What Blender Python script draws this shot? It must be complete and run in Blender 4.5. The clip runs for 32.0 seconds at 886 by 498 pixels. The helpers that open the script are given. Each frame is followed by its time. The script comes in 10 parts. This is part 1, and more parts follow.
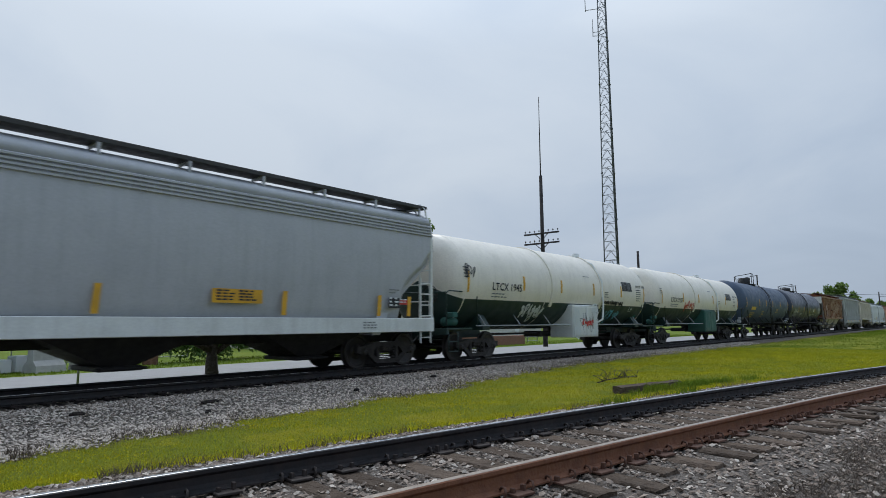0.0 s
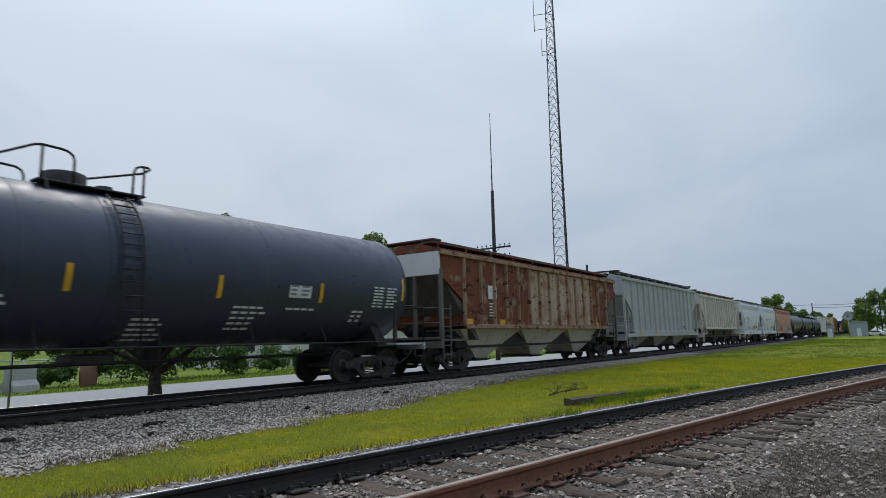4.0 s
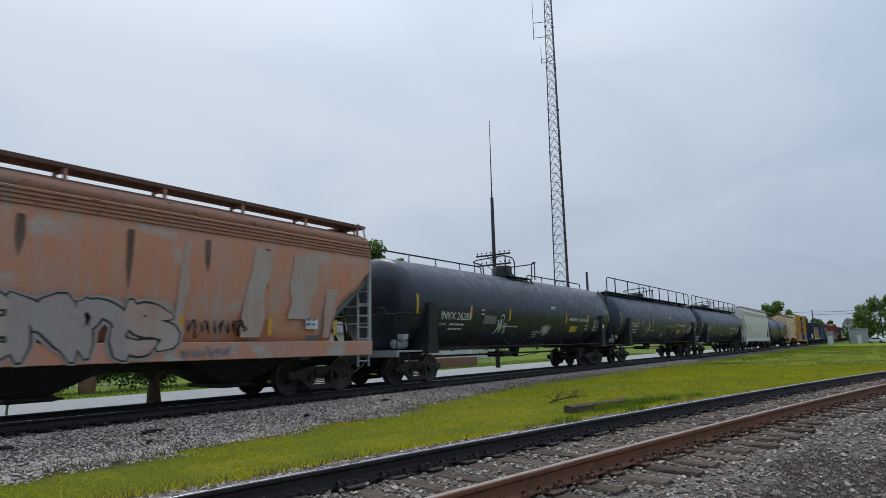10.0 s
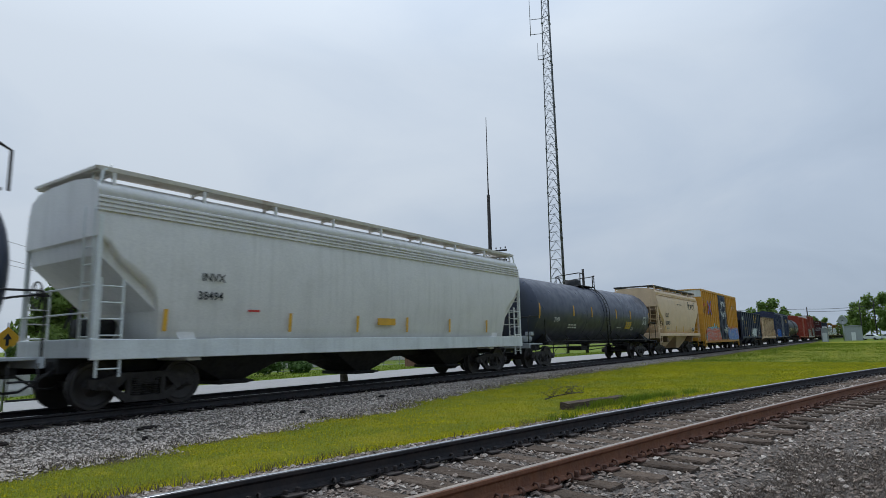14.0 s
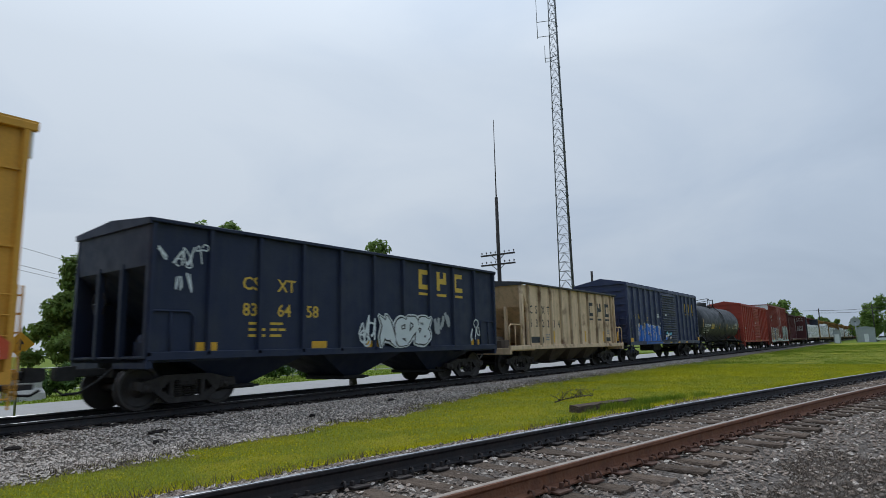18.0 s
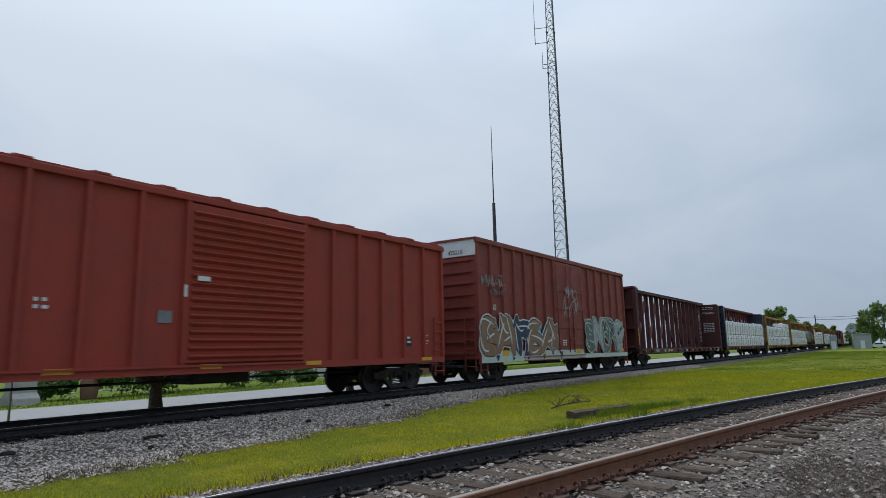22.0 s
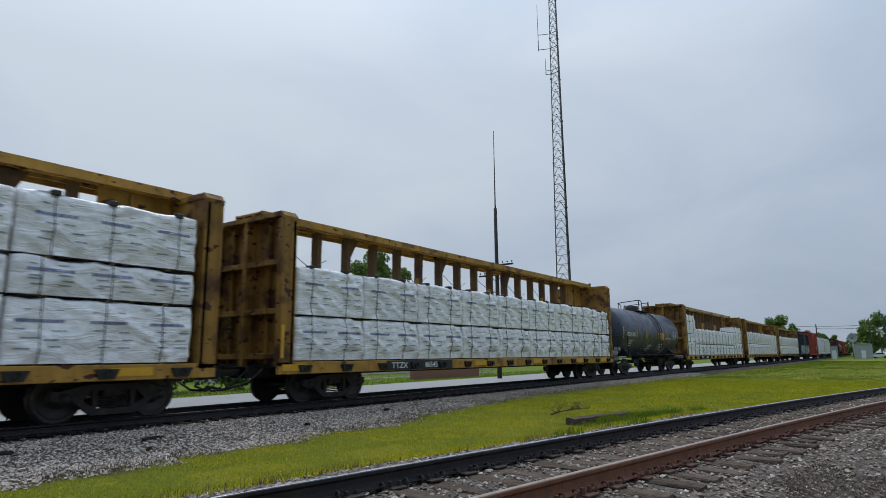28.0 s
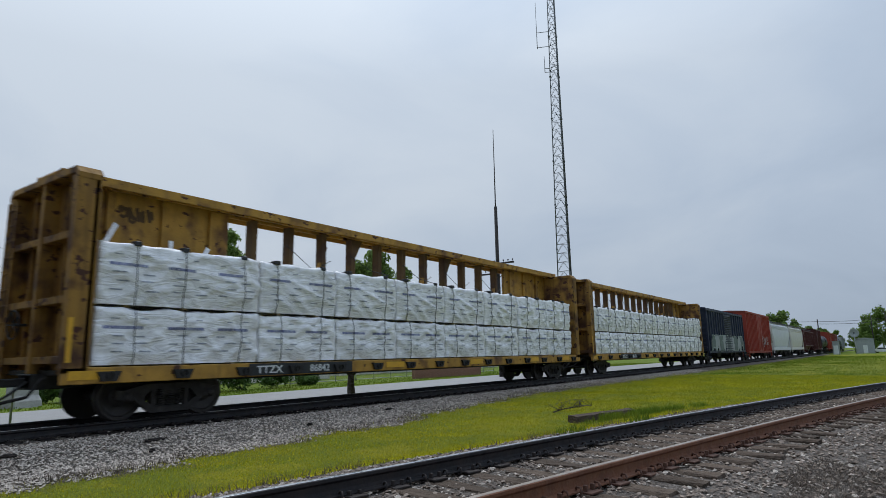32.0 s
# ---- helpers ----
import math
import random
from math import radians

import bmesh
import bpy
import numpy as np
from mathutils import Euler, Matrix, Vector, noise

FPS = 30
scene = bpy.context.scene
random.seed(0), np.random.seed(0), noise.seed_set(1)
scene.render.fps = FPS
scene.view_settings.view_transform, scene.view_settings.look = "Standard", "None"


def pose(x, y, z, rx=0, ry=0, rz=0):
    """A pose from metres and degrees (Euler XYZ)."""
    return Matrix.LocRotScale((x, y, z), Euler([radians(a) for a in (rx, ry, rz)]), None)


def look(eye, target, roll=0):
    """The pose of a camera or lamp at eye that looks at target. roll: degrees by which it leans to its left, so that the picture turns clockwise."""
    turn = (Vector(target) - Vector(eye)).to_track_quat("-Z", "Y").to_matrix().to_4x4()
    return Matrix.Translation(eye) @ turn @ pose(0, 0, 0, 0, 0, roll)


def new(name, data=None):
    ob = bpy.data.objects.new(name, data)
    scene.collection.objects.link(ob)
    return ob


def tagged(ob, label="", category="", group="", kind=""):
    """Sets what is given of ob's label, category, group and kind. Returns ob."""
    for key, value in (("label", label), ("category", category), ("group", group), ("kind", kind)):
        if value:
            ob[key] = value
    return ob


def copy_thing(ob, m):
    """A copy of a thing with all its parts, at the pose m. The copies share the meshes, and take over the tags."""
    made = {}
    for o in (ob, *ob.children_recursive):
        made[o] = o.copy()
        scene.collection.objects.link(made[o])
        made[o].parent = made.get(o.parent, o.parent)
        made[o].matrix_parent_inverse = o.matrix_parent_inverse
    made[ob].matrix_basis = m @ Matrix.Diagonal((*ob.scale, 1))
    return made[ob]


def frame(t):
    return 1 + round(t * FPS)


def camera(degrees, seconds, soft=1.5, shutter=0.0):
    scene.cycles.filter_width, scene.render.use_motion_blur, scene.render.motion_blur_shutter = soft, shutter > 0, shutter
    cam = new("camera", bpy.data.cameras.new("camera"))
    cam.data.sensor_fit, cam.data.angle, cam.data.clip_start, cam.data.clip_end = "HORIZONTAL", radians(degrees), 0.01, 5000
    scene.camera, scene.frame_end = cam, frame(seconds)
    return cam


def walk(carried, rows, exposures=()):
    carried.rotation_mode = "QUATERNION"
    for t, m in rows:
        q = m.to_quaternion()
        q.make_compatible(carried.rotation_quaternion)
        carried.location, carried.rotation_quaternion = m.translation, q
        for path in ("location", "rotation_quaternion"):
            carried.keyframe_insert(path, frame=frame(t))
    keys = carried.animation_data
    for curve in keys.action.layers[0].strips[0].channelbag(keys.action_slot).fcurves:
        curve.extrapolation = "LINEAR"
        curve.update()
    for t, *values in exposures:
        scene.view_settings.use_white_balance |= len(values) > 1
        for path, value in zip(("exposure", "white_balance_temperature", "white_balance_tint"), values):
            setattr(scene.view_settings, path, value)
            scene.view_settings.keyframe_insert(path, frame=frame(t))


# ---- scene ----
EYE = 1.154          # camera above the top of the far rails
SPEED = 16.5         # the train, metres a second towards -x
AXIS = 13.33         # the far track's centre line, along x
cam = camera(72.0, 32.0, soft=0.7, shutter=0.12)
PATH = [
    (0.0, pose(0, 0, EYE, 97.10, 0.43, -50.07)),
    (0.5, pose(0, 0, EYE, 97.28, 0.22, -51.37)),
    (1.0, pose(0, 0, EYE, 97.40, 0.35, -52.45)),
    (1.5, pose(0, 0, EYE, 97.64, 0.25, -53.27)),
    (2.0, pose(0, 0, EYE, 97.86, 0.50, -54.34)),
    (2.5, pose(0, 0, EYE, 98.16, 0.47, -54.19)),
    (3.0, pose(0, 0, EYE, 98.29, 0.67, -54.13)),
    (3.5, pose(0, 0, EYE, 98.51, 0.98, -54.36)),
    (4.0, pose(0, 0, EYE, 98.41, 1.21, -54.45)),
    (4.5, pose(0, 0, EYE, 98.26, 1.14, -54.64)),
    (6.5, pose(0, 0, EYE, 98.52, 1.19, -54.17)),
    (7.0, pose(0, 0, EYE, 98.59, 1.10, -54.07)),
    (7.5, pose(0, 0, EYE, 98.81, 1.06, -53.95)),
    (8.0, pose(0, 0, EYE, 98.90, 1.17, -54.12)),
    (8.5, pose(0, 0, EYE, 99.14, 1.39, -54.21)),
    (9.0, pose(0, 0, EYE, 99.28, 1.34, -54.44)),
    (9.5, pose(0, 0, EYE, 99.16, 1.28, -54.53)),
    (10.0, pose(0, 0, EYE, 99.07, 1.23, -54.47)),
    (10.5, pose(0, 0, EYE, 99.10, 1.40, -54.55)),
    (11.0, pose(0, 0, EYE, 99.12, 1.33, -54.60)),
    (11.5, pose(0, 0, EYE, 99.06, 1.45, -54.53)),
    (12.0, pose(0, 0, EYE, 98.85, 1.49, -54.71)),
    (12.5, pose(0, 0, EYE, 98.84, 1.47, -54.84)),
    (13.0, pose(0, 0, EYE, 98.82, 1.35, -54.92)),
    (13.5, pose(0, 0, EYE, 98.73, 1.21, -54.86)),
    (15.5, pose(0, 0, EYE, 99.00, 1.21, -54.38)),
    (16.0, pose(0, 0, EYE, 99.16, 1.14, -53.92)),
    (16.5, pose(0, 0, EYE, 99.13, 1.14, -53.64)),
    (17.0, pose(0, 0, EYE, 99.18, 1.32, -53.73)),
    (17.5, pose(0, 0, EYE, 99.24, 1.29, -53.83)),
    (18.0, pose(0, 0, EYE, 99.06, 1.39, -54.01)),
    (18.5, pose(0, 0, EYE, 98.91, 1.33, -54.35)),
    (19.0, pose(0, 0, EYE, 98.93, 1.39, -54.28)),
    (19.5, pose(0, 0, EYE, 98.71, 1.51, -54.16)),
    (20.0, pose(0, 0, EYE, 98.49, 1.43, -54.17)),
    (20.5, pose(0, 0, EYE, 98.56, 1.43, -54.31)),
    (21.0, pose(0, 0, EYE, 99.03, 1.24, -54.27)),
    (21.5, pose(0, 0, EYE, 99.53, 0.90, -54.31)),
    (22.0, pose(0, 0, EYE, 99.56, 1.24, -54.29)),
    (22.5, pose(0, 0, EYE, 99.41, 1.27, -54.23)),
    (23.0, pose(0, 0, EYE, 99.26, 1.29, -54.29)),
    (23.5, pose(0, 0, EYE, 99.04, 1.50, -54.23)),
    (24.0, pose(0, 0, EYE, 98.64, 1.62, -54.23)),
    (24.5, pose(0, 0, EYE, 98.71, 1.55, -54.23)),
    (25.0, pose(0, 0, EYE, 98.75, 1.49, -54.16)),
    (25.5, pose(0, 0, EYE, 98.99, 1.50, -54.23)),
    (27.5, pose(0, 0, EYE, 100.24, 0.57, -54.14)),
    (28.0, pose(0, 0, EYE, 99.99, 0.54, -54.31)),
    (28.5, pose(0, 0, EYE, 99.96, 0.76, -54.33)),
    (29.0, pose(0, 0, EYE, 99.87, 0.68, -54.06)),
    (29.5, pose(0, 0, EYE, 99.82, 0.73, -54.15)),
    (30.0, pose(0, 0, EYE, 99.69, 0.84, -54.09)),
    (30.5, pose(0, 0, EYE, 99.77, 0.89, -54.05)),
    (31.0, pose(0, 0, EYE, 99.85, 0.84, -54.18)),
    (31.5, pose(0, 0, EYE, 99.86, 1.00, -54.16)),
    (32.0, pose(0, 0, EYE, 99.89, 1.09, -54.15)),
]
walk(cam, PATH, exposures=((0.0, 0.0), (25.0, 0.0), (28.0, -0.1), (32.0, -0.07)))

# ---- world, sun ----
world = bpy.data.worlds.new("overcast_sky")
scene.world = world
world.use_nodes = True
wn, wl = world.node_tree.nodes, world.node_tree.links
wn.clear()
SUN_DIR = Vector((0.30, 0.42, 0.86)).normalized()


def wnode(kind, **sets):
    n = wn.new(kind)
    for key, value in sets.items():
        n.inputs[key.replace("_", " ")].default_value = value
    return n


w_out = wn.new("ShaderNodeOutputWorld")
w_bg = wn.new("ShaderNodeBackground")
w_sky = wn.new("ShaderNodeTexSky")
w_sky.sky_type, w_sky.sun_disc = "NISHITA", False
w_sky.sun_elevation = math.asin(SUN_DIR.z)
w_sky.sun_rotation = math.atan2(SUN_DIR.x, SUN_DIR.y)
w_sky.dust_density = 1.0
w_co = wn.new("ShaderNodeTexCoord")
w_sep = wn.new("ShaderNodeSeparateXYZ")
w_up = wn.new("ShaderNodeMath")                      # clouds lie in a flat layer: they crowd towards the horizon
w_up.inputs[1].default_value = 0.28
w_flat = wn.new("ShaderNodeVectorMath")
w_flat.operation = "DIVIDE"
w_cmb = wn.new("ShaderNodeCombineXYZ")
w_cmb.inputs[2].default_value = 1.0
w_noise = wnode("ShaderNodeTexNoise", Scale=1.5, Detail=6.0, Roughness=0.52, Distortion=0.5)
w_dot = wn.new("ShaderNodeVectorMath")
w_dot.operation = "DOT_PRODUCT"
w_dot.inputs[1].default_value = Vector((0.45, 0.75, 0.48)).normalized()
w_add = wn.new("ShaderNodeMath")
w_add.operation = "MULTIPLY_ADD"
w_add.inputs[1].default_value, w_add.inputs[2].default_value = 0.78, -0.39
w_sum = wn.new("ShaderNodeMath")
w_ramp = wn.new("ShaderNodeValToRGB")
w_ramp.color_ramp.elements[0].position, w_ramp.color_ramp.elements[0].color = 0.15, (0.345, 0.435, 0.566, 1)
w_ramp.color_ramp.elements[1].position, w_ramp.color_ramp.elements[1].color = 1.0, (0.63, 0.71, 0.81, 1)
w_mid = w_ramp.color_ramp.elements.new(0.65)
w_mid.color = (0.495, 0.59, 0.724, 1)
w_scale = wn.new("ShaderNodeVectorMath")
w_scale.operation = "SCALE"
w_scale.inputs["Scale"].default_value = 0.003
w_mix = wn.new("ShaderNodeVectorMath")
w_zen = wn.new("ShaderNodeValToRGB")                 # an overcast sky is darkest at the horizon and brightest overhead
w_zen.color_ramp.elements[0].color = (0.80, 0.80, 0.80, 1)
w_zen.color_ramp.elements[1].color = (2.5, 2.5, 2.5, 1)
for at, v in ((0.10, 0.87), (0.42, 1.05), (0.6, 1.4)):
    w_zen.color_ramp.elements.new(at).color = (v, v, v, 1)
w_gain = wn.new("ShaderNodeVectorMath")
w_gain.operation = "SCALE"
wl.new(w_co.outputs["Generated"], w_sep.inputs[0])
wl.new(w_sep.outputs["Z"], w_up.inputs[0])
wl.new(w_sep.outputs["Z"], w_zen.inputs["Fac"])
wl.new(w_up.outputs[0], w_cmb.inputs[0])
wl.new(w_up.outputs[0], w_cmb.inputs[1])
wl.new(w_co.outputs["Generated"], w_flat.inputs[0])
wl.new(w_cmb.outputs[0], w_flat.inputs[1])
wl.new(w_flat.outputs[0], w_noise.inputs["Vector"])
wl.new(w_co.outputs["Generated"], w_dot.inputs[0])
wl.new(w_noise.outputs["Fac"], w_add.inputs[0])
wl.new(w_dot.outputs["Value"], w_sum.inputs[0])
wl.new(w_add.outputs[0], w_sum.inputs[1])
wl.new(w_sum.outputs[0], w_ramp.inputs["Fac"])
wl.new(w_sky.outputs["Color"], w_scale.inputs[0])
wl.new(w_ramp.outputs["Color"], w_gain.inputs[0])
wl.new(w_zen.outputs[0], w_gain.inputs["Scale"])
wl.new(w_gain.outputs[0], w_mix.inputs[0])
wl.new(w_scale.outputs[0], w_mix.inputs[1])
wl.new(w_mix.outputs[0], w_bg.inputs["Color"])
wl.new(w_bg.outputs[0], w_out.inputs["Surface"])
w_bg.inputs["Strength"].default_value = 0.95

sun_data = bpy.data.lights.new("sun", "SUN")
sun_data.energy, sun_data.angle, sun_data.color = 1.0, radians(25), (1.0, 0.97, 0.92)
sun = new("sun", sun_data)
sun.matrix_world = look(SUN_DIR * 50, (0, 0, 0))


# ---- materials ----
def material(name, color, rough=0.6, metal=0.0, grime=0.3, dirt=(0.07, 0.055, 0.045), grain=4.0, bump=0.05,
             streak=0.0, patches=0.0, patch=(0.16, 0.06, 0.03), island=0.0, random=0.0, fine=60.0, translucent=0.0, scabs=0.0, scab=(0.07, 0.028, 0.018)):
    """Base colour with broad stains, fine grain, vertical streaks and worn or rusty patches."""
    m = bpy.data.materials.new(name)
    m.use_nodes = True
    nodes, links = m.node_tree.nodes, m.node_tree.links
    bsdf = nodes["Principled BSDF"]
    bsdf.inputs["Metallic"].default_value = metal
    co = nodes.new("ShaderNodeTexCoord")

    def noise_at(scale, detail=4.0, squeeze=None):
        n = nodes.new("ShaderNodeTexNoise")
        n.inputs["Scale"].default_value, n.inputs["Detail"].default_value = scale, detail
        src = co.outputs["Object"]
        if squeeze:
            mp = nodes.new("ShaderNodeMapping")
            mp.inputs["Scale"].default_value = squeeze
            links.new(src, mp.inputs["Vector"])
            src = mp.outputs[0]
        links.new(src, n.inputs["Vector"])
        return n.outputs["Fac"]

    def ramp(src, lo, hi, top=1.0):
        r = nodes.new("ShaderNodeMapRange")
        r.inputs["From Min"].default_value, r.inputs["From Max"].default_value = lo, hi
        r.inputs["To Max"].default_value = top
        links.new(src, r.inputs["Value"])
        return r.outputs[0]

    def mix(fac, a, b):
        x = nodes.new("ShaderNodeMix")
        x.data_type = "RGBA"
        if isinstance(fac, float):
            x.inputs[0].default_value = fac
        else:
            links.new(fac, x.inputs[0])
        for slot, v in ((6, a), (7, b)):
            if isinstance(v, tuple):
                x.inputs[slot].default_value = (*v, 1)
            else:
                links.new(v, x.inputs[slot])
        return x.outputs[2]

    col = tuple(color)
    if patches:
        col = mix(ramp(noise_at(1.3, 8.0), 0.62 - 0.3 * patches, 0.72 - 0.2 * patches), col, tuple(patch))
    if scabs:
        col = mix(ramp(noise_at(3.4, 9.0, (1.0, 1.0, 1.6)), 0.68 - 0.16 * scabs, 0.70 - 0.16 * scabs), col, tuple(scab))
    col = mix(ramp(noise_at(grain), 0.45, 0.75, grime), col, tuple(dirt))
    if streak:
        col = mix(ramp(noise_at(1.0, 6.0, (5.0, 5.0, 0.35)), 0.5, 0.8, streak), col, tuple(dirt))
    speck = noise_at(fine, 2.0)
    hsv = nodes.new("ShaderNodeHueSaturation")
    val = ramp(speck, 0.25, 0.75, 0.16)
    plus = nodes.new("ShaderNodeMath")
    plus.inputs[1].default_value = 0.92
    links.new(val, plus.inputs[0])
    value = plus.outputs[0]
    for amount, kind, out in ((island, "ShaderNodeNewGeometry", "Random Per Island"), (random, "ShaderNodeObjectInfo", "Random")):
        if amount:
            src = nodes.new(kind).outputs[out]
            r = ramp(src, 0.0, 1.0, 2 * amount)
            shift = nodes.new("ShaderNodeMath")
            shift.inputs[1].default_value = 1.0 - amount
            links.new(r, shift.inputs[0])
            mul = nodes.new("ShaderNodeMath")
            mul.operation = "MULTIPLY"
            links.new(value, mul.inputs[0])
            links.new(shift.outputs[0], mul.inputs[1])
            value = mul.outputs[0]
    links.new(value, hsv.inputs["Value"])
    if isinstance(col, tuple):
        hsv.inputs["Color"].default_value = (*col, 1)
    else:
        links.new(col, hsv.inputs["Color"])
    links.new(hsv.outputs[0], bsdf.inputs["Base Color"])
    r = ramp(noise_at(grain * 2.3), 0.3, 0.7, 0.25)
    add = nodes.new("ShaderNodeMath")
    add.inputs[1].default_value = rough - 0.1
    links.new(r, add.inputs[0])
    links.new(add.outputs[0], bsdf.inputs["Roughness"])
    if bump:
        b = nodes.new("ShaderNodeBump")
        b.inputs["Strength"].default_value, b.inputs["Distance"].default_value = min(1.0, bump * 6), 0.02 * max(bump, 0.05) * 10
        links.new(noise_at(fine * 0.5, 3.0), b.inputs["Height"])
        links.new(b.outputs[0], bsdf.inputs["Normal"])
    if translucent:
        bsdf.inputs["Transmission Weight"].default_value = 0.0
        t = nodes.new("ShaderNodeBsdfTranslucent")
        mx = nodes.new("ShaderNodeMixShader")
        mx.inputs[0].default_value = translucent
        links.new(hsv.outputs[0], t.inputs["Color"])
        links.new(bsdf.outputs[0], mx.inputs[1])
        links.new(t.outputs[0], mx.inputs[2])
        links.new(mx.outputs[0], nodes["Material Output"].inputs["Surface"])
    return m


def paint(name, color, rough=0.45, grime=0.35, streak=0.35, **more):
    m = material(name, color, rough=rough, grime=grime, streak=streak, **{"bump": 0.02, "grain": 1.2, "fine": 25.0, **more})
    if rough >= 0.5:
        m.node_tree.nodes["Principled BSDF"].inputs["Specular IOR Level"].default_value = 0.25
    return m


M_DARK = material("grimy_black_steel", (0.013, 0.012, 0.012), 0.65, grime=0.5, dirt=(0.034, 0.029, 0.025), bump=0.06)
M_TRUCK = material("dusty_cast_steel", (0.026, 0.022, 0.020), 0.75, grime=0.6, dirt=(0.06, 0.05, 0.043), bump=0.1)
M_WHEEL = material("rolled_steel_wheel", (0.05, 0.045, 0.043), 0.5, metal=0.5, grime=0.5, dirt=(0.05, 0.035, 0.028))
M_BLACK = paint("black_tank_paint", (0.018, 0.023, 0.038), 0.34, 0.3, 0.25, dirt=(0.035, 0.038, 0.046))
M_NAVY = paint("navy_black_tank_paint", (0.028, 0.035, 0.060), 0.36, 0.4, 0.3, dirt=(0.052, 0.059, 0.080))
M_SLATE = paint("faded_slate_tank_paint", (0.072, 0.100, 0.150), 0.5, 0.5, 0.4, dirt=(0.04, 0.055, 0.08))
M_SOOT = paint("weathered_grey_black_paint", (0.026, 0.029, 0.034), 0.5, 0.75, 0.5, dirt=(0.088, 0.084, 0.08))
M_CREAM = paint("cream_white_tank_paint", (0.79, 0.735, 0.64), 0.4, 0.16, 0.22, dirt=(0.35, 0.31, 0.24))
M_GREEN = paint("dark_green_tank_paint", (0.012, 0.035, 0.030), 0.45, 0.4, 0.3, dirt=(0.03, 0.04, 0.04))
M_GREENBOX = paint("green_cabinet_paint", (0.035, 0.115, 0.095), 0.5, 0.4, 0.3)
M_GREYHOP = paint("light_grey_hopper_paint", (0.43, 0.44, 0.465), 0.45, 0.25, 0.3, dirt=(0.25, 0.255, 0.27))
M_WHITE = paint("white_hopper_paint", (0.66, 0.68, 0.72), 0.42, 0.2, 0.25, dirt=(0.36, 0.37, 0.37))
M_PALE = paint("pale_green_grey_hopper_paint", (0.69, 0.665, 0.635), 0.45, 0.22, 0.3, dirt=(0.36, 0.345, 0.31))
# grey of the slope sheets, darkened to hold the shade of the end recess
M_ENDGREY = paint("shaded_grey_recess_paint", (0.15, 0.155, 0.16), 0.6, 0.4, 0.3, dirt=(0.08, 0.08, 0.08))
M_SILL = paint("off_white_sill_paint", (0.68, 0.70, 0.68), 0.5, 0.3, 0.3, dirt=(0.3, 0.29, 0.27))
M_RIBGREY = paint("dusty_grey_rib_hopper_paint", (0.40, 0.41, 0.415), 0.55, 0.4, 0.4, dirt=(0.25, 0.25, 0.24))
M_BEIGEHOP = paint("weathered_beige_hopper_paint", (0.57, 0.525, 0.46), 0.55, 0.35, 0.4, dirt=(0.33, 0.285, 0.235), patches=0.12, patch=(0.27, 0.17, 0.09))
# dark grey of the end frame and slope sheets, below a pale cap
M_RUSTEND = paint("dark_grey_hopper_end_paint", (0.15, 0.135, 0.12), 0.7, 0.6, 0.7, dirt=(0.055, 0.045, 0.04))
M_RUSTHOP = paint("rust_eaten_hopper_paint", (0.19, 0.058, 0.026), 0.7, 0.6, 0.8, dirt=(0.06, 0.022, 0.016), patches=0.26, scabs=0.55, scab=(0.045, 0.02, 0.015), patch=(0.36, 0.26, 0.175), bump=0.06)
# tan of the slope sheets with recess shade and brake dust in the colour
M_TANEND = paint("grimy_shaded_tan_end_paint", (0.22, 0.148, 0.092), 0.7, 0.7, 0.7, dirt=(0.085, 0.055, 0.037))
# bay brown carries the underbody shade as well as road film
M_BAYBROWN = paint("grimy_shaded_bay_paint", (0.115, 0.092, 0.073), 0.7, 0.7, 0.7, dirt=(0.035, 0.029, 0.025))
M_FADED = paint("bleached_tan_side_paint", (0.44, 0.335, 0.235), 0.65, 0.5, 0.8, dirt=(0.19, 0.085, 0.045), patches=0.3, patch=(0.22, 0.09, 0.045), scabs=0.3, scab=(0.12, 0.045, 0.025))
M_BARE = paint("chalky_grey_worn_paint", (0.45, 0.37, 0.325), 0.65, 0.6, 0.8, dirt=(0.46, 0.235, 0.16))
M_PALERIB = paint("rust_bleached_rib_paint", (0.33, 0.22, 0.14), 0.7, 0.5, 0.6, scabs=0.4, dirt=(0.14, 0.055, 0.03), patches=0.4, patch=(0.20, 0.075, 0.035))
M_SALMON = paint("faded_orange_hopper_paint", (0.58, 0.255, 0.155), 0.6, 0.45, 0.75, dirt=(0.40, 0.37, 0.35), patches=0.2, patch=(0.44, 0.40, 0.375))
M_SALMONTAG = paint("faded_pink_grey_spray", (0.38, 0.33, 0.315), 0.6, 0.4, 0.3, dirt=(0.42, 0.22, 0.16))
M_SOOTSTREAK = paint("dark_rust_streak", (0.11, 0.075, 0.06), 0.7, 0.5, 0.6, dirt=(0.30, 0.20, 0.16))
M_SALMONTOP = paint("rusty_orange_roof_paint", (0.40, 0.20, 0.135), 0.7, 0.5, 0.4, dirt=(0.27, 0.20, 0.17), scabs=0.25, scab=(0.16, 0.085, 0.06))
M_TAN = paint("tan_hopper_paint", (0.70, 0.50, 0.315), 0.48, 0.25, 0.3, dirt=(0.42, 0.29, 0.175))
M_BUFF = paint("dirty_buff_hopper_paint", (0.72, 0.53, 0.345), 0.55, 0.4, 0.55, dirt=(0.22, 0.15, 0.095), patches=0.16, patch=(0.22, 0.12, 0.07))
M_YELLOW = paint("ochre_yellow_boxcar_paint", (0.64, 0.32, 0.05), 0.5, 0.35, 0.35, dirt=(0.30, 0.155, 0.03))
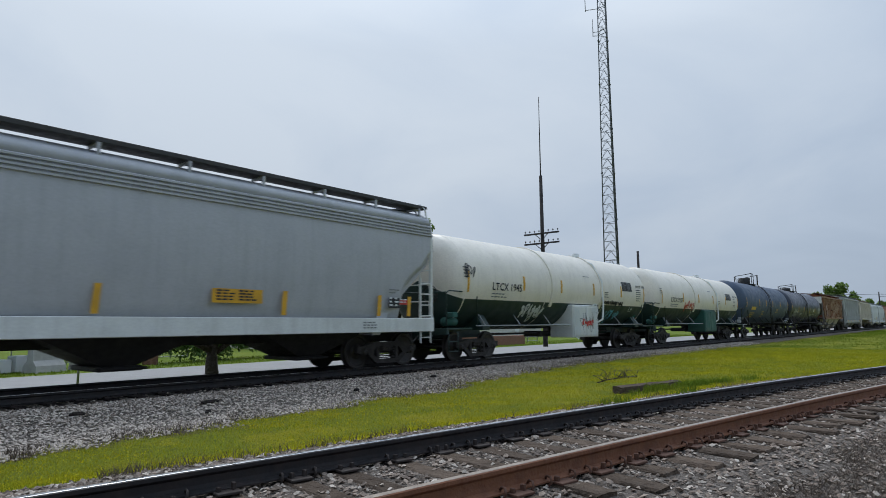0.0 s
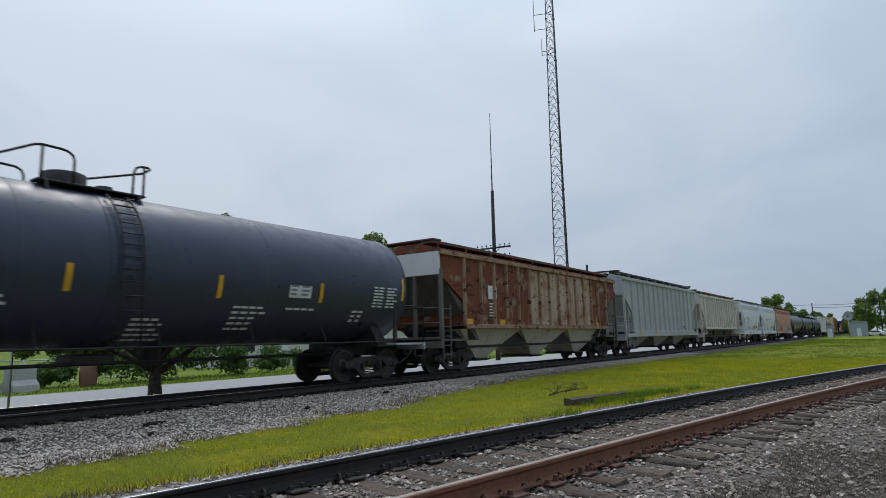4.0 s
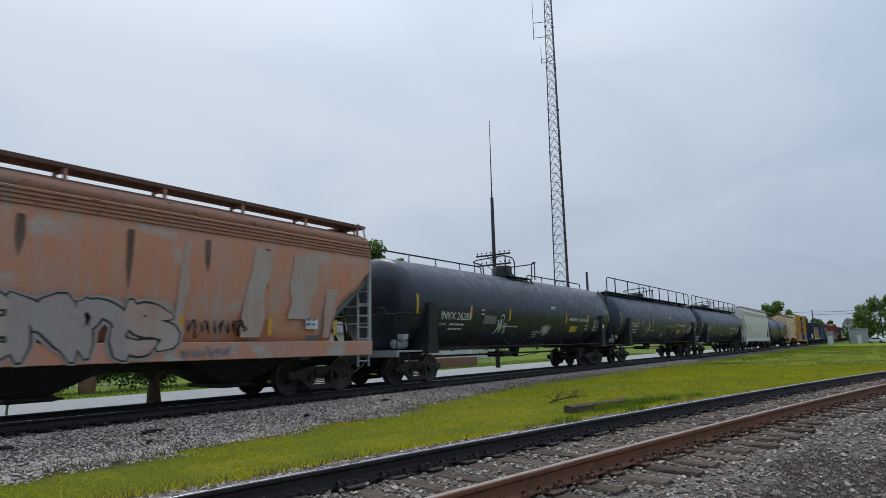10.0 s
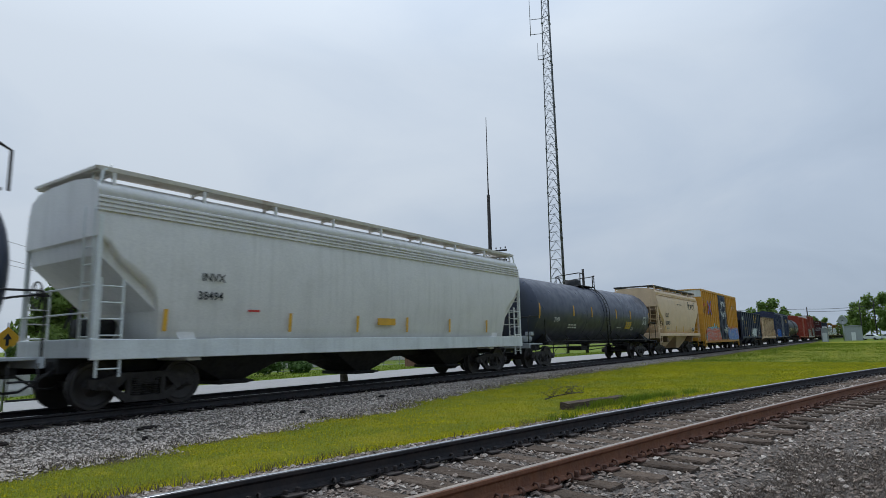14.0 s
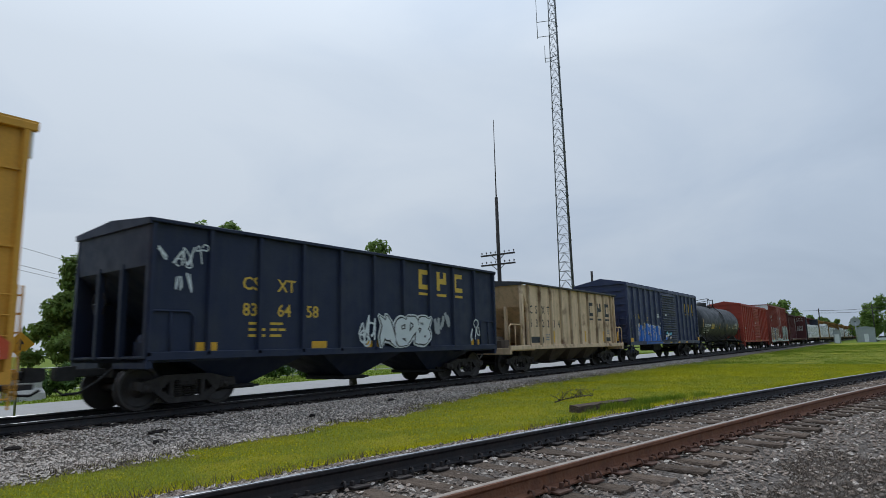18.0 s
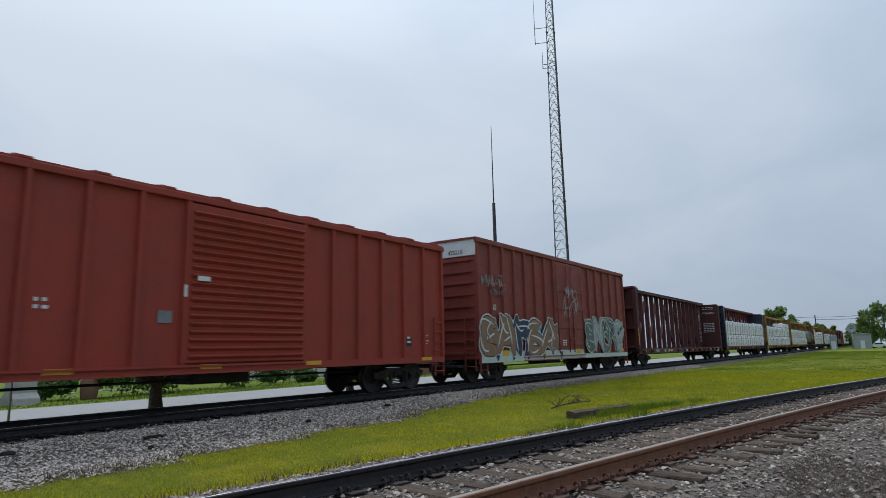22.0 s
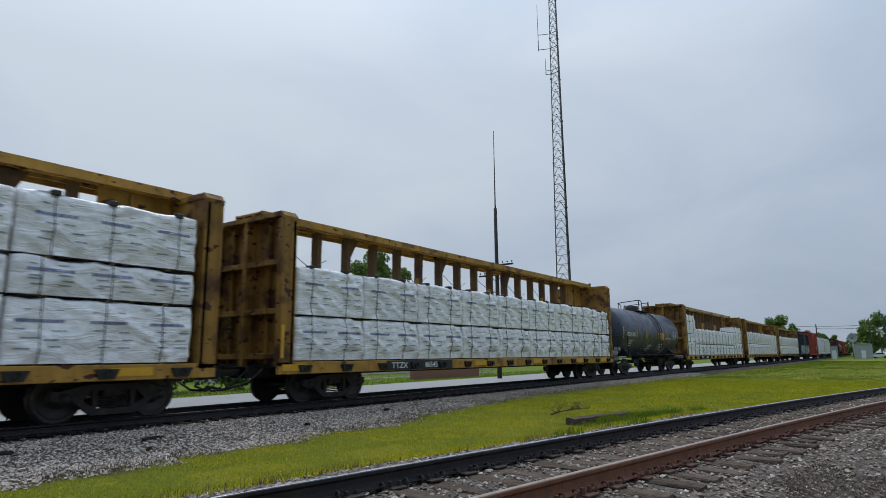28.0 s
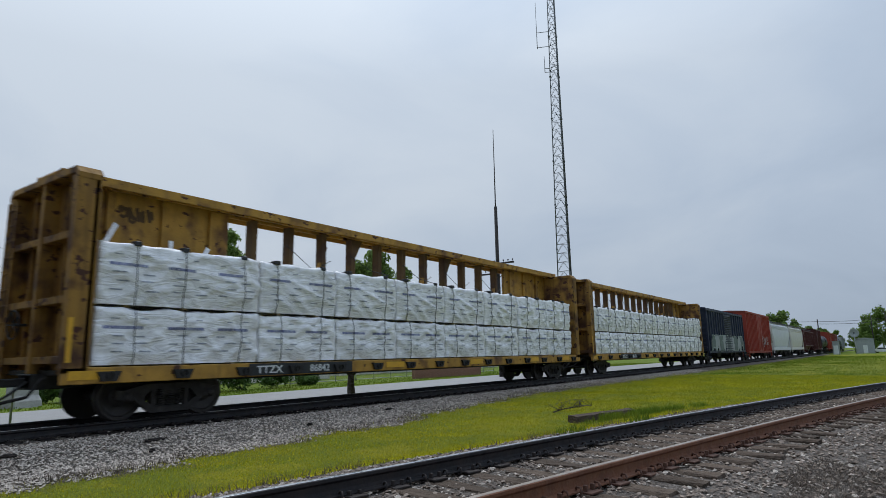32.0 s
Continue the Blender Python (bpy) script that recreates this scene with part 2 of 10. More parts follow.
M_YELBEAM = paint("dirty_yellow_flatcar_paint", (0.46, 0.25, 0.048), 0.6, 0.55, 0.6, dirt=(0.13, 0.066, 0.028), patches=0.28, patch=(0.17, 0.085, 0.035), grain=2.2, scabs=0.4)
M_YELEND = paint("rust_streaked_yellow_bulkhead_paint", (0.33, 0.175, 0.038), 0.65, 0.7, 0.85, dirt=(0.07, 0.036, 0.02), patches=0.42, patch=(0.085, 0.038, 0.02), bump=0.04, scabs=0.5)
M_CHORD = paint("flaking_pale_yellow_chord_paint", (0.55, 0.37, 0.17), 0.6, 0.35, 0.3, dirt=(0.30, 0.17, 0.075), patches=0.1, grain=2.6, scabs=0.7)
# brown for the centre posts: grime plus the shade they stand in
M_YELPOST = paint("grimy_shaded_brown_yellow_paint", (0.125, 0.072, 0.028), 0.65, 0.5, 0.5, dirt=(0.06, 0.035, 0.02), patches=0.3, patch=(0.08, 0.042, 0.026))
M_NAVYCAR = paint("dark_blue_hopper_paint", (0.019, 0.027, 0.056), 0.5, 0.45, 0.4, dirt=(0.045, 0.05, 0.062))
M_BLUECAR = paint("dark_blue_boxcar_paint", (0.016, 0.026, 0.076), 0.42, 0.45, 0.4, dirt=(0.032, 0.042, 0.085))
M_REDCAR = paint("red_boxcar_paint", (0.33, 0.052, 0.034), 0.55, 0.4, 0.4, dirt=(0.17, 0.05, 0.04))
M_BROWN = paint("oxide_brown_boxcar_paint", (0.25, 0.058, 0.044), 0.55, 0.45, 0.4, dirt=(0.14, 0.048, 0.04))
M_MAROON = paint("dark_maroon_flatcar_paint", (0.085, 0.023, 0.024), 0.55, 0.5, 0.4, dirt=(0.05, 0.027, 0.026))
M_REDWALL = paint("dull_red_partition_paint", (0.125, 0.024, 0.026), 0.55, 0.4, 0.4, dirt=(0.075, 0.03, 0.03))
M_BUFFPOST = paint("grimy_buff_post_paint", (0.44, 0.325, 0.21), 0.6, 0.5, 0.6, dirt=(0.15, 0.10, 0.065), patches=0.3, patch=(0.17, 0.10, 0.06))
M_GALV = material("galvanised_steel", (0.42, 0.44, 0.46), 0.5, metal=0.6, grime=0.4, dirt=(0.22, 0.16, 0.12))
M_WALK = material("dark_roofwalk_grating", (0.055, 0.055, 0.058), 0.65, metal=0.3, grime=0.4)
M_RUSTWALK = material("rusty_roofwalk_steel", (0.13, 0.06, 0.045), 0.75, grime=0.4, dirt=(0.07, 0.035, 0.03))
M_STRIPE = material("yellow_reflective_tape", (0.68, 0.36, 0.02), 0.4, grime=0.4, dirt=(0.34, 0.19, 0.03), bump=0.0)
M_INKW = material("white_stencil_paint", (0.68, 0.70, 0.70), 0.55, grime=0.35, dirt=(0.3, 0.31, 0.32), bump=0.0)
M_INKK = material("black_stencil_paint", (0.016, 0.017, 0.02), 0.6, grime=0.3, dirt=(0.07, 0.07, 0.07), bump=0.0)
M_INKG = material("grey_stencil_paint", (0.20, 0.21, 0.22), 0.6, grime=0.3, bump=0.0)
M_INKY = material("yellow_stencil_paint", (0.62, 0.40, 0.045), 0.55, grime=0.35, dirt=(0.3, 0.19, 0.05), bump=0.0)
M_INKB = material("blue_print", (0.055, 0.10, 0.42), 0.5, grime=0.2, dirt=(0.15, 0.22, 0.45), bump=0.0)
M_INKR = material("red_print", (0.52, 0.03, 0.022), 0.5, grime=0.2, bump=0.0)
M_SPRAYB = material("bright_blue_spray", (0.02, 0.135, 0.52), 0.5, grime=0.35, dirt=(0.05, 0.24, 0.6), grain=2.5, bump=0.0)
M_SPRAYC = material("cyan_spray", (0.12, 0.47, 0.62), 0.5, grime=0.4, dirt=(0.25, 0.5, 0.55), grain=2.5, bump=0.0)
M_SPRAYR = material("orange_red_spray", (0.56, 0.075, 0.022), 0.5, grime=0.4, dirt=(0.42, 0.16, 0.1), grain=2.5, bump=0.0)
M_SPRAYW = material("white_spray", (0.62, 0.66, 0.66), 0.5, grime=0.3, dirt=(0.42, 0.48, 0.48), grain=2.5, bump=0.0)
M_SPRAYM = material("mint_white_spray", (0.50, 0.60, 0.54), 0.5, grime=0.35, dirt=(0.35, 0.44, 0.4), grain=2.5, bump=0.0)
M_SPRAYT = material("brown_spray", (0.24, 0.135, 0.075), 0.55, grime=0.4, dirt=(0.36, 0.24, 0.17), grain=2.5, bump=0.0)
M_SPRAYP = material("pale_pink_spray", (0.56, 0.47, 0.45), 0.5, grime=0.3, dirt=(0.42, 0.38, 0.38), grain=2.5, bump=0.0)
M_SPRAYN = material("navy_spray", (0.016, 0.024, 0.075), 0.5, grime=0.3, dirt=(0.03, 0.05, 0.12), grain=2.5, bump=0.0)
M_SPRAYG = material("dark_teal_spray", (0.085, 0.12, 0.112), 0.5, grime=0.4, dirt=(0.2, 0.25, 0.24), grain=2.5, bump=0.0)
M_SPRAYS = material("silver_grey_spray", (0.33, 0.35, 0.36), 0.5, grime=0.4, dirt=(0.2, 0.22, 0.24), grain=2.5, bump=0.0)
M_WRAP = material("white_lumber_wrap", (0.86, 0.85, 0.86), 0.3, grime=0.22, dirt=(0.55, 0.56, 0.58), grain=1.6, bump=0.11, fine=9.0, random=0.05)
wn_, wl_ = M_WRAP.node_tree.nodes, M_WRAP.node_tree.links
w_map, w_fold, w_bump = wn_.new("ShaderNodeMapping"), wn_.new("ShaderNodeTexNoise"), wn_.new("ShaderNodeBump")
w_map.inputs["Scale"].default_value, w_map.inputs["Rotation"].default_value = (1.0, 1.0, 3.2), (0, 0.45, 0)
w_fold.inputs["Scale"].default_value, w_fold.inputs["Detail"].default_value, w_fold.inputs["Distortion"].default_value = 1.5, 3.5, 1.0
w_bump.inputs["Strength"].default_value, w_bump.inputs["Distance"].default_value = 0.6, 0.11
wl_.new(wn_.new("ShaderNodeTexCoord").outputs["Object"], w_map.inputs["Vector"])
wl_.new(w_map.outputs[0], w_fold.inputs["Vector"])
wl_.new(w_fold.outputs["Fac"], w_bump.inputs["Height"])
wl_.new(w_bump.outputs[0], wn_["Principled BSDF"].inputs["Normal"])
M_STRAP = material("black_strap", (0.02, 0.02, 0.022), 0.5, grime=0.2)
M_LUMBER = material("sawn_pine", (0.50, 0.37, 0.22), 0.7, grime=0.3, dirt=(0.3, 0.2, 0.11))
M_PLACARD = material("green_placard", (0.03, 0.30, 0.22), 0.5, grime=0.2, bump=0.0)

M_RAILTOP = material("polished_rail_head", (0.50, 0.51, 0.53), 0.28, metal=1.0, grime=0.3, dirt=(0.25, 0.23, 0.22), bump=0.0)
M_RAILWORN = material("brown_worn_rail_head", (0.36, 0.30, 0.25), 0.42, metal=0.7, grime=0.5, dirt=(0.17, 0.10, 0.07), grain=9, bump=0.0)
M_RAILDARK = material("dark_oily_rail", (0.020, 0.018, 0.019), 0.5, metal=0.2, grime=0.6, dirt=(0.05, 0.034, 0.029), grain=6)
M_RAILRUST = material("rusty_rail", (0.185, 0.072, 0.034), 0.75, grime=0.6, dirt=(0.095, 0.036, 0.022), grain=7, bump=0.08)
M_TIE = material("weathered_tie_wood", (0.115, 0.085, 0.064), 0.85, grime=0.6, dirt=(0.046, 0.033, 0.026), grain=5, bump=0.25, random=0.3, fine=40)
M_TIEDARK = material("creosoted_tie_wood", (0.030, 0.024, 0.021), 0.8, grime=0.5, dirt=(0.055, 0.043, 0.037), grain=5, bump=0.2, random=0.25, fine=40)
M_SPIKE = material("rusty_spike_iron", (0.105, 0.046, 0.027), 0.75, grime=0.5, dirt=(0.05, 0.026, 0.019))
M_SPIKEDARK = material("oily_spike_iron", (0.028, 0.021, 0.018), 0.7, grime=0.5, dirt=(0.055, 0.033, 0.025))
M_STONE = material("grey_ballast_stone", (0.50, 0.43, 0.365), 0.85, grime=0.4, dirt=(0.24, 0.195, 0.16), island=0.34, grain=9, bump=0.12)
M_STONEWARM = material("brownish_ballast_stone", (0.265, 0.21, 0.17), 0.85, grime=0.4, dirt=(0.115, 0.088, 0.072), island=0.45, grain=9, bump=0.12)
M_TURF = material("spring_turf", (0.20, 0.225, 0.02), 0.9, grime=0.7, dirt=(0.085, 0.115, 0.018), grain=20, bump=0.4, fine=70, patches=0.45, patch=(0.33, 0.30, 0.022))
M_FIELD = material("green_field_turf", (0.115, 0.165, 0.02), 0.9, grime=0.7, dirt=(0.185, 0.20, 0.020), grain=0.5, bump=0.3, fine=12)
M_BLADEFAR = material("field_grass_blades", (0.145, 0.215, 0.023), 0.95, grime=0.5, dirt=(0.23, 0.245, 0.025), grain=0.5, bump=0.0, island=0.3, translucent=0.35)
M_BLADE = material("grass_blades", (0.37, 0.37, 0.024), 0.95, grime=0.5, dirt=(0.47, 0.40, 0.026), grain=0.8, bump=0.0, island=0.35, translucent=0.35)
M_BLADEYEL = material("yellow_green_ground_cover", (0.60, 0.50, 0.020), 0.95, grime=0.5, dirt=(0.42, 0.41, 0.022), grain=0.9, bump=0.0, island=0.3, translucent=0.35)
M_DRY = material("dry_brown_weeds", (0.125, 0.098, 0.077), 0.85, grime=0.5, dirt=(0.11, 0.09, 0.075), bump=0.0, island=0.4, translucent=0.2)
M_ROAD = material("pale_concrete_road", (0.31, 0.30, 0.288), 0.85, grime=0.35, dirt=(0.25, 0.24, 0.225), grain=0.7, bump=0.1)
M_CONC = material("concrete", (0.42, 0.41, 0.39), 0.85, grime=0.4, dirt=(0.25, 0.23, 0.21), bump=0.15)
M_BARK = material("grey_brown_bark", (0.075, 0.060, 0.048), 0.9, grime=0.6, dirt=(0.035, 0.028, 0.023), grain=7, bump=0.5, fine=25)
M_LEAF = material("fresh_green_leaves", (0.165, 0.245, 0.058), 0.6, grime=0.5, dirt=(0.105, 0.175, 0.045), grain=0.6, bump=0.0, island=0.4, translucent=0.42)
M_LEAFDARK = material("dark_green_leaves", (0.088, 0.150, 0.042), 0.6, grime=0.5, dirt=(0.055, 0.105, 0.034), grain=0.6, bump=0.0, island=0.4, translucent=0.25)
M_POLE = material("tarred_pole_wood", (0.035, 0.030, 0.030), 0.85, grime=0.5, dirt=(0.075, 0.06, 0.052), bump=0.2)
M_TOWER = material("galvanised_tower_steel", (0.115, 0.122, 0.13), 0.55, metal=0.3, grime=0.4, dirt=(0.08, 0.085, 0.095))
M_WIRE = material("black_cable", (0.02, 0.02, 0.022), 0.6, grime=0.2, bump=0.0)
M_GREYMETAL = material("grey_painted_metal", (0.34, 0.36, 0.37), 0.55, grime=0.3, dirt=(0.2, 0.2, 0.2))
M_WHITEMETAL = material("white_painted_metal", (0.72, 0.73, 0.73), 0.5, grime=0.25, dirt=(0.45, 0.44, 0.42))
M_SIGN = material("yellow_sign_sheet", (0.75, 0.40, 0.02), 0.45, grime=0.15, bump=0.0)
M_BLUE = material("blue_sheet", (0.03, 0.17, 0.50), 0.55, grime=0.2)
M_SIDING = material("pale_house_siding", (0.60, 0.57, 0.52), 0.75, grime=0.25, dirt=(0.4, 0.37, 0.33))
M_SHINGLE = material("grey_roof_shingles", (0.15, 0.15, 0.155), 0.85, grime=0.5, bump=0.3)
M_BRICK = material("reddish_brick", (0.26, 0.13, 0.09), 0.85, grime=0.4, dirt=(0.16, 0.085, 0.06), bump=0.2)
M_PANE = material("dark_window_glass", (0.03, 0.035, 0.04), 0.12, grime=0.1, bump=0.0)
M_TYRE = material("tyre_rubber", (0.02, 0.02, 0.02), 0.8, grime=0.2)
M_CARWHITE = material("white_car_paint", (0.70, 0.71, 0.72), 0.3, grime=0.15, bump=0.0)



def blend_ground(turf):
    """One ground surface: turf over gravel, parted along a ragged line by the mesh's turf attribute."""
    nodes, links = turf.node_tree.nodes, turf.node_tree.links
    share = nodes.new("ShaderNodeAttribute")
    share.attribute_name = "turf"
    co = nodes.new("ShaderNodeTexCoord")
    total = share.outputs["Fac"]
    for scale, amount in ((2.2, 0.5), (14.0, 0.7), (60.0, 0.4)):
        n = nodes.new("ShaderNodeTexNoise")
        n.inputs["Scale"].default_value, n.inputs["Detail"].default_value = scale, 3.0
        links.new(co.outputs["Object"], n.inputs["Vector"])
        m = nodes.new("ShaderNodeMath")
        m.operation = "MULTIPLY_ADD"
        m.inputs[1].default_value = amount
        links.new(n.outputs["Fac"], m.inputs[0])
        links.new(total, m.inputs[2])
        total = m.outputs[0]
    edge = nodes.new("ShaderNodeMapRange")
    edge.inputs["From Min"].default_value, edge.inputs["From Max"].default_value = 1.12, 1.45
    links.new(total, edge.inputs["Value"])
    soil = nodes.new("ShaderNodeMapRange")
    soil.inputs["From Min"].default_value, soil.inputs["From Max"].default_value = 1.35, 1.75
    links.new(total, soil.inputs["Value"])
    src = nodes["Principled BSDF"].inputs["Base Color"].links[0].from_socket
    mix = nodes.new("ShaderNodeMix")
    mix.data_type = "RGBA"
    links.new(soil.outputs[0], mix.inputs[0])
    mix.inputs[6].default_value = (0.115, 0.093, 0.05, 1)
    links.new(src, mix.inputs[7])
    mix2 = nodes.new("ShaderNodeMix")
    mix2.data_type = "RGBA"
    links.new(edge.outputs[0], mix2.inputs[0])
    links.new(mix.outputs[2], mix2.inputs[7])
    cells = nodes.new("ShaderNodeTexVoronoi")
    cells.inputs["Scale"].default_value = 26.0
    links.new(co.outputs["Object"], cells.inputs["Vector"])
    ramp = nodes.new("ShaderNodeValToRGB")
    ramp.color_ramp.elements[0].color = (0.07, 0.056, 0.047, 1)
    ramp.color_ramp.elements[1].color = (0.27, 0.232, 0.20, 1)
    links.new(cells.outputs["Color"], ramp.inputs["Fac"])
    links.new(ramp.outputs[0], mix2.inputs[6])
    links.new(mix2.outputs[2], nodes["Principled BSDF"].inputs["Base Color"])


blend_ground(M_TURF)

# dull, dusty surfaces: hardly any sheen
for m_ in (M_TURF, M_FIELD, M_BLADE, M_BLADEYEL, M_BLADEFAR, M_DRY, M_STONE, M_STONEWARM, M_TIE, M_TIEDARK, M_LEAF, M_LEAFDARK):
    m_.node_tree.nodes["Principled BSDF"].inputs["Specular IOR Level"].default_value = 0.12


# ---- mesh helpers ----
class Geo:
    """Collects vertices and faces of one part."""

    def __init__(self):
        self.v, self.f, self.s = [], [], []

    def add(self, verts, faces, smooth=False):
        n = len(self.v)
        self.v.extend(verts)
        self.f.extend([tuple(i + n for i in f) for f in faces])
        self.s.extend([smooth] * len(faces))
        return self

    def box(self, x0, x1, y0, y1, z0, z1, c=0.0):
        if c <= 0:
            v = [(x, y, z) for x in (x0, x1) for y in (y0, y1) for z in (z0, z1)]
            return self.add(v, [(0, 1, 3, 2), (4, 6, 7, 5), (0, 4, 5, 1), (2, 3, 7, 6), (0, 2, 6, 4), (1, 5, 7, 3)])
        c = min(c, (x1 - x0) * 0.4, (y1 - y0) * 0.4, (z1 - z0) * 0.4)
        v, ids = [], {}
        for sx in (0, 1):
            for sy in (0, 1):
                for sz in (0, 1):
                    p = ((x0, x1)[sx], (y0, y1)[sy], (z0, z1)[sz])
                    d = ((c, -c)[sx], (c, -c)[sy], (c, -c)[sz])
                    for ax in range(3):
                        q = [p[i] + (d[i] if i != ax else 0) for i in range(3)]
                        ids[sx, sy, sz, ax] = len(v)
                        v.append(tuple(q))
        f = []
        for ax in range(3):
            a, b = [i for i in range(3) if i != ax]
            for s in (0, 1):
                ring = []
                for ua, ub in ((0, 0), (1, 0), (1, 1), (0, 1)):
                    k = [0, 0, 0]
                    k[ax], k[a], k[b] = s, ua, ub
                    ring.append(ids[(*k, ax)])
                f.append(tuple(ring))
            for ua in (0, 1):
                for ub in (0, 1):
                    k0, k1 = [0, 0, 0], [0, 0, 0]
                    k0[a] = k1[a] = ua
                    k0[b] = k1[b] = ub
                    k1[ax] = 1
                    f.append((ids[(*k0, a)], ids[(*k0, b)], ids[(*k1, b)], ids[(*k1, a)]))
        for sx in (0, 1):
            for sy in (0, 1):
                for sz in (0, 1):
                    f.append(tuple(ids[sx, sy, sz, ax] for ax in range(3)))
        return self.add(v, f)

    def frustum(self, low, high, z0, z1):
        """low, high: (x0, x1, y0, y1) at z0 and z1."""
        v = [(x, y, z) for q, z in ((low, z0), (high, z1)) for x, y in ((q[0], q[2]), (q[1], q[2]), (q[1], q[3]), (q[0], q[3]))]
        return self.add(v, [(0, 1, 2, 3), (4, 5, 6, 7)] + [(i, (i + 1) % 4, (i + 1) % 4 + 4, i + 4) for i in range(4)])

    def prism(self, poly, a, b, axis="y"):
        put = {"x": lambda p, k: (k, p[0], p[1]), "y": lambda p, k: (p[0], k, p[1]), "z": lambda p, k: (p[0], p[1], k)}[axis]
        n = len(poly)
        v = [put(p, a) for p in poly] + [put(p, b) for p in poly]
        return self.add(v, [tuple(range(n)), tuple(range(n, 2 * n))] + [(i, (i + 1) % n, (i + 1) % n + n, i + n) for i in range(n)])

    def bar(self, p, q, w, h, up=(0, 0, 1)):
        """A square bar from p to q: w across, h in the direction nearest to up."""
        p, q, up = Vector(p), Vector(q), Vector(up)
        d = (q - p).normalized()
        if abs(d.dot(up)) > 0.95:
            up = Vector((1, 0, 0))
        s = d.cross(up).normalized()
        t = s.cross(d).normalized()
        v = [tuple(e + s * (a * w / 2) + t * (b * h / 2)) for e in (p, q) for a, b in ((-1, -1), (1, -1), (1, 1), (-1, 1))]
        return self.add(v, [(0, 1, 2, 3), (4, 5, 6, 7)] + [(i, (i + 1) % 4, (i + 1) % 4 + 4, i + 4) for i in range(4)])

    def tube(self, pts, r, n=6, r2=None):
        """A round pipe along the points, its radius going from r to r2."""
        pts = [Vector(p) for p in pts]
        last, verts, prev = len(pts) - 1, [], None
        for i, p in enumerate(pts):
            d = (pts[min(i + 1, last)] - pts[max(i - 1, 0)]).normalized()
            if prev is None:
                prev = d.cross(Vector((0.31, 0.17, 0.93)) if abs(d.z) < 0.9 else Vector((1, 0.1, 0))).normalized()
            a = (prev - d * prev.dot(d)).normalized()
            prev, b = a, d.cross(a)
            rr = r if r2 is None else r + (r2 - r) * i / last
            verts += [tuple(p + a * (rr * math.cos(2 * math.pi * k / n)) + b * (rr * math.sin(2 * math.pi * k / n))) for k in range(n)]
        faces = [(i * n + k, i * n + (k + 1) % n, (i + 1) * n + (k + 1) % n, (i + 1) * n + k) for i in range(last) for k in range(n)]
        self.add(verts, faces, True)
        m = len(self.v) - len(verts)
        for ring in (range(n), range(last * n, last * n + n)):
            self.f.append(tuple(m + k for k in ring))
            self.s.append(False)
        return self

    def lathe(self, prof, n=32, centre=(0, 0), axis="x", a0=0.0, a1=360.0, smooth=True):
        """prof: (along, radius) turned about the axis through centre; angles from +z."""
        whole = a1 - a0 >= 359.9
        k = n if whole else n + 1
        put = {"x": lambda t, c, s: (t, centre[0] + s, centre[1] + c), "y": lambda t, c, s: (centre[0] + s, t, centre[1] + c),
               "z": lambda t, c, s: (centre[0] + s, centre[1] + c, t)}[axis]
        v = []
        for t, r in prof:
            for i in range(k):
                g = radians(a0 + (a1 - a0) * i / n)
                v.append(put(t, r * math.cos(g), r * math.sin(g)))
        f = [(j * k + i, j * k + (i + 1) % k, (j + 1) * k + (i + 1) % k, (j + 1) * k + i) for j in range(len(prof) - 1) for i in range(n)]
        return self.add(v, f, smooth)

    def loft(self, rings, smooth=False, caps=True):
        n = len(rings[0])
        v = [p for ring in rings for p in ring]
        f = [(j * n + i, j * n + (i + 1) % n, (j + 1) * n + (i + 1) % n, (j + 1) * n + i) for j in range(len(rings) - 1) for i in range(n)]
        self.add(v, f, smooth)
        if caps:
            self.add(list(rings[0]), [tuple(range(n))])
            self.add(list(rings[-1]), [tuple(range(n))])
        return self


def mesh_of(name, geo, mat):
    me = bpy.data.meshes.new(name)
    me.from_pydata([tuple(p) for p in geo.v], [], geo.f)
    me.polygons.foreach_set("use_smooth", geo.s)
    me.materials.append(mat)
    if len(geo.f) < 60000:
        bm = bmesh.new()
        bm.from_mesh(me)
        bmesh.ops.recalc_face_normals(bm, faces=bm.faces)
        bm.to_mesh(me)
        bm.free()
    me.update()
    return me


def part(name, geo, mat, parent, label="", at=None):
    """One mesh object under a thing or a part."""
    ob = new(name, geo if isinstance(geo, bpy.types.Mesh) else mesh_of(name, geo, mat))
    ob.parent = parent
    if at is not None:
        ob.location = at
    if label:
        ob["label"] = label
    return ob


def thing(name, label, category, group="", kind="", geo=None, mat=None, at=(0, 0, 0), turn=0.0):
    ob = new(name, mesh_of(name, geo, mat) if geo else None)
    ob.location = at
    ob.rotation_euler = (0, 0, radians(turn))
    return tagged(ob, label, category, group, kind)


FONT_MESHES = {}


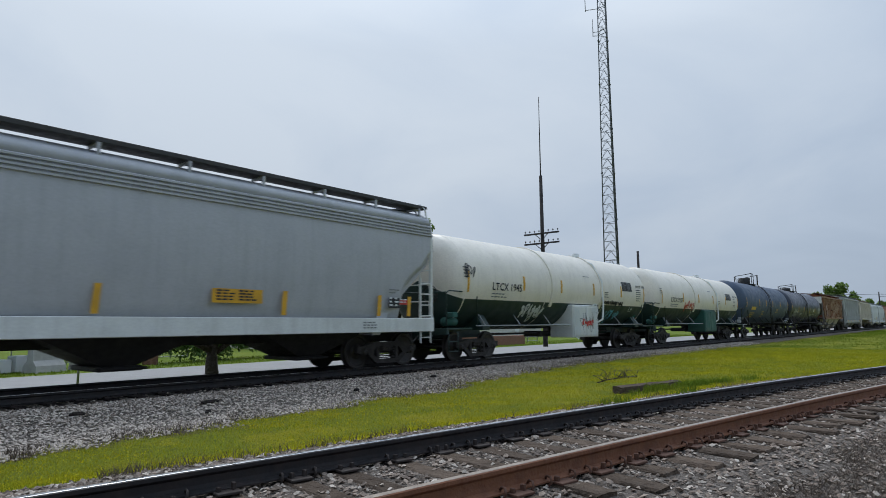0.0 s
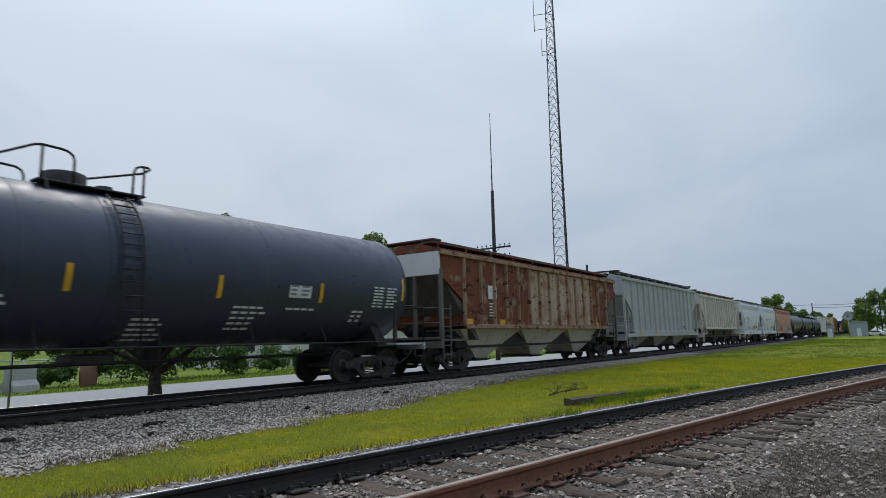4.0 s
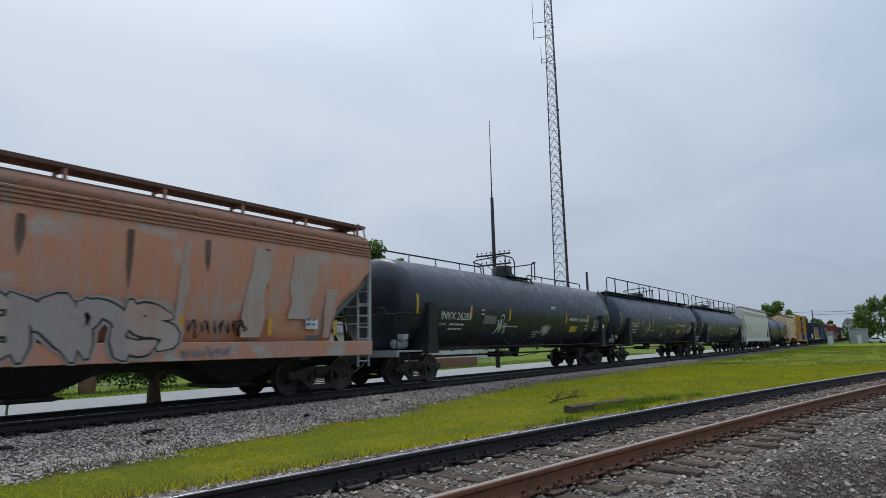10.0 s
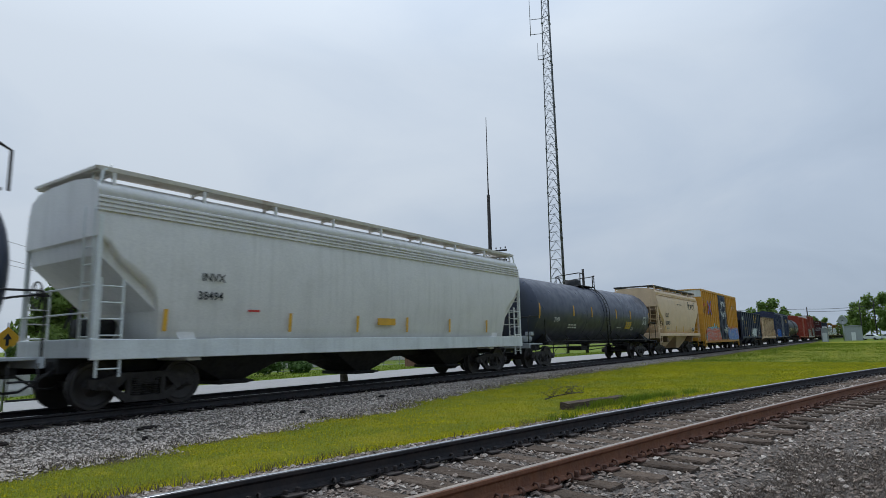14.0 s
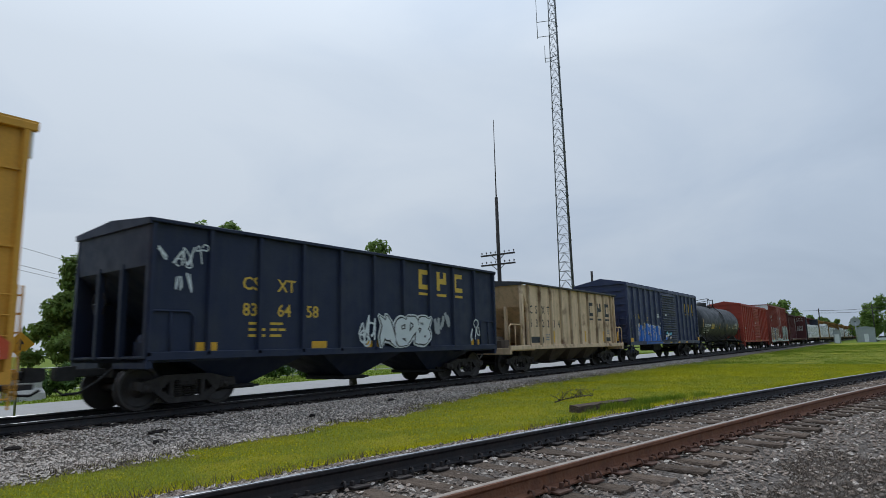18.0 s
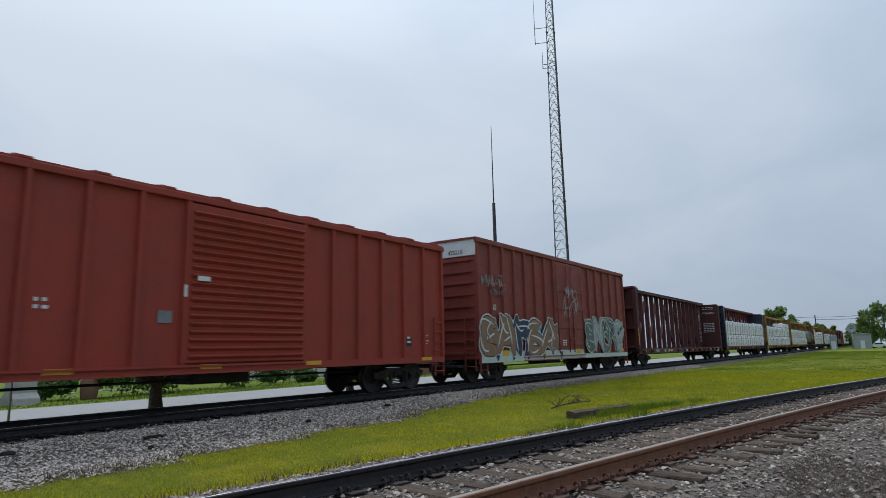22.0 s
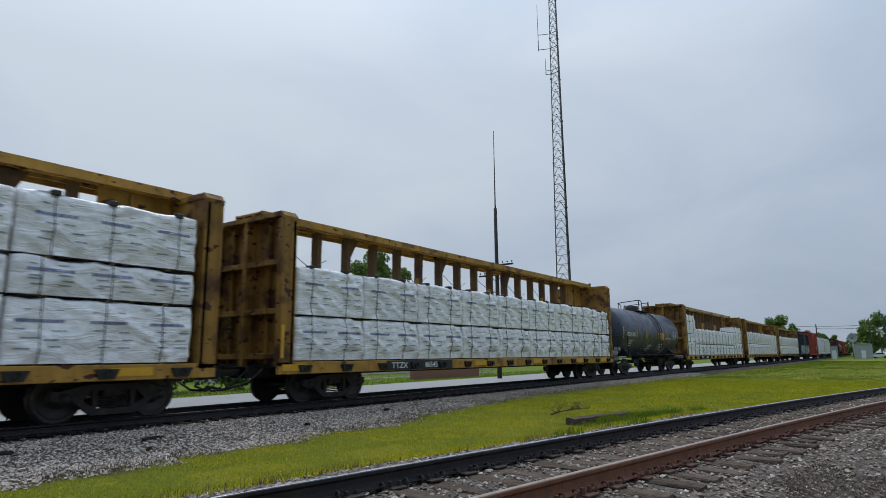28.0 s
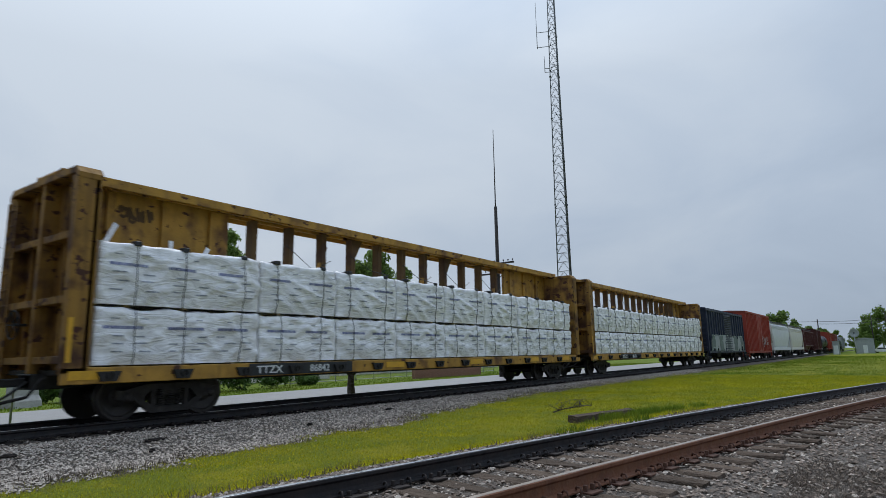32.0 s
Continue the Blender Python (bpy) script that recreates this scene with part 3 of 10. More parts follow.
def words(text, size, mat, parent, x, z, y, name="lettering", wide=1.0, wrap=None, flip=False, end=False):
    """Flat lettering on a side that faces -y (y: its plane), or on a tank (wrap: its radius and height of axis); end: on a face towards -x."""
    key = (text, size, wide)
    if key not in FONT_MESHES:
        cu = bpy.data.curves.new("text", "FONT")
        cu.body, cu.size, cu.resolution_u, cu.offset = text, size, 2, size * 0.014
        ob = bpy.data.objects.new("text", cu)
        scene.collection.objects.link(ob)
        me = bpy.data.meshes.new_from_object(ob)
        co = [(p.co.x * wide, p.co.y) for p in me.vertices]
        FONT_MESHES[key] = co, [tuple(p.vertices) for p in me.polygons]
        bpy.data.objects.remove(ob)
        bpy.data.meshes.remove(me)
    co, faces = FONT_MESHES[key]
    g = Geo()
    if wrap:
        r, zc = wrap
        g.add([(x + a, -math.sqrt(max((r + 0.014) ** 2 - (z + b - zc) ** 2, 0.01)), z + b) for a, b in co], faces)
    elif end:
        g.add([(y, x - a, z + b) for a, b in co], faces)
    else:
        g.add([(x + a, y, z + b) for a, b in co], faces)
    me = bpy.data.meshes.new(name)
    me.from_pydata(g.v, [], g.f)
    me.materials.append(mat)
    me.update()
    return part(name, me, mat, parent)


def wrap_y(wrap, z, off=0.01):
    r, zc = wrap
    return -math.sqrt(max((r + off) ** 2 - (z - zc) ** 2, 0.01))


def plate(parent, name, mat, x0, x1, z0, z1, y, wrap=None, label="", lean=0.0):
    """A thin painted panel or tape on a side."""
    g = Geo()
    steps = 5 if wrap else 1
    rows = []
    for i in range(steps + 1):
        z = z0 + (z1 - z0) * i / steps
        yy = wrap_y(wrap, z, 0.012) if wrap else y
        rows.append([(x0 + lean * i / steps, yy, z), (x1 + lean * i / steps, yy, z), (x1 + lean * i / steps, yy + 0.01, z), (x0 + lean * i / steps, yy + 0.01, z)])
    g.loft(rows)
    return part(name, g, mat, parent, label)


def lines(parent, mat, x, z, y, width, rows, gap, height, rnd, wrap=None, columns=1, name="stencil_block"):
    """Small print that cannot be read: bars of its size."""
    g = Geo()
    for i in range(rows):
        for c in range(columns):
            w = width / columns * rnd.uniform(0.55, 0.9)
            xx, zz = x + width / columns * c, z - i * gap
            bits = max(1, int(w / (height * 4)))
            for k in range(bits):
                a = xx + w * k / bits
                b = a + w / bits * rnd.uniform(0.7, 0.93)
                y0 = wrap_y(wrap, zz, 0.012) if wrap else y
                y1 = wrap_y(wrap, zz + height, 0.012) if wrap else y
                g.add([(a, y0, zz), (b, y0, zz), (b, y1, zz + height), (a, y1, zz + height)], [(0, 1, 2, 3)])
    return tagged(part(name, g, mat, parent), kind="stuff")


# ---- ground, tracks ----
NEAR_TURN = -0.1888          # direction of the near track, radians
NEAR_OFF = 4.12              # its centre line's distance from the eye
NEAR_TOP = 0.095             # top of its rails
NEAR_DIR = Vector((math.cos(NEAR_TURN), math.sin(NEAR_TURN), 0))
NEAR_SIDE = Vector((-math.sin(NEAR_TURN), math.cos(NEAR_TURN), 0))
BEND = 0.0022                # gentle curve of the near track


def near_point(s, off, z):
    """A point s along the near track and off to its far side."""
    p = NEAR_SIDE * (NEAR_OFF + off - BEND * (s - 9) ** 2 + 0.09) + NEAR_DIR * s
    return (p.x, p.y, z)


def near_coords(x, y):
    s = x * NEAR_DIR.x + y * NEAR_DIR.y
    return s, x * NEAR_SIDE.x + y * NEAR_SIDE.y - NEAR_OFF + BEND * (s - 9) ** 2 - 0.09


def smooth_step(a, b, x):
    t = min(1.0, max(0.0, (x - a) / (b - a)))
    return t * t * (3 - 2 * t)


def bumps(x, y):
    return noise.noise((x * 0.35, y * 0.35, 3.1)) * 0.05 + noise.noise((x * 1.3, y * 1.3, 7.7)) * 0.018


def ground_z(x, y):
    """Height of the ground: two ballast beds, a shallow swale between, the road side behind."""
    z = -0.36 + bumps(x, y)
    far = smooth_step(9.6, 11.6, y) * (1 - smooth_step(15.1, 16.3, y))
    z += (-0.205 - z) * far
    s, o = near_coords(x, y)
    if s < 130:
        near = smooth_step(3.6, 1.5, abs(o)) if o > 0 else smooth_step(3.4, 1.4, abs(o))
        crown = -0.135 + 0.02 * smooth_step(1.25, 0.95, abs(o))
        z += (crown - z) * near * (1 - smooth_step(60, 130, s))
    back = smooth_step(15.6, 16.6, y)
    z += (-0.5 - z) * back
    return z


def grass_share(x, y):
    """1 where turf grows, 0 on ballast."""
    edge = 8.35 + 0.135 * max(0.0, x - 3) + 0.35 * noise.noise((x * 0.5, y * 0.5, 1.0)) + 0.4 * noise.noise((x * 2, y * 2, 5.0))
    edge = min(edge, 10.55 + 0.2 * noise.noise((x * 0.7, 0, 0)))
    s, o = near_coords(x, y)
    low = 2.3 + 0.15 * noise.noise((x * 0.9, y * 0.9, 9.0)) + 0.12 * noise.noise((x * 3, y * 3, 2.0))
    return min(smooth_step(edge + 0.55, edge - 0.35, y), smooth_step(low - 0.2, low + 0.3, o))


def steps(*spans):
    out = []
    for a, b, d in spans:
        n = max(1, round((b - a) / d))
        out += [a + (b - a) * i / n for i in range(n)]
    return out + [spans[-1][1]]


gx = steps((-1500, -300, 300), (-300, -40, 40), (-40, -4, 3), (-4, 2, 0.4), (2, 26, 0.22), (26, 40, 0.4), (40, 120, 2), (120, 400, 20), (400, 3000, 325))
gy = steps((-1500, -200, 260), (-200, -20, 20), (-20, -2, 3), (-2, 4, 0.3), (4, 12, 0.16), (12, 17, 0.35), (17, 60, 2), (60, 300, 20), (300, 3000, 340))
ground_geo = Geo()
ground_geo.add([(x, y, ground_z(x, y)) for x in gx for y in gy],
               [(i * len(gy) + j, (i + 1) * len(gy) + j, (i + 1) * len(gy) + j + 1, i * len(gy) + j + 1)
                for i in range(len(gx) - 1) for j in range(len(gy) - 1)], True)
ground = thing("ground", "flat ground of spring grass between grey ballast beds", "ground", kind="structure", geo=ground_geo, mat=M_TURF)
share_attr = ground.data.attributes.new("turf", "FLOAT", "POINT")
for i, p in enumerate(ground.data.vertices):
    x, y = p.co.x, p.co.y
    s_, o_ = near_coords(x, y)
    if y > 15.9 or y < 8 and (o_ < -3.6 or not -70 < s_ < 140) or abs(x) > 400:
        v = 1.0
    elif o_ < 1.2 and y < 8:
        v = smooth_step(-3.0, -3.6, o_)
    else:
        v = grass_share(x, y)
    share_attr.data[i].value = v
ground.data.materials.append(M_FIELD)
for poly in ground.data.polygons:
    c = poly.center
    if c.y > 16 or c.x > 160:
        poly.material_index = 1

# rails: head, web and foot
RAIL = [(-0.07, 0), (0.07, 0), (0.07, 0.012), (0.014, 0.03), (0.009, 0.06), (0.009, 0.115), (0.03, 0.132), (0.036, 0.14), (0.036, 0.166),
        (0.028, 0.172), (-0.028, 0.172), (-0.036, 0.166), (-0.036, 0.14), (-0.03, 0.132), (-0.009, 0.115), (-0.009, 0.06), (-0.014, 0.03), (-0.07, 0.012)]


def rail(parent, name, where, top, stops, mat, label, head_mat=None):
    """A rail along where(s); its running surface is a part of its own."""
    body, head = Geo(), Geo()
    rings, tops = [], []
    for s in stops:
        rings.append([where(s, o, top - 0.172 + z) for o, z in RAIL])
        tops.append([where(s, o, top + z) for o, z in ((-0.027, 0.001), (0.027, 0.001), (0.022, 0.004), (-0.022, 0.004))])
    body.loft(rings)
    head.loft(tops)
    r = part(name, body, mat, parent, label)
    part("running_surface", head, head_mat or M_RAILTOP, r, "dull brown worn rail head" if head_mat else "bright worn rail head")
    return r


def tie_mesh(name, rnd, length, mat, w=0.23, h=0.18):
    """A worn squared timber with split, uneven ends."""
    g = Geo()
    rings = []
    n = 7
    for i in range(n):
        y = -length / 2 + length * i / (n - 1)
        k = 0.012
        j = lambda: rnd.uniform(-k, k)
        rings.append([(-w / 2 + j(), y + j() * 2, -h), (w / 2 + j(), y + j() * 2, -h), (w / 2 + j(), y + j() * 2, -0.018 + j()),
                      (w / 2 - 0.02 + j(), y + j() * 2, j() * 0.8), (j(), y + j(), j() * 0.5 - 0.004), (-w / 2 + 0.02 + j(), y + j() * 2, j() * 0.8), (-w / 2 + j(), y + j() * 2, -0.018 + j())])
    g.loft(rings)
    return mesh_of(name, g, mat)


rnd = random.Random(4)
far_track = thing("far_track", "railway track with dark rails on tarred wooden ties", "railway track", kind="structure")
for side in (-0.752, 0.752):
    rail(far_track, "rail", lambda s, o, z, side=side: (s, AXIS + side + o, z), 0.0, [-60, 0, 60, 120, 240, 420], M_RAILDARK, "dark oily steel rail")
far_ties = [tie_mesh("tie", rnd, 2.6, M_TIEDARK) for i in range(5)]
for i in range(150):
    t_ = part("tie", far_ties[i % 5], None, far_track, at=(-2 + i * 0.5 + rnd.uniform(-0.03, 0.03), AXIS + rnd.uniform(-0.06, 0.06), -0.172 + rnd.uniform(-0.015, 0.01)))
    t_.rotation_euler.z = rnd.uniform(-0.02, 0.02)
g = Geo()
for i in range(300):
    x = 73 + i * 0.5
    g.box(x - 0.11, x + 0.11, AXIS - 1.3, AXIS + 1.3, -0.3, -0.172)
tagged(part("distant_ties", g, M_TIEDARK, far_track), kind="stuff")
g = Geo()
for i in range(150):
    x = -2 + i * 0.5
    for side in (-0.752, 0.752):
        g.box(x - 0.09, x + 0.09, AXIS + side - 0.16, AXIS + side + 0.16, -0.178, -0.155)
        for dx in (-0.05, 0.05):
            for dy in (-0.09, 0.09):
                g.box(x + dx - 0.014, x + dx + 0.014, AXIS + side + dy - 0.018, AXIS + side + dy + 0.018, -0.16, -0.135)
tagged(part("tie_plates_and_spikes", g, M_SPIKEDARK, far_track), kind="stuff")

near_track = thing("near_track", "siding track with one dark and one rusty rail on weathered ties", "railway track", kind="structure")
stops = [-45 + 2.5 * i for i in range(60)]
rail(near_track, "rail", lambda s, o, z: near_point(s, 0.752 + o, z), NEAR_TOP, stops, M_RAILDARK, "dark oily steel rail")
rail(near_track, "rail", lambda s, o, z: near_point(s, -0.752 + o, z), NEAR_TOP, stops, M_RAILRUST, "rusty brown steel rail", M_RAILWORN)
near_ties = [tie_mesh("tie", rnd, 2.55 + 0.08 * i, M_TIE, 0.225, 0.17) for i in range(6)]
plate_geo = Geo()
plate_geo.box(-0.095, 0.095, -0.18, 0.18, -0.004, 0.016, 0.004)
plate_meshes = [mesh_of("tie_plate", plate_geo, m_) for m_ in (M_SPIKE, M_SPIKEDARK)]
IRON = [(Geo(), Geo()), (Geo(), Geo())]
TIES = []
for i in range(150):
    s = -6 + i * 0.52 + rnd.uniform(-0.05, 0.05)
    TIES.append(s)
    p = near_point(s, rnd.uniform(-0.14, 0.1), NEAR_TOP - 0.19 + rnd.uniform(-0.012, 0.006))
    t_ = part("tie", near_ties[rnd.randrange(6)], None, near_track, at=p)
    t_.rotation_euler.z = NEAR_TURN + rnd.uniform(-0.035, 0.035)
    for side in (-0.752, 0.752):
        q = near_point(s, side, NEAR_TOP - 0.183)
        spikes, anchors = IRON[side > 0]
        if i < 120:
            a = part("tie_plate", plate_meshes[side > 0], None, near_track, at=q)
            a.rotation_euler.z = NEAR_TURN
        for dx in (-0.06, 0.055):
            for dy in (-0.095, 0.095, 0.15):
                if rnd.random() < 0.85:
                    c = Vector(near_point(s + dx, side + dy, NEAR_TOP - 0.17))
                    h = 0.03 + rnd.random() * 0.03
                    spikes.box(c.x - 0.014, c.x + 0.014, c.y - 0.02, c.y + 0.02, c.z - 0.02, c.z + h, 0.004)
        # spring anchors gripping the rail foot beside the tie
        for dx in (-0.15, 0.15):
            if rnd.random() < 0.9:
                face = -1
                c = [near_point(s + dx + e, side + face * d, NEAR_TOP - 0.172 + u) for e, d, u in
                     ((0, 0.02, -0.02), (0, 0.085, -0.022), (0, 0.115, 0.01), (0.004, 0.10, 0.05), (0.008, 0.062, 0.052), (0.01, 0.045, 0.03))]
                anchors.tube(c, 0.011, 5)
for (spikes, anchors), m_ in zip(IRON, (M_SPIKE, M_SPIKEDARK)):
    tagged(part("spikes", spikes, m_, near_track), kind="stuff")
    tagged(part("rail_anchors", anchors, m_, near_track), kind="stuff")


def stones(name, label, mat, count, spot, low, high, seed):
    """Broken ballast: squat irregular stones, each an island of its own."""
    r = random.Random(seed)
    base = [(0, 0, 1), (0.94, 0, 0.25), (0.3, 0.9, 0.3), (-0.8, 0.55, 0.2), (-0.75, -0.6, 0.3), (0.35, -0.9, 0.15), (0, 0, -0.6)]
    tris = [(0, 1, 2), (0, 2, 3), (0, 3, 4), (0, 4, 5), (0, 5, 1), (6, 2, 1), (6, 3, 2), (6, 4, 3), (6, 5, 4), (6, 1, 5)]
    v, f = [], []
    tries = 0
    while len(f) < count * 10 and tries < count * 6:
        tries += 1
        p = spot(r)
        if p is None:
            continue
        x, y, z = p
        k = low + (high - low) * r.random() ** 1.6
        a = r.uniform(0, 6.283)
        ca, sa = math.cos(a) * k, math.sin(a) * k
        e, h = r.uniform(0.6, 1.0), r.uniform(0.45, 0.8)
        tx, ty = r.uniform(-0.4, 0.4), r.uniform(-0.4, 0.4)
        n = len(v)
        for bx, by, bz in base:
            bx, by, bz = bx * r.uniform(0.75, 1.2), by * e * r.uniform(0.75, 1.2), bz * h * r.uniform(0.8, 1.2)
            v.append((x + bx * ca - by * sa, y + bx * sa + by * ca, z + k * (bz + tx * bx + ty * by)))
        f.extend([(i + n, j + n, l + n) for i, j, l in tris])
    me = bpy.data.meshes.new(name)
    me.from_pydata(v, [], f)
    me.materials.append(mat)
    return tagged(new(name, me), label, "gravel", kind="stuff")


def far_bed(r):
    x = 0.8 + 46 * r.random() ** 1.7
    y = r.uniform(8.4, 11.95 if r.random() < 0.85 else 14.3)
    if y < 11.6 and r.random() < grass_share(x, y) * 1.05:
        return None
    return x, y, ground_z(x, y) + r.uniform(-0.005, 0.02)


def far_shoulder(r):
    """The oily, browner stones close to the far ties."""
    x = 0.8 + 30 * r.random() ** 1.5
    y = 12.05 - 1.5 * r.random() ** 1.7
    return x, y, ground_z(x, y) + r.uniform(0.0, 0.02)


def near_bed(r):
    s = 0.4 + 36 * r.random() ** 1.7
    o = r.uniform(-3.6, 2.3)
    tie = TIES[min(len(TIES) - 1, max(0, round((s + 6) / 0.52)))]
    if abs(s - tie) < 0.135 and abs(o) < 1.36 and r.random() < 0.93:
        return None
    x, y, z = near_point(s, o, 0)
    if o > 1.4 and r.random() < grass_share(x, y):
        return None
    return x, y, ground_z(x, y) + r.uniform(-0.012, 0.022 if abs(o) < 1.1 else 0.016)


stones("ballast_stones", "loose grey crushed stone beside the far track", M_STONE, 36000, far_bed, 0.014, 0.04, 11)
stones("ballast_stones", "oil-browned crushed stone beside the far ties", M_STONEWARM, 6000, far_shoulder, 0.014, 0.038, 15)
stones("ballast_stones", "brownish crushed stone round the siding ties", M_STONEWARM, 36000, near_bed, 0.013, 0.04, 12)
stones("ballast_stones", "pale grey crushed stone round the siding ties", M_STONE, 11000, near_bed, 0.014, 0.038, 13)


def blades(name, label, category, mat, count, spot, low, high, width, seed, lean=0.5):
    r = random.Random(seed)
    v, f = [], []
    tries = 0
    while len(f) < count * 2 and tries < count * 6:
        tries += 1
        p = spot(r)
        if p is None:
            continue
        x, y, z, k = p
        h = (low + (high - low) * r.random()) * k
        a = r.uniform(0, 6.283)
        dx, dy = math.cos(a) * width * k, math.sin(a) * width * k
        lx, ly = r.uniform(-lean, lean) * h, r.uniform(-lean, lean) * h
        n = len(v)
        v += [(x - dx, y - dy, z), (x + dx, y + dy, z), (x + dx * 0.8 + lx * 0.5, y + dy * 0.8 + ly * 0.5, z + h * 0.6),
              (x - dx * 0.8 + lx * 0.5, y - dy * 0.8 + ly * 0.5, z + h * 0.6), (x + lx, y + ly, z + h)]
        f += [(n, n + 1, n + 2, n + 3), (n + 3, n + 2, n + 4)]
    me = bpy.data.meshes.new(name)
    me.from_pydata(v, [], f)
    me.materials.append(mat)
    return tagged(new(name, me), label, category, kind="stuff")


# the turf as a grid of its share and height, for sowing
SOW = 0.12
sow_x, sow_y = np.arange(0.3, 134, SOW), np.arange(-2.6, 12.0, SOW)
sow_share = np.array([[grass_share(x, y) for y in sow_y] for x in sow_x[:420]])
sow_z = np.array([[ground_z(x, y) for y in sow_y] for x in sow_x[:420]])
sow_hue = np.array([[noise.noise((x * 0.4 + 4, y * 0.6, 4.0)) + 0.4 * noise.noise((x * 1.6, y * 1.6, 4.0)) for y in sow_y] for x in sow_x[:420]])


def sow(name, label, category, mat, count, span, power, length, width, seed, upright, hue=None, bare=0.0):
    """Small pointed leaves on the turf, one triangle each: length and width as (least, most); upright: how steeply they stand."""
    rng = np.random.default_rng(seed)
    x = span[0] + (span[1] - span[0]) * rng.random(count * 3) ** power
    y = rng.uniform(-2.5, 11.8, count * 3)
    i = np.clip(((x - 0.3) / SOW).astype(int), 0, 419)
    j = ((y + 2.6) / SOW).astype(int)
    keep = rng.random(len(x)) * (1 - bare) < sow_share[i, j] - bare
    if hue is not None:
        keep &= (sow_hue[i, j] + rng.normal(0, 0.16, len(x)) > hue[0]) & (sow_hue[i, j] < hue[1])
    x, y, z = x[keep][:count], y[keep][:count], sow_z[i, j][keep][:count] - 0.012
    n = len(x)
    k = 1.0 + 0.035 * x
    a, b = rng.uniform(0, 6.283, n), rng.uniform(0, 6.283, n)
    l = rng.uniform(*length, n) * k ** 0.5
    w = rng.uniform(*width, n) * k
    up = np.clip(rng.normal(upright, 0.18, n), 0.12, 1.0)
    flat = np.sqrt(1 - up ** 2)
    v = np.empty((n, 3, 3))
    v[:, 0] = np.stack([x - np.cos(a) * w, y - np.sin(a) * w, z], 1)
    v[:, 1] = np.stack([x + np.cos(a) * w, y + np.sin(a) * w, z], 1)
    v[:, 2] = np.stack([x + np.cos(b) * l * flat, y + np.sin(b) * l * flat, z + l * up], 1)
    me = bpy.data.meshes.new(name)
    me.vertices.add(3 * n)
    me.vertices.foreach_set("co", v.ravel())
    me.loops.add(3 * n)
    me.loops.foreach_set("vertex_index", np.arange(3 * n, dtype=np.int32))
    me.polygons.add(n)
    me.polygons.foreach_set("loop_start", np.arange(0, 3 * n, 3, dtype=np.int32))
    me.update(calc_edges=True)
    me.materials.append(mat)
    return tagged(new(name, me), label, category, kind="stuff")


sow("grass", "short bright green spring grass between the tracks", "grass", M_BLADE, 150000, (1.2, 40), 1.6, (0.03, 0.075), (0.0022, 0.0045), 21, 0.8)
sow("ground_cover", "low yellow-green flowering weeds in the grass", "weeds", M_BLADEYEL, 130000, (1.2, 36), 1.35, (0.02, 0.045), (0.006, 0.012), 22, 0.5, (-0.08, 9.0))
sow("ground_cover", "low matted green weeds in the grass", "weeds", M_BLADEFAR, 70000, (1.2, 46), 1.4, (0.02, 0.045), (0.005, 0.010), 28, 0.5, (-9.0, 0.12))
sow("grass", "thin field grass farther along the tracks", "grass", M_BLADEFAR, 50000, (16, 130), 1.3, (0.03, 0.06), (0.006, 0.012), 23, 0.7, None, 0.3)


def behind_turf(r):
    x, y = r.uniform(-7, 0.9), r.uniform(-3, 11)
    return (x, y, ground_z(x, y) - 0.01, 1.0) if r.random() < grass_share(x, y) or near_coords(x, y)[1] < -3.2 else None


def behind_bed(r):
    x, y = r.uniform(-7, 0.9), r.uniform(-1.5, 12)
    o = near_coords(x, y)[1]
    return None if o < -3.5 or abs(o) < 1.36 or r.random() < grass_share(x, y) else (x, y, ground_z(x, y) + r.uniform(-0.005, 0.02))


blades("grass", "short bright green spring grass around the standpoint", "grass", M_BLADE, 9000, behind_turf, 0.02, 0.06, 0.006, 27)
stones("ballast_stones", "loose grey crushed stone beside the ties", M_STONE, 7000, behind_bed, 0.02, 0.05, 14)


def edge_spot(r):
    x = 2.4 + 26 * r.random() ** 1.5
    y = r.uniform(3, 11.4)
    if not 0.02 < grass_share(x, y) < 0.8 or noise.noise((x * 0.8, y * 0.8, 12.0)) < -0.12:
        return None
    return x, y, ground_z(x, y) - 0.01, 1.0


def brush_spot(r):
    s = 4.2 + 18 * r.random() ** 1.2
    o = -1.6 - 2.7 * r.random() - 0.02 * s
    x, y, z = near_point(s, o, 0)
    if noise.noise((x * 0.55, y * 0.8, 20.0)) < -0.08:
        return None
    return x, y, ground_z(x, y) - 0.01, 1.0


blades("dry_grass", "dry straw-coloured weeds along the edge of the turf", "weeds", M_DRY, 12000, edge_spot, 0.04, 0.15, 0.0032, 24, 0.7)
blades("dry_brush", "brown dead weeds creeping over the gravel", "weeds", M_DRY, 40000, brush_spot, 0.02, 0.085, 0.0032, 25, 1.6)



def tuft_spot(r):
    a = r.random()
    x = 12.6 + 4.2 * a if r.random() < 0.6 else 9.5 + 9 * r.random()
    y = (5.75 - 0.23 * (x - 12.95) - 0.16 + r.gauss(0, 0.12)) if x > 12.6 else near_point(x * 1.02, 2.2 + 0.1 * r.random(), 0)[1] + r.gauss(0, 0.1)
    if noise.noise((x * 1.4, y * 1.1, 31.0)) < 0.0:
        return None
    return x, y, ground_z(x, y) - 0.01, 1.0


blades("grass_tufts", "taller green grass tufts beside the old tie", "grass", M_BLADEFAR, 2600, tuft_spot, 0.08, 0.2, 0.006, 26, 0.5)


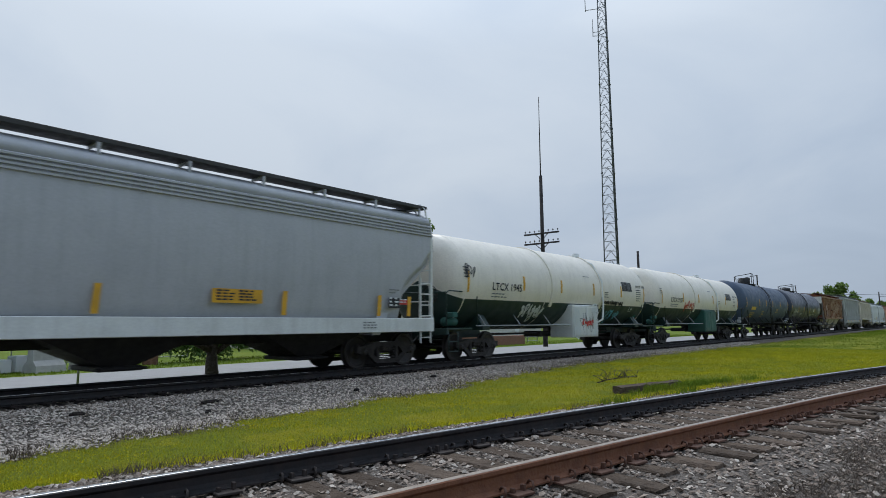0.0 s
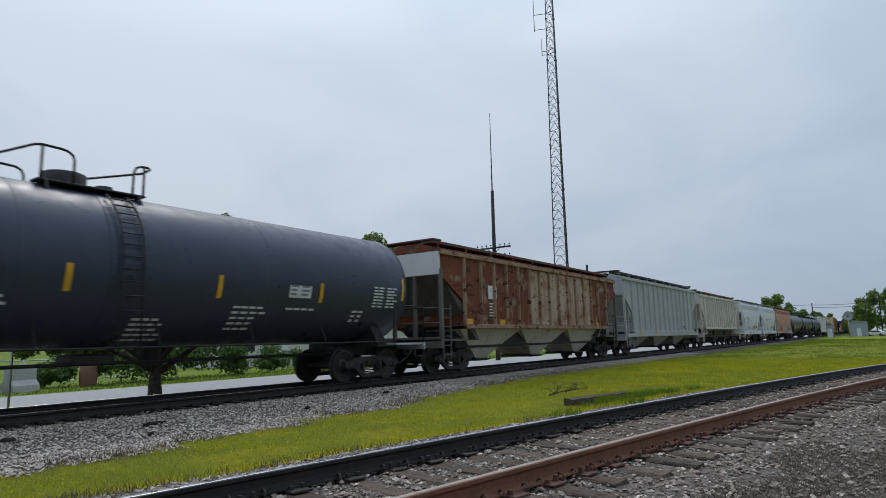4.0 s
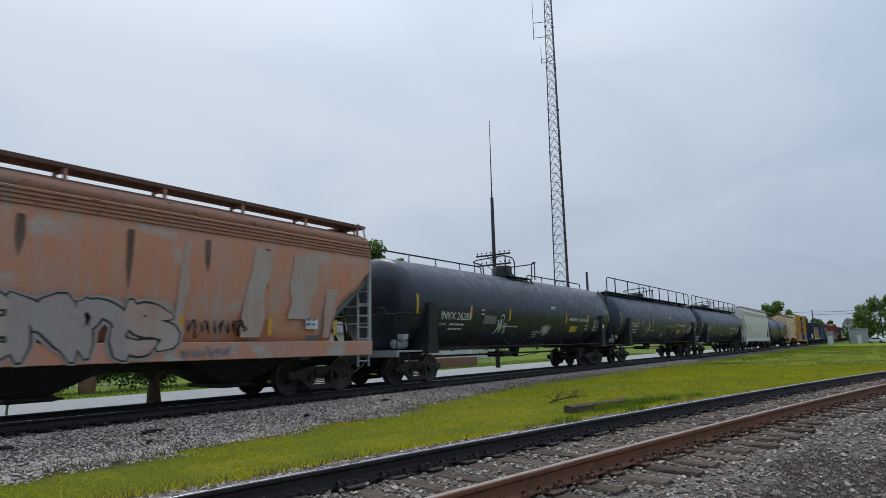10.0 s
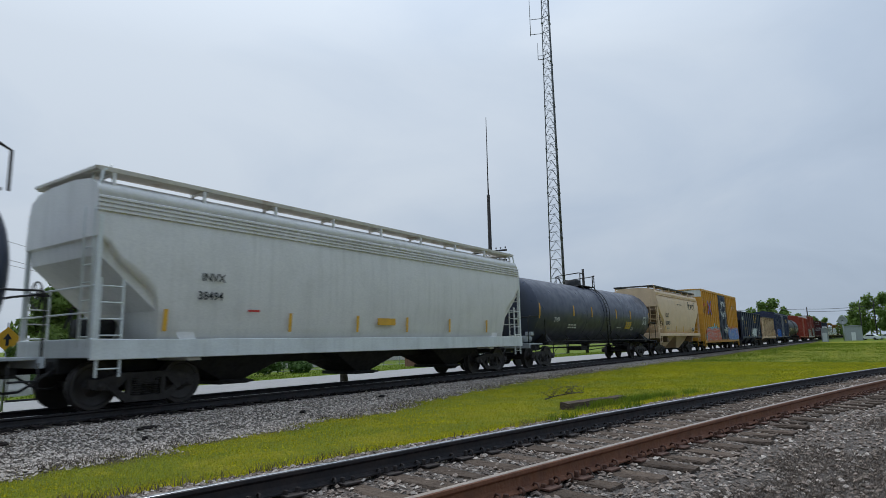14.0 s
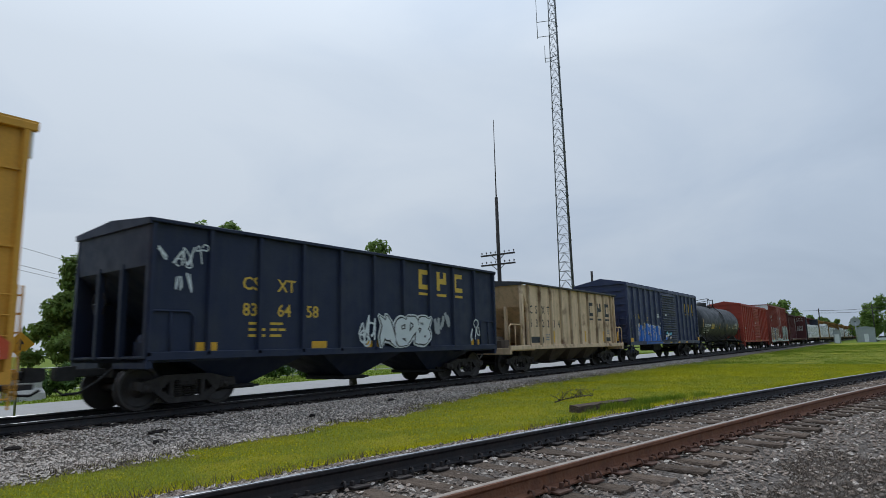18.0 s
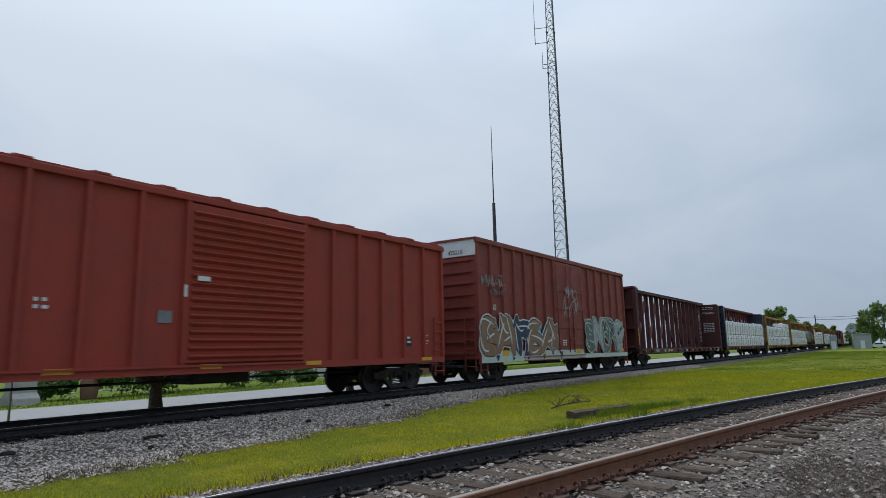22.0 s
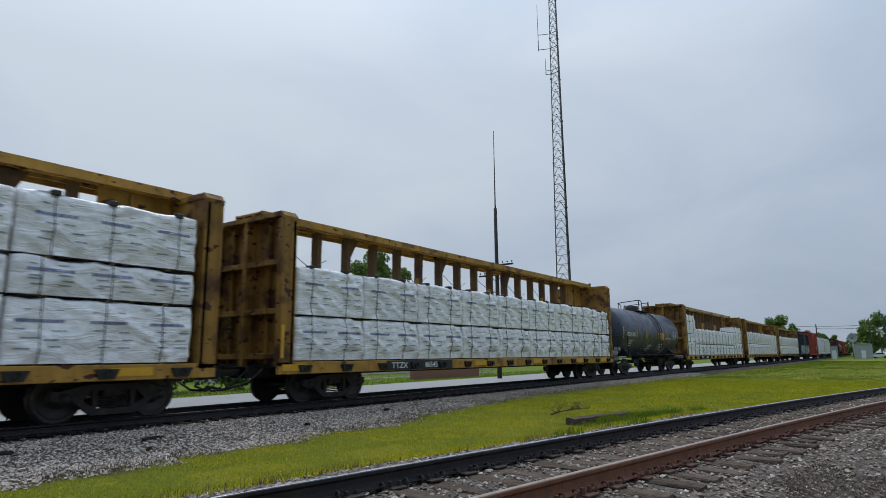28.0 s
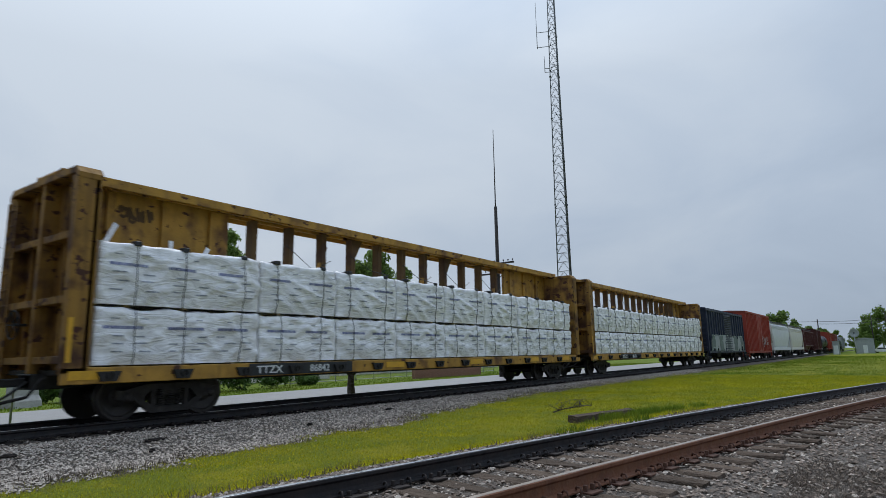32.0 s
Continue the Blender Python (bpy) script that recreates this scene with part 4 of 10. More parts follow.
# an old tie lying in the grass, twigs, litter on the ballast
def timber_beam():
    r = random.Random(8)
    g = Geo()
    rings = []
    for i in range(9):
        x = i * 0.29
        j = lambda k=0.012: r.uniform(-k, k)
        rings.append([(x + j(0.03), -0.12 + j(), -0.02), (x + j(0.03), 0.12 + j(), -0.02), (x + j(0.03), 0.115 + j(), 0.16 + j()), (x + j(0.03), 0.03 + j(), 0.175 + j(0.02)), (x + j(0.03), -0.11 + j(), 0.155 + j())])
    g.loft(rings)
    return thing("timber_beam", "old split grey-brown tie lying in the grass", "timber", geo=g, mat=M_TIE, at=(12.95, 5.85, ground_z(12.95, 5.85) - 0.01), turn=-13)


timber_beam()


def fallen_branch():
    r = random.Random(5)
    g = Geo()
    g.tube([(0, 0, 0.03), (0.6, 0.05, 0.07), (1.3, -0.03, 0.10), (2.0, 0.06, 0.05)], 0.018, 5, 0.008)
    for i in range(26):
        x = r.uniform(0.2, 1.9)
        a = r.uniform(-1, 1)
        g.tube([(x, 0, 0.06), (x + r.uniform(-0.2, 0.3), a * 0.25, 0.12 + r.random() * 0.16), (x + r.uniform(-0.1, 0.5), a * 0.45, 0.1 + r.random() * 0.3)], 0.008, 4, 0.003)
    return thing("fallen_branch", "bare dead branch lying in the grass", "branch", geo=g, mat=M_BARK, at=(14.55, 7.1, ground_z(14.55, 7.1)), turn=-8)


fallen_branch()
for x, y, a, w in ((6.1, 10.75, 10, 0.36), (5.7, 10.1, 60, 0.16), (3.9, 10.9, -20, 0.22), (12.6, 10.9, 5, 0.2), (9.4, 10.4, 30, 0.14)):
    g = Geo()
    g.box(-w / 2, w / 2, -0.05, 0.05, 0, 0.035, 0.01)
    g.box(-w / 3, w / 2.5, -0.035, 0.04, 0.03, 0.05, 0.008)
    thing("wood_scrap", "dark splinter of tie wood on the ballast", "wood scrap", "scraps on the ballast", geo=g, mat=M_TIEDARK, at=(x, y, ground_z(x, y) + 0.02), turn=a)


# ---- behind the train: road, verge, trees, street ----
g = Geo()
rings = []
for i in range(15):
    x = -60 + i * 30
    rings.append([(x, 17.3, -0.49), (x, 24.3 + 0.035 * max(0, min(x, 60)), -0.49), (x, 24.4 + 0.035 * max(0, min(x, 60)), -0.56), (x, 17.2, -0.56)])
g.loft(rings)
road = thing("road", "pale worn concrete street running beside the tracks", "road", kind="structure", geo=g, mat=M_ROAD)


def verge_spot(r):
    x = r.uniform(2, 90)
    y = 24.6 + 0.035 * max(0, min(x, 60)) + 5 * r.random() ** 1.6
    return x, y, -0.5, 1.6


blades("verge_grass", "mown bright green grass beyond the street", "grass", M_BLADEFAR, 14000, verge_spot, 0.02, 0.06, 0.012, 31)


def leaf_crown(g, r, blobs, count, size):
    """Leaves in clumps: (centre, radius) of each, denser towards the outside."""
    total = sum(b[1] ** 2 for b in blobs)
    v, f = [], []
    for (cx, cy, cz), rad in blobs:
        for i in range(int(count * rad ** 2 / total)):
            d = Vector((r.gauss(0, 1), r.gauss(0, 1), r.gauss(0, 1))).normalized()
            k = rad * (0.35 + 0.65 * r.random() ** 0.5) * (0.8 + 0.35 * noise.noise((d * 2.2 + Vector((cx, cy, cz)))[:]))
            p = Vector((cx, cy, cz)) + Vector((d.x * k, d.y * k, d.z * k * 0.85))
            n = Vector((d.x + r.gauss(0, 0.7), d.y + r.gauss(0, 0.7), d.z + 0.5 + r.gauss(0, 0.7))).normalized()
            a = n.cross(Vector((r.gauss(0, 1), r.gauss(0, 1), r.gauss(0, 1)))).normalized()
            b = n.cross(a)
            s = size * r.uniform(0.6, 1.3)
            m = len(v)
            v += [tuple(p - a * s), tuple(p + b * s * 0.5 - n * s * 0.15), tuple(p + a * s), tuple(p - b * s * 0.5 - n * s * 0.15)]
            f += [(m, m + 1, m + 2), (m, m + 2, m + 3)]
    g.add(v, f)


def tree(x, y, z, height, spread, trunk_r, seed, leaves, size, mat, label, bare=0.25, lean=0.0, group="", lobes=()):
    r = random.Random(seed)
    t = thing("tree", label, "tree", group, at=(x, y, z))
    trunk = Geo()
    fork = height * bare
    top = Vector((lean * height, 0, height * 0.62))
    trunk.tube([(0, 0, -0.1), (0.02, 0, 0.12), (lean * fork * 0.5, 0.03, fork * 0.5), (lean * fork, 0, fork), (top.x * 0.8 + 0.1, 0.1, height * 0.45), tuple(top)], trunk_r * 1.25, 9, trunk_r * 0.3)
    blobs = []
    for dx, dz, k in lobes:
        tip = Vector((dx, r.uniform(-0.9, 0.9), dz))
        base = Vector((lean * fork, 0, fork * r.uniform(0.75, 1.1)))
        mid = base.lerp(tip, 0.5) + Vector((0, r.uniform(-0.2, 0.2), 0.1 * k))
        trunk.tube([tuple(base), tuple(mid), tuple(tip)], trunk_r * 0.5, 6, trunk_r * 0.1)
        for i in range(7):
            d = Vector((r.gauss(0, 1), r.gauss(0, 1), r.gauss(0, 0.8))).normalized() * (k * r.uniform(0.3, 1.05))
            trunk.tube([tuple(mid.lerp(tip, r.uniform(0.3, 1.0))), tuple(tip + d)], trunk_r * 0.13, 4, 0.008)
            blobs.append((tuple(tip + d), k * r.uniform(0.42, 0.72)))
    limbs = 0 if lobes else max(6, int(height * 1.1))
    for i in range(limbs):
        a = 2.4 * i + r.uniform(-0.4, 0.4)
        q = i / limbs
        z0 = fork * (0.85 + 0.5 * q) + height * 0.12 * q
        reach = spread * (0.95 - 0.55 * q) * r.uniform(0.6, 1.0)
        z1 = fork + (height - fork) * (0.18 + 0.72 * q) * r.uniform(0.85, 1.08)
        base = Vector((lean * z0, 0, z0))
        tip = Vector((lean * z1 + math.cos(a) * reach, math.sin(a) * reach, z1))
        mid = base.lerp(tip, 0.5) + Vector((r.uniform(-0.2, 0.2), r.uniform(-0.2, 0.2), -0.12 * reach))
        trunk.tube([tuple(base), tuple(mid), tuple(tip)], trunk_r * 0.38 * (1 - 0.4 * q), 6, trunk_r * 0.07)
        k = spread * r.uniform(0.26, 0.44)
        blobs.append((tuple(tip), k))
        blobs.append((tuple(mid.lerp(tip, 0.55) + Vector((0, 0, 0.3 * k))), k * 0.8))
    if not lobes:
        blobs.append(((lean * height, 0, height - spread * 0.3), spread * 0.38))
    part("trunk", trunk, M_BARK, t)
    crown = Geo()
    leaf_crown(crown, r, blobs, leaves, size)
    tagged(part("crown", crown, mat, t), kind="stuff")
    return t


tree(9.65, 17.0, -0.5, 4.6, 3.0, 0.20, 41, 44000, 0.085, M_LEAF, "spreading leafy spring tree with a thick forked trunk beside the street", 0.24, lobes=(
    (-2.9, 2.1, 0.75), (-2.3, 2.9, 0.8), (-1.6, 3.7, 0.85), (-1.0, 4.3, 0.8), (-0.6, 3.0, 0.9), (0.3, 3.5, 0.9), (1.2, 4.4, 1.0), (2.0, 5.1, 0.85), (2.9, 3.7, 0.85), (1.9, 3.0, 0.95), (0.8, 2.4, 0.8), (-1.7, 2.2, 0.7), (3.2, 2.7, 0.6)))
tree(17.45, 17.0, -0.5, 4.6, 3.6, 0.16, 42, 44000, 0.085, M_LEAF, "spreading leafy tree with low branches beside the street", 0.26, lobes=(
    (-3.3, 3.7, 0.8), (-2.2, 3.3, 0.85), (-1.0, 4.1, 0.9), (0.2, 4.4, 0.9), (1.4, 5.0, 0.9), (2.4, 4.9, 0.85), (3.5, 4.2, 0.95), (4.7, 3.7, 0.9), (5.5, 3.3, 0.7), (0.8, 3.3, 0.9), (2.4, 3.4, 0.9), (3.6, 2.8, 0.8), (-2.8, 2.6, 0.6)))
for i, (x, y, h, w) in enumerate(((11.6, 28.4, 1.6, 1.4), (13.4, 28.0, 2.1, 1.6), (15.2, 28.2, 2.4, 1.7), (17.0, 28.4, 2.2, 1.7), (18.9, 28.8, 2.3, 1.8), (20.8, 28.6, 1.9, 1.6), (23.2, 28.8, 1.7, 1.5), (26.5, 29.5, 1.4, 1.4))):
    r = random.Random(60 + i)
    g = Geo()
    leaf_crown(g, r, [((r.uniform(-0.5, 0.5) * w, r.uniform(-0.4, 0.4) * w, h * r.uniform(0.25, 0.7)), h * 0.42) for k in range(5)], 1500, 0.11)
    tagged(thing("shrub", "dark green shrub along the far verge", "shrub", "shrubs along the verge", geo=g, mat=M_LEAFDARK, at=(x, y, -0.5)))


def far_wood(name, label, stand, seed, mat, size=0.42):
    """A stand of distant trees (x, y, height), each with an uneven crown of many clumps and gaps."""
    r = random.Random(seed)
    g = Geo()
    blobs = []
    for x, y, h in stand:
        for j in range(16):
            q = (j + 0.5) / 16
            reach = h * 0.34 * math.sin(math.pi * min(1.0, 0.22 + 0.8 * q)) * r.uniform(0.3, 1.1)
            a = r.uniform(0, 6.283)
            blobs.append(((x + math.cos(a) * reach, y + math.sin(a) * reach, h * (0.2 + 0.7 * q)), h * 0.13 * r.uniform(0.7, 1.3)))
        g.tube([(x, y, -0.6), (x, y, h * 0.6)], 0.22, 6, 0.08)
    leaf_crown(g, r, blobs, len(stand) * 1500, size)
    return tagged(thing(name, label, "trees", kind="stuff", geo=g, mat=mat, at=(0, 0, -0.4)))


far_wood("distant_trees", "stand of green trees at the end of the field",
         [(232, 8.6, 8), (228, 4.6, 12), (226, 1.2, 14.2), (228, -2.6, 14.8), (224, -7, 14), (226, -12, 15), (222, -17, 14), (220, -23, 15), (216, -29, 14), (236, 6, 9), (237, -1, 11)], 71, M_LEAF)
far_wood("distant_trees", "trees far behind the train", [(205, 30.5, 10.4), (204, 27.5, 12.4), (206, 24.6, 13.6), (208, 22, 10.6)], 72, M_LEAF)
far_wood("distant_trees", "pale trees far down the line", [(330, 29, 12), (320, 24, 11), (300, 21, 10), (310, 17.5, 9.5), (290, 9, 9), (285, 5, 9)], 73, M_LEAF, 0.5)
far_wood("distant_trees", "row of trees far behind the street", [(60 + 8.5 * i, 90 + (i * 37 % 11), 6.2 + (i * 53 % 7) * 0.45) for i in range(16)], 74, M_LEAFDARK, 0.5)


# poles, wires, mast
def utility_pole(x, y, height, arms, seed, whip=0.0, turn=55.0, r=0.15):
    p = thing("utility_pole", "dark tarred wooden utility pole with crossarms" if arms else "plain dark wooden pole", "utility pole", at=(x, y, -0.5), turn=turn)
    g = Geo()
    g.tube([(0, 0, -0.1), (0.01, 0, height * 0.5), (0.03, 0, height)], r, 10, r * 0.68)
    pole = part("pole", g, M_POLE, p)
    for z in arms:
        g = Geo()
        g.box(-1.5, 1.5, 0.12, 0.24, z - 0.06, z + 0.06, 0.012)
        arm = part("crossarm", g, M_POLE, p)
        for i in range(8):
            g = Geo()
            xx = -1.4 + 0.4 * i
            g.lathe([(z + 0.06, 0.012), (z + 0.14, 0.012), (z + 0.15, 0.05), (z + 0.22, 0.055), (z + 0.27, 0.02), (z + 0.28, 0.001)], 8, (xx, 0.18), "z")
            part("insulator", g, M_DARK, arm)
        g = Geo()
        g.bar((-0.55, 0.16, z - 0.04), (0, 0.14, z - 0.5), 0.03, 0.05)
        g.bar((0.55, 0.16, z - 0.04), (0, 0.14, z - 0.5), 0.03, 0.05)
        part("brace", g, M_POLE, arm)
    if whip:
        g = Geo()
        g.tube([(0.03, 0, height - 0.3), (0.03, 0, height + 0.9)], 0.06, 8, 0.05)
        g.tube([(0.03, 0, height + 0.9), (0.02, 0, height + whip)], 0.045, 6, 0.022)
        part("whip_antenna", g, M_POLE, p, "slim dark whip antenna")
    return p


utility_pole(39.9, 23.5, 12.95, (8.45, 7.7), 1, 6.3, 90, 0.18)
utility_pole(76.0, 30.8, 10.9, (), 2, 0, 0, 0.22)
utility_pole(6.4, 36.0, 9.0, (7.6,), 3, 0, 20, 0.13)
utility_pole(212.0, 16.3, 10.0, (), 4, 0, 0, 0.2)
utility_pole(200.0, 3.1, 10.0, (), 5, 0, 0, 0.15)
utility_pole(202.0, -0.1, 11.0, (), 6, 0, 0, 0.15)


def wire(a, b, sag, r=0.02):
    g = Geo()
    a, b = Vector(a), Vector(b)
    g.tube([tuple(a.lerp(b, i / 10) - Vector((0, 0, sag * 4 * (i / 10) * (1 - i / 10)))) for i in range(11)], r, 4)
    return thing("overhead_wire", "thin black overhead wire", "wire", "overhead wires", geo=g, mat=M_WIRE)


for z in (6.9, 7.2, 8.3):
    wire((-20, 40, z), (6.4, 36.0, z), 0.3, 0.015)
    wire((6.4, 36.0, z), (34, 58.0, z - 0.5), 0.4, 0.012)
wire((212, 16.3, 8.9), (202, -0.1, 8.8), 0.3, 0.05)
wire((212, 16.3, 8.2), (202, -0.1, 8.0), 0.3, 0.05)
wire((212, 16.3, 8.9), (140, 60, 8.9), 0.5, 0.05)


def radio_mast(x, y, height, seed):
    """Three-legged lattice mast with cable run, whip brackets and step bolts."""
    m = thing("radio_mast", "tall tapering galvanised lattice radio mast", "radio mast", at=(x, y, -0.5), turn=18)

    def side(z):
        return 1.25 - 0.0125 * z

    corners = [radians(a) for a in (90, 210, 330)]
    leg_at = lambda k, z: Vector((math.cos(corners[k]) * side(z), math.sin(corners[k]) * side(z), z))
    for k in range(3):
        g = Geo()
        g.tube([tuple(leg_at(k, z)) for z in (0, height / 2, height)], 0.075, 6, 0.06)
        for i in range(int(height / 6.1)):
            p = leg_at(k, 6.1 * i + 3)
            g.lathe([(p.z - 0.12, 0.06), (p.z - 0.1, 0.13), (p.z + 0.1, 0.13), (p.z + 0.12, 0.06)], 8, (p.x, p.y), "z")
        part("leg", g, M_TOWER, m)
    n = int(height / 1.22)
    for k in range(3):
        g = Geo()
        for i in range(n):
            z0, z1 = i * 1.22, (i + 1) * 1.22
            g.tube([tuple(leg_at(k, z0)), tuple(leg_at((k + 1) % 3, z0))], 0.028, 4)
            mid = leg_at(k, z1).lerp(leg_at((k + 1) % 3, z1), 0.5)
            g.tube([tuple(leg_at(k, z0)), tuple(mid)], 0.026, 4)
            g.tube([tuple(mid), tuple(leg_at((k + 1) % 3, z0))], 0.026, 4)
        tagged(part("lattice_bracing", g, M_TOWER, m), kind="stuff")
    g = Geo()
    for d in (0.0, 0.07, 0.14):
        g.tube([(side(0) * 0.55 + d, -side(0) * 0.45, 0), (side(height) * 0.55 + d, -side(height) * 0.45, height)], 0.045, 5)
    part("cable_run", g, M_WIRE, m, "black cables clipped up the mast")
    # side arms on the left leg, each holding a whip antenna clear of the mast
    for z, h, out, arms in ((43.9, 7.2, 2.3, (0.25, 2.5)), (40.2, 2.5, 1.4, (0.1, 0.65))):
        g = Geo()
        for dz in arms:
            g.tube([tuple(leg_at(1, z + dz)), tuple(leg_at(0, z + dz)), (-0.25, out, z + dz - 0.05)], 0.045, 5)
        g.tube([(-0.25, out, z), (-0.25, out, z + h)], 0.05, 6, 0.025)
        part("whip_bracket", g, M_TOWER, m, "side-arm bracket holding a whip antenna")
    return m


radio_mast(73.9, 33.2, 62.0, 1)


# far end of the field: dish, hut, relay cabinet, parked cars
def dish():
    d = thing("satellite_dish", "round pale grey dish antenna on a post", "satellite dish", at=(178.0, 6.5, -0.4), turn=100)
    g = Geo()
    g.lathe([(0.0, 0.05), (0.04, 0.45), (0.15, 0.8), (0.3, 1.05), (0.34, 1.05), (0.18, 0.78), (0.07, 0.45), (0.03, 0.05)], 24, (0, 4.95), "y")
    part("reflector", g, M_GREYMETAL, d)
    g = Geo()
    g.tube([(0, 0.1, 0), (0, 0.1, 4.8)], 0.13, 8)
    part("post", g, M_GREYMETAL, d)
    g = Geo()
    g.tube([(0, 0.1, 4.95), (0, -0.2, 4.95)], 0.16, 8)
    g.tube([(0, 0.2, 4.95), (0, 0.95, 4.97)], 0.04, 6)
    part("feed_arm", g, M_DARK, d)
    return d


def hut(x, y, w, dpt, h, name, label, mat, rise=0.35):
    b = thing(name, label, "hut" if h > 3.2 else "cabinet", at=(x, y, -0.4))
    g = Geo()
    g.box(-dpt / 2, dpt / 2, -w / 2, w / 2, 0, h, 0.03)
    part("wall", g, mat, b)
    g = Geo()
    g.prism([(-w / 2 - 0.15, h), (w / 2 + 0.15, h), (w / 2 + 0.15, h + 0.08), (0, h + rise), (-w / 2 - 0.15, h + 0.08)], -dpt / 2 - 0.15, dpt / 2 + 0.15, "x")
    part("roof", g, M_GREYMETAL, b)
    g = Geo()
    g.box(-dpt / 2 - 0.04, -dpt / 2 + 0.02, -0.45, 0.45, 0.05, min(2.05, h * 0.85), 0.01)
    part("door", g, M_WHITEMETAL, b)
    return b


dish()
hut(187.0, 4.75, 3.7, 3.2, 3.55, "equipment_hut", "small pale grey metal equipment hut", M_GREYMETAL)
hut(165.0, 9.7, 1.3, 1.2, 3.0, "relay_cabinet", "grey metal signal relay cabinet beside the line", M_GREYMETAL, 0.08)


def parked_car(x, y, turn, mat, label, z=-0.4):
    c = thing("car", label, "car", "parked vehicles", at=(x, y, z), turn=turn)
    g = Geo()
    prof = [(-2.2, 0.35), (2.2, 0.35), (2.25, 0.7), (2.05, 0.88), (1.2, 0.98), (0.55, 1.42), (-1.0, 1.45), (-1.75, 1.02), (-2.15, 0.95), (-2.25, 0.65)]
    g.prism(prof, -0.85, 0.85, "y")
    part("body", g, mat, c)
    for s in (-1, 1):
        g = Geo()
        g.prism([(0.95, 1.0), (0.5, 1.36), (-0.95, 1.39), (-1.45, 1.05)], 0.852 * s, 0.858 * s, "y")
        part("side_window", g, M_PANE, c)
        for xx in (-1.35, 1.35):
            g = Geo()
            g.lathe([(0.68 * s, 0.05), (0.68 * s, 0.33), (0.88 * s, 0.33), (0.89 * s, 0.2), (0.89 * s, 0.01)], 16, (xx, 0.33), "y")
            part("wheel", g, M_TYRE, c)
    return c


parked_car(194.0, 1.5, 70, M_CARWHITE, "white car parked at the end of the field")
parked_car(203.0, -2.2, 80, M_CARWHITE, "white car parked at the end of the field")


# the street behind: houses, fence, sign, blocks
def house(x, y, w, dpt, h, turn, mat, label, windows=3):
    b = thing("house", label, "house", "houses along the street", at=(x, y, -0.5), turn=turn)
    g = Geo()
    g.box(-w / 2, w / 2, -dpt / 2, dpt / 2, 0, h)
    wall = part("wall", g, mat, b)
    g = Geo()
    g.prism([(-dpt / 2 - 0.4, h - 0.1), (dpt / 2 + 0.4, h - 0.1), (0, h + dpt * 0.28)], -w / 2 - 0.3, w / 2 + 0.3, "x")
    part("roof", g, M_SHINGLE, b)
    for i in range(windows):
        xx = -w / 2 + w * (i + 0.5) / windows
        win = Geo()
        if i == windows // 2:
            win.box(xx - 0.45, xx + 0.45, -dpt / 2 - 0.05, -dpt / 2 + 0.02, 0.1, 2.15, 0.01)
            part("door", win, M_WHITEMETAL, b)
        else:
            win.box(xx - 0.55, xx + 0.55, -dpt / 2 - 0.04, -dpt / 2 + 0.02, 1.0, 2.1, 0.01)
            f = part("window", win, M_WHITEMETAL, b)
            win = Geo()
            win.box(xx - 0.48, xx + 0.48, -dpt / 2 - 0.05, -dpt / 2 - 0.04, 1.07, 2.03)
            part("pane", win, M_PANE, f)
    return b


house(30.5, 40.0, 9, 7, 2.9, 0, M_SIDING, "pale sided house with a grey shingle roof")
house(47.0, 45.0, 13, 8, 3.2, 0, M_SIDING, "long pale house behind the street")
house(66.0, 47.0, 12, 8, 3.0, 0, M_SIDING, "long pale building behind the street")
house(4.0, 48.0, 9, 7, 2.9, 5, M_SIDING, "pale house beyond the street")
g = Geo()
g.box(0, 9.0, 0, 0.3, -0.1, 0.75, 0.03)
thing("brick_wall", "low reddish brick wall beyond the street", "wall", geo=g, mat=M_BRICK, at=(35.5, 28.2, -0.5))


def chain_fence(x0, y0, x1, y1, h, posts, label):
    f = thing("wire_fence", label, "fence", at=(0, 0, -0.5))
    a, b = Vector((x0, y0, 0)), Vector((x1, y1, 0))
    post = Geo()
    post.tube([(0, 0, -0.1), (0, 0, h)], 0.035, 6)
    post_mesh = mesh_of("post", post, M_GALV)
    for i in range(posts):
        part("post", post_mesh, None, f, at=a.lerp(b, i / (posts - 1)))
    g = Geo()
    for z in (0.1, h):
        g.tube([tuple(a + Vector((0, 0, z))), tuple(b + Vector((0, 0, z)))], 0.025, 5)
    part("rail", g, M_GALV, f)
    g = Geo()
    n = int((b - a).length / 0.22)
    for i in range(n):
        p, q = a.lerp(b, i / n), a.lerp(b, min(1.0, (i + 3) / n))
        g.tube([tuple(p + Vector((0, 0, 0.1))), tuple(q + Vector((0, 0, h)))], 0.006, 3)
        g.tube([tuple(p + Vector((0, 0, h))), tuple(q + Vector((0, 0, 0.1)))], 0.006, 3)
    tagged(part("wire_mesh", g, M_GALV, f), kind="stuff")
    return f


chain_fence(10.5, 31.0, 17.0, 32.5, 1.1, 7, "low galvanised wire fence behind the street")
chain_fence(24.0, 30.5, 52.0, 31.5, 1.0, 15, "low galvanised wire fence behind the street")


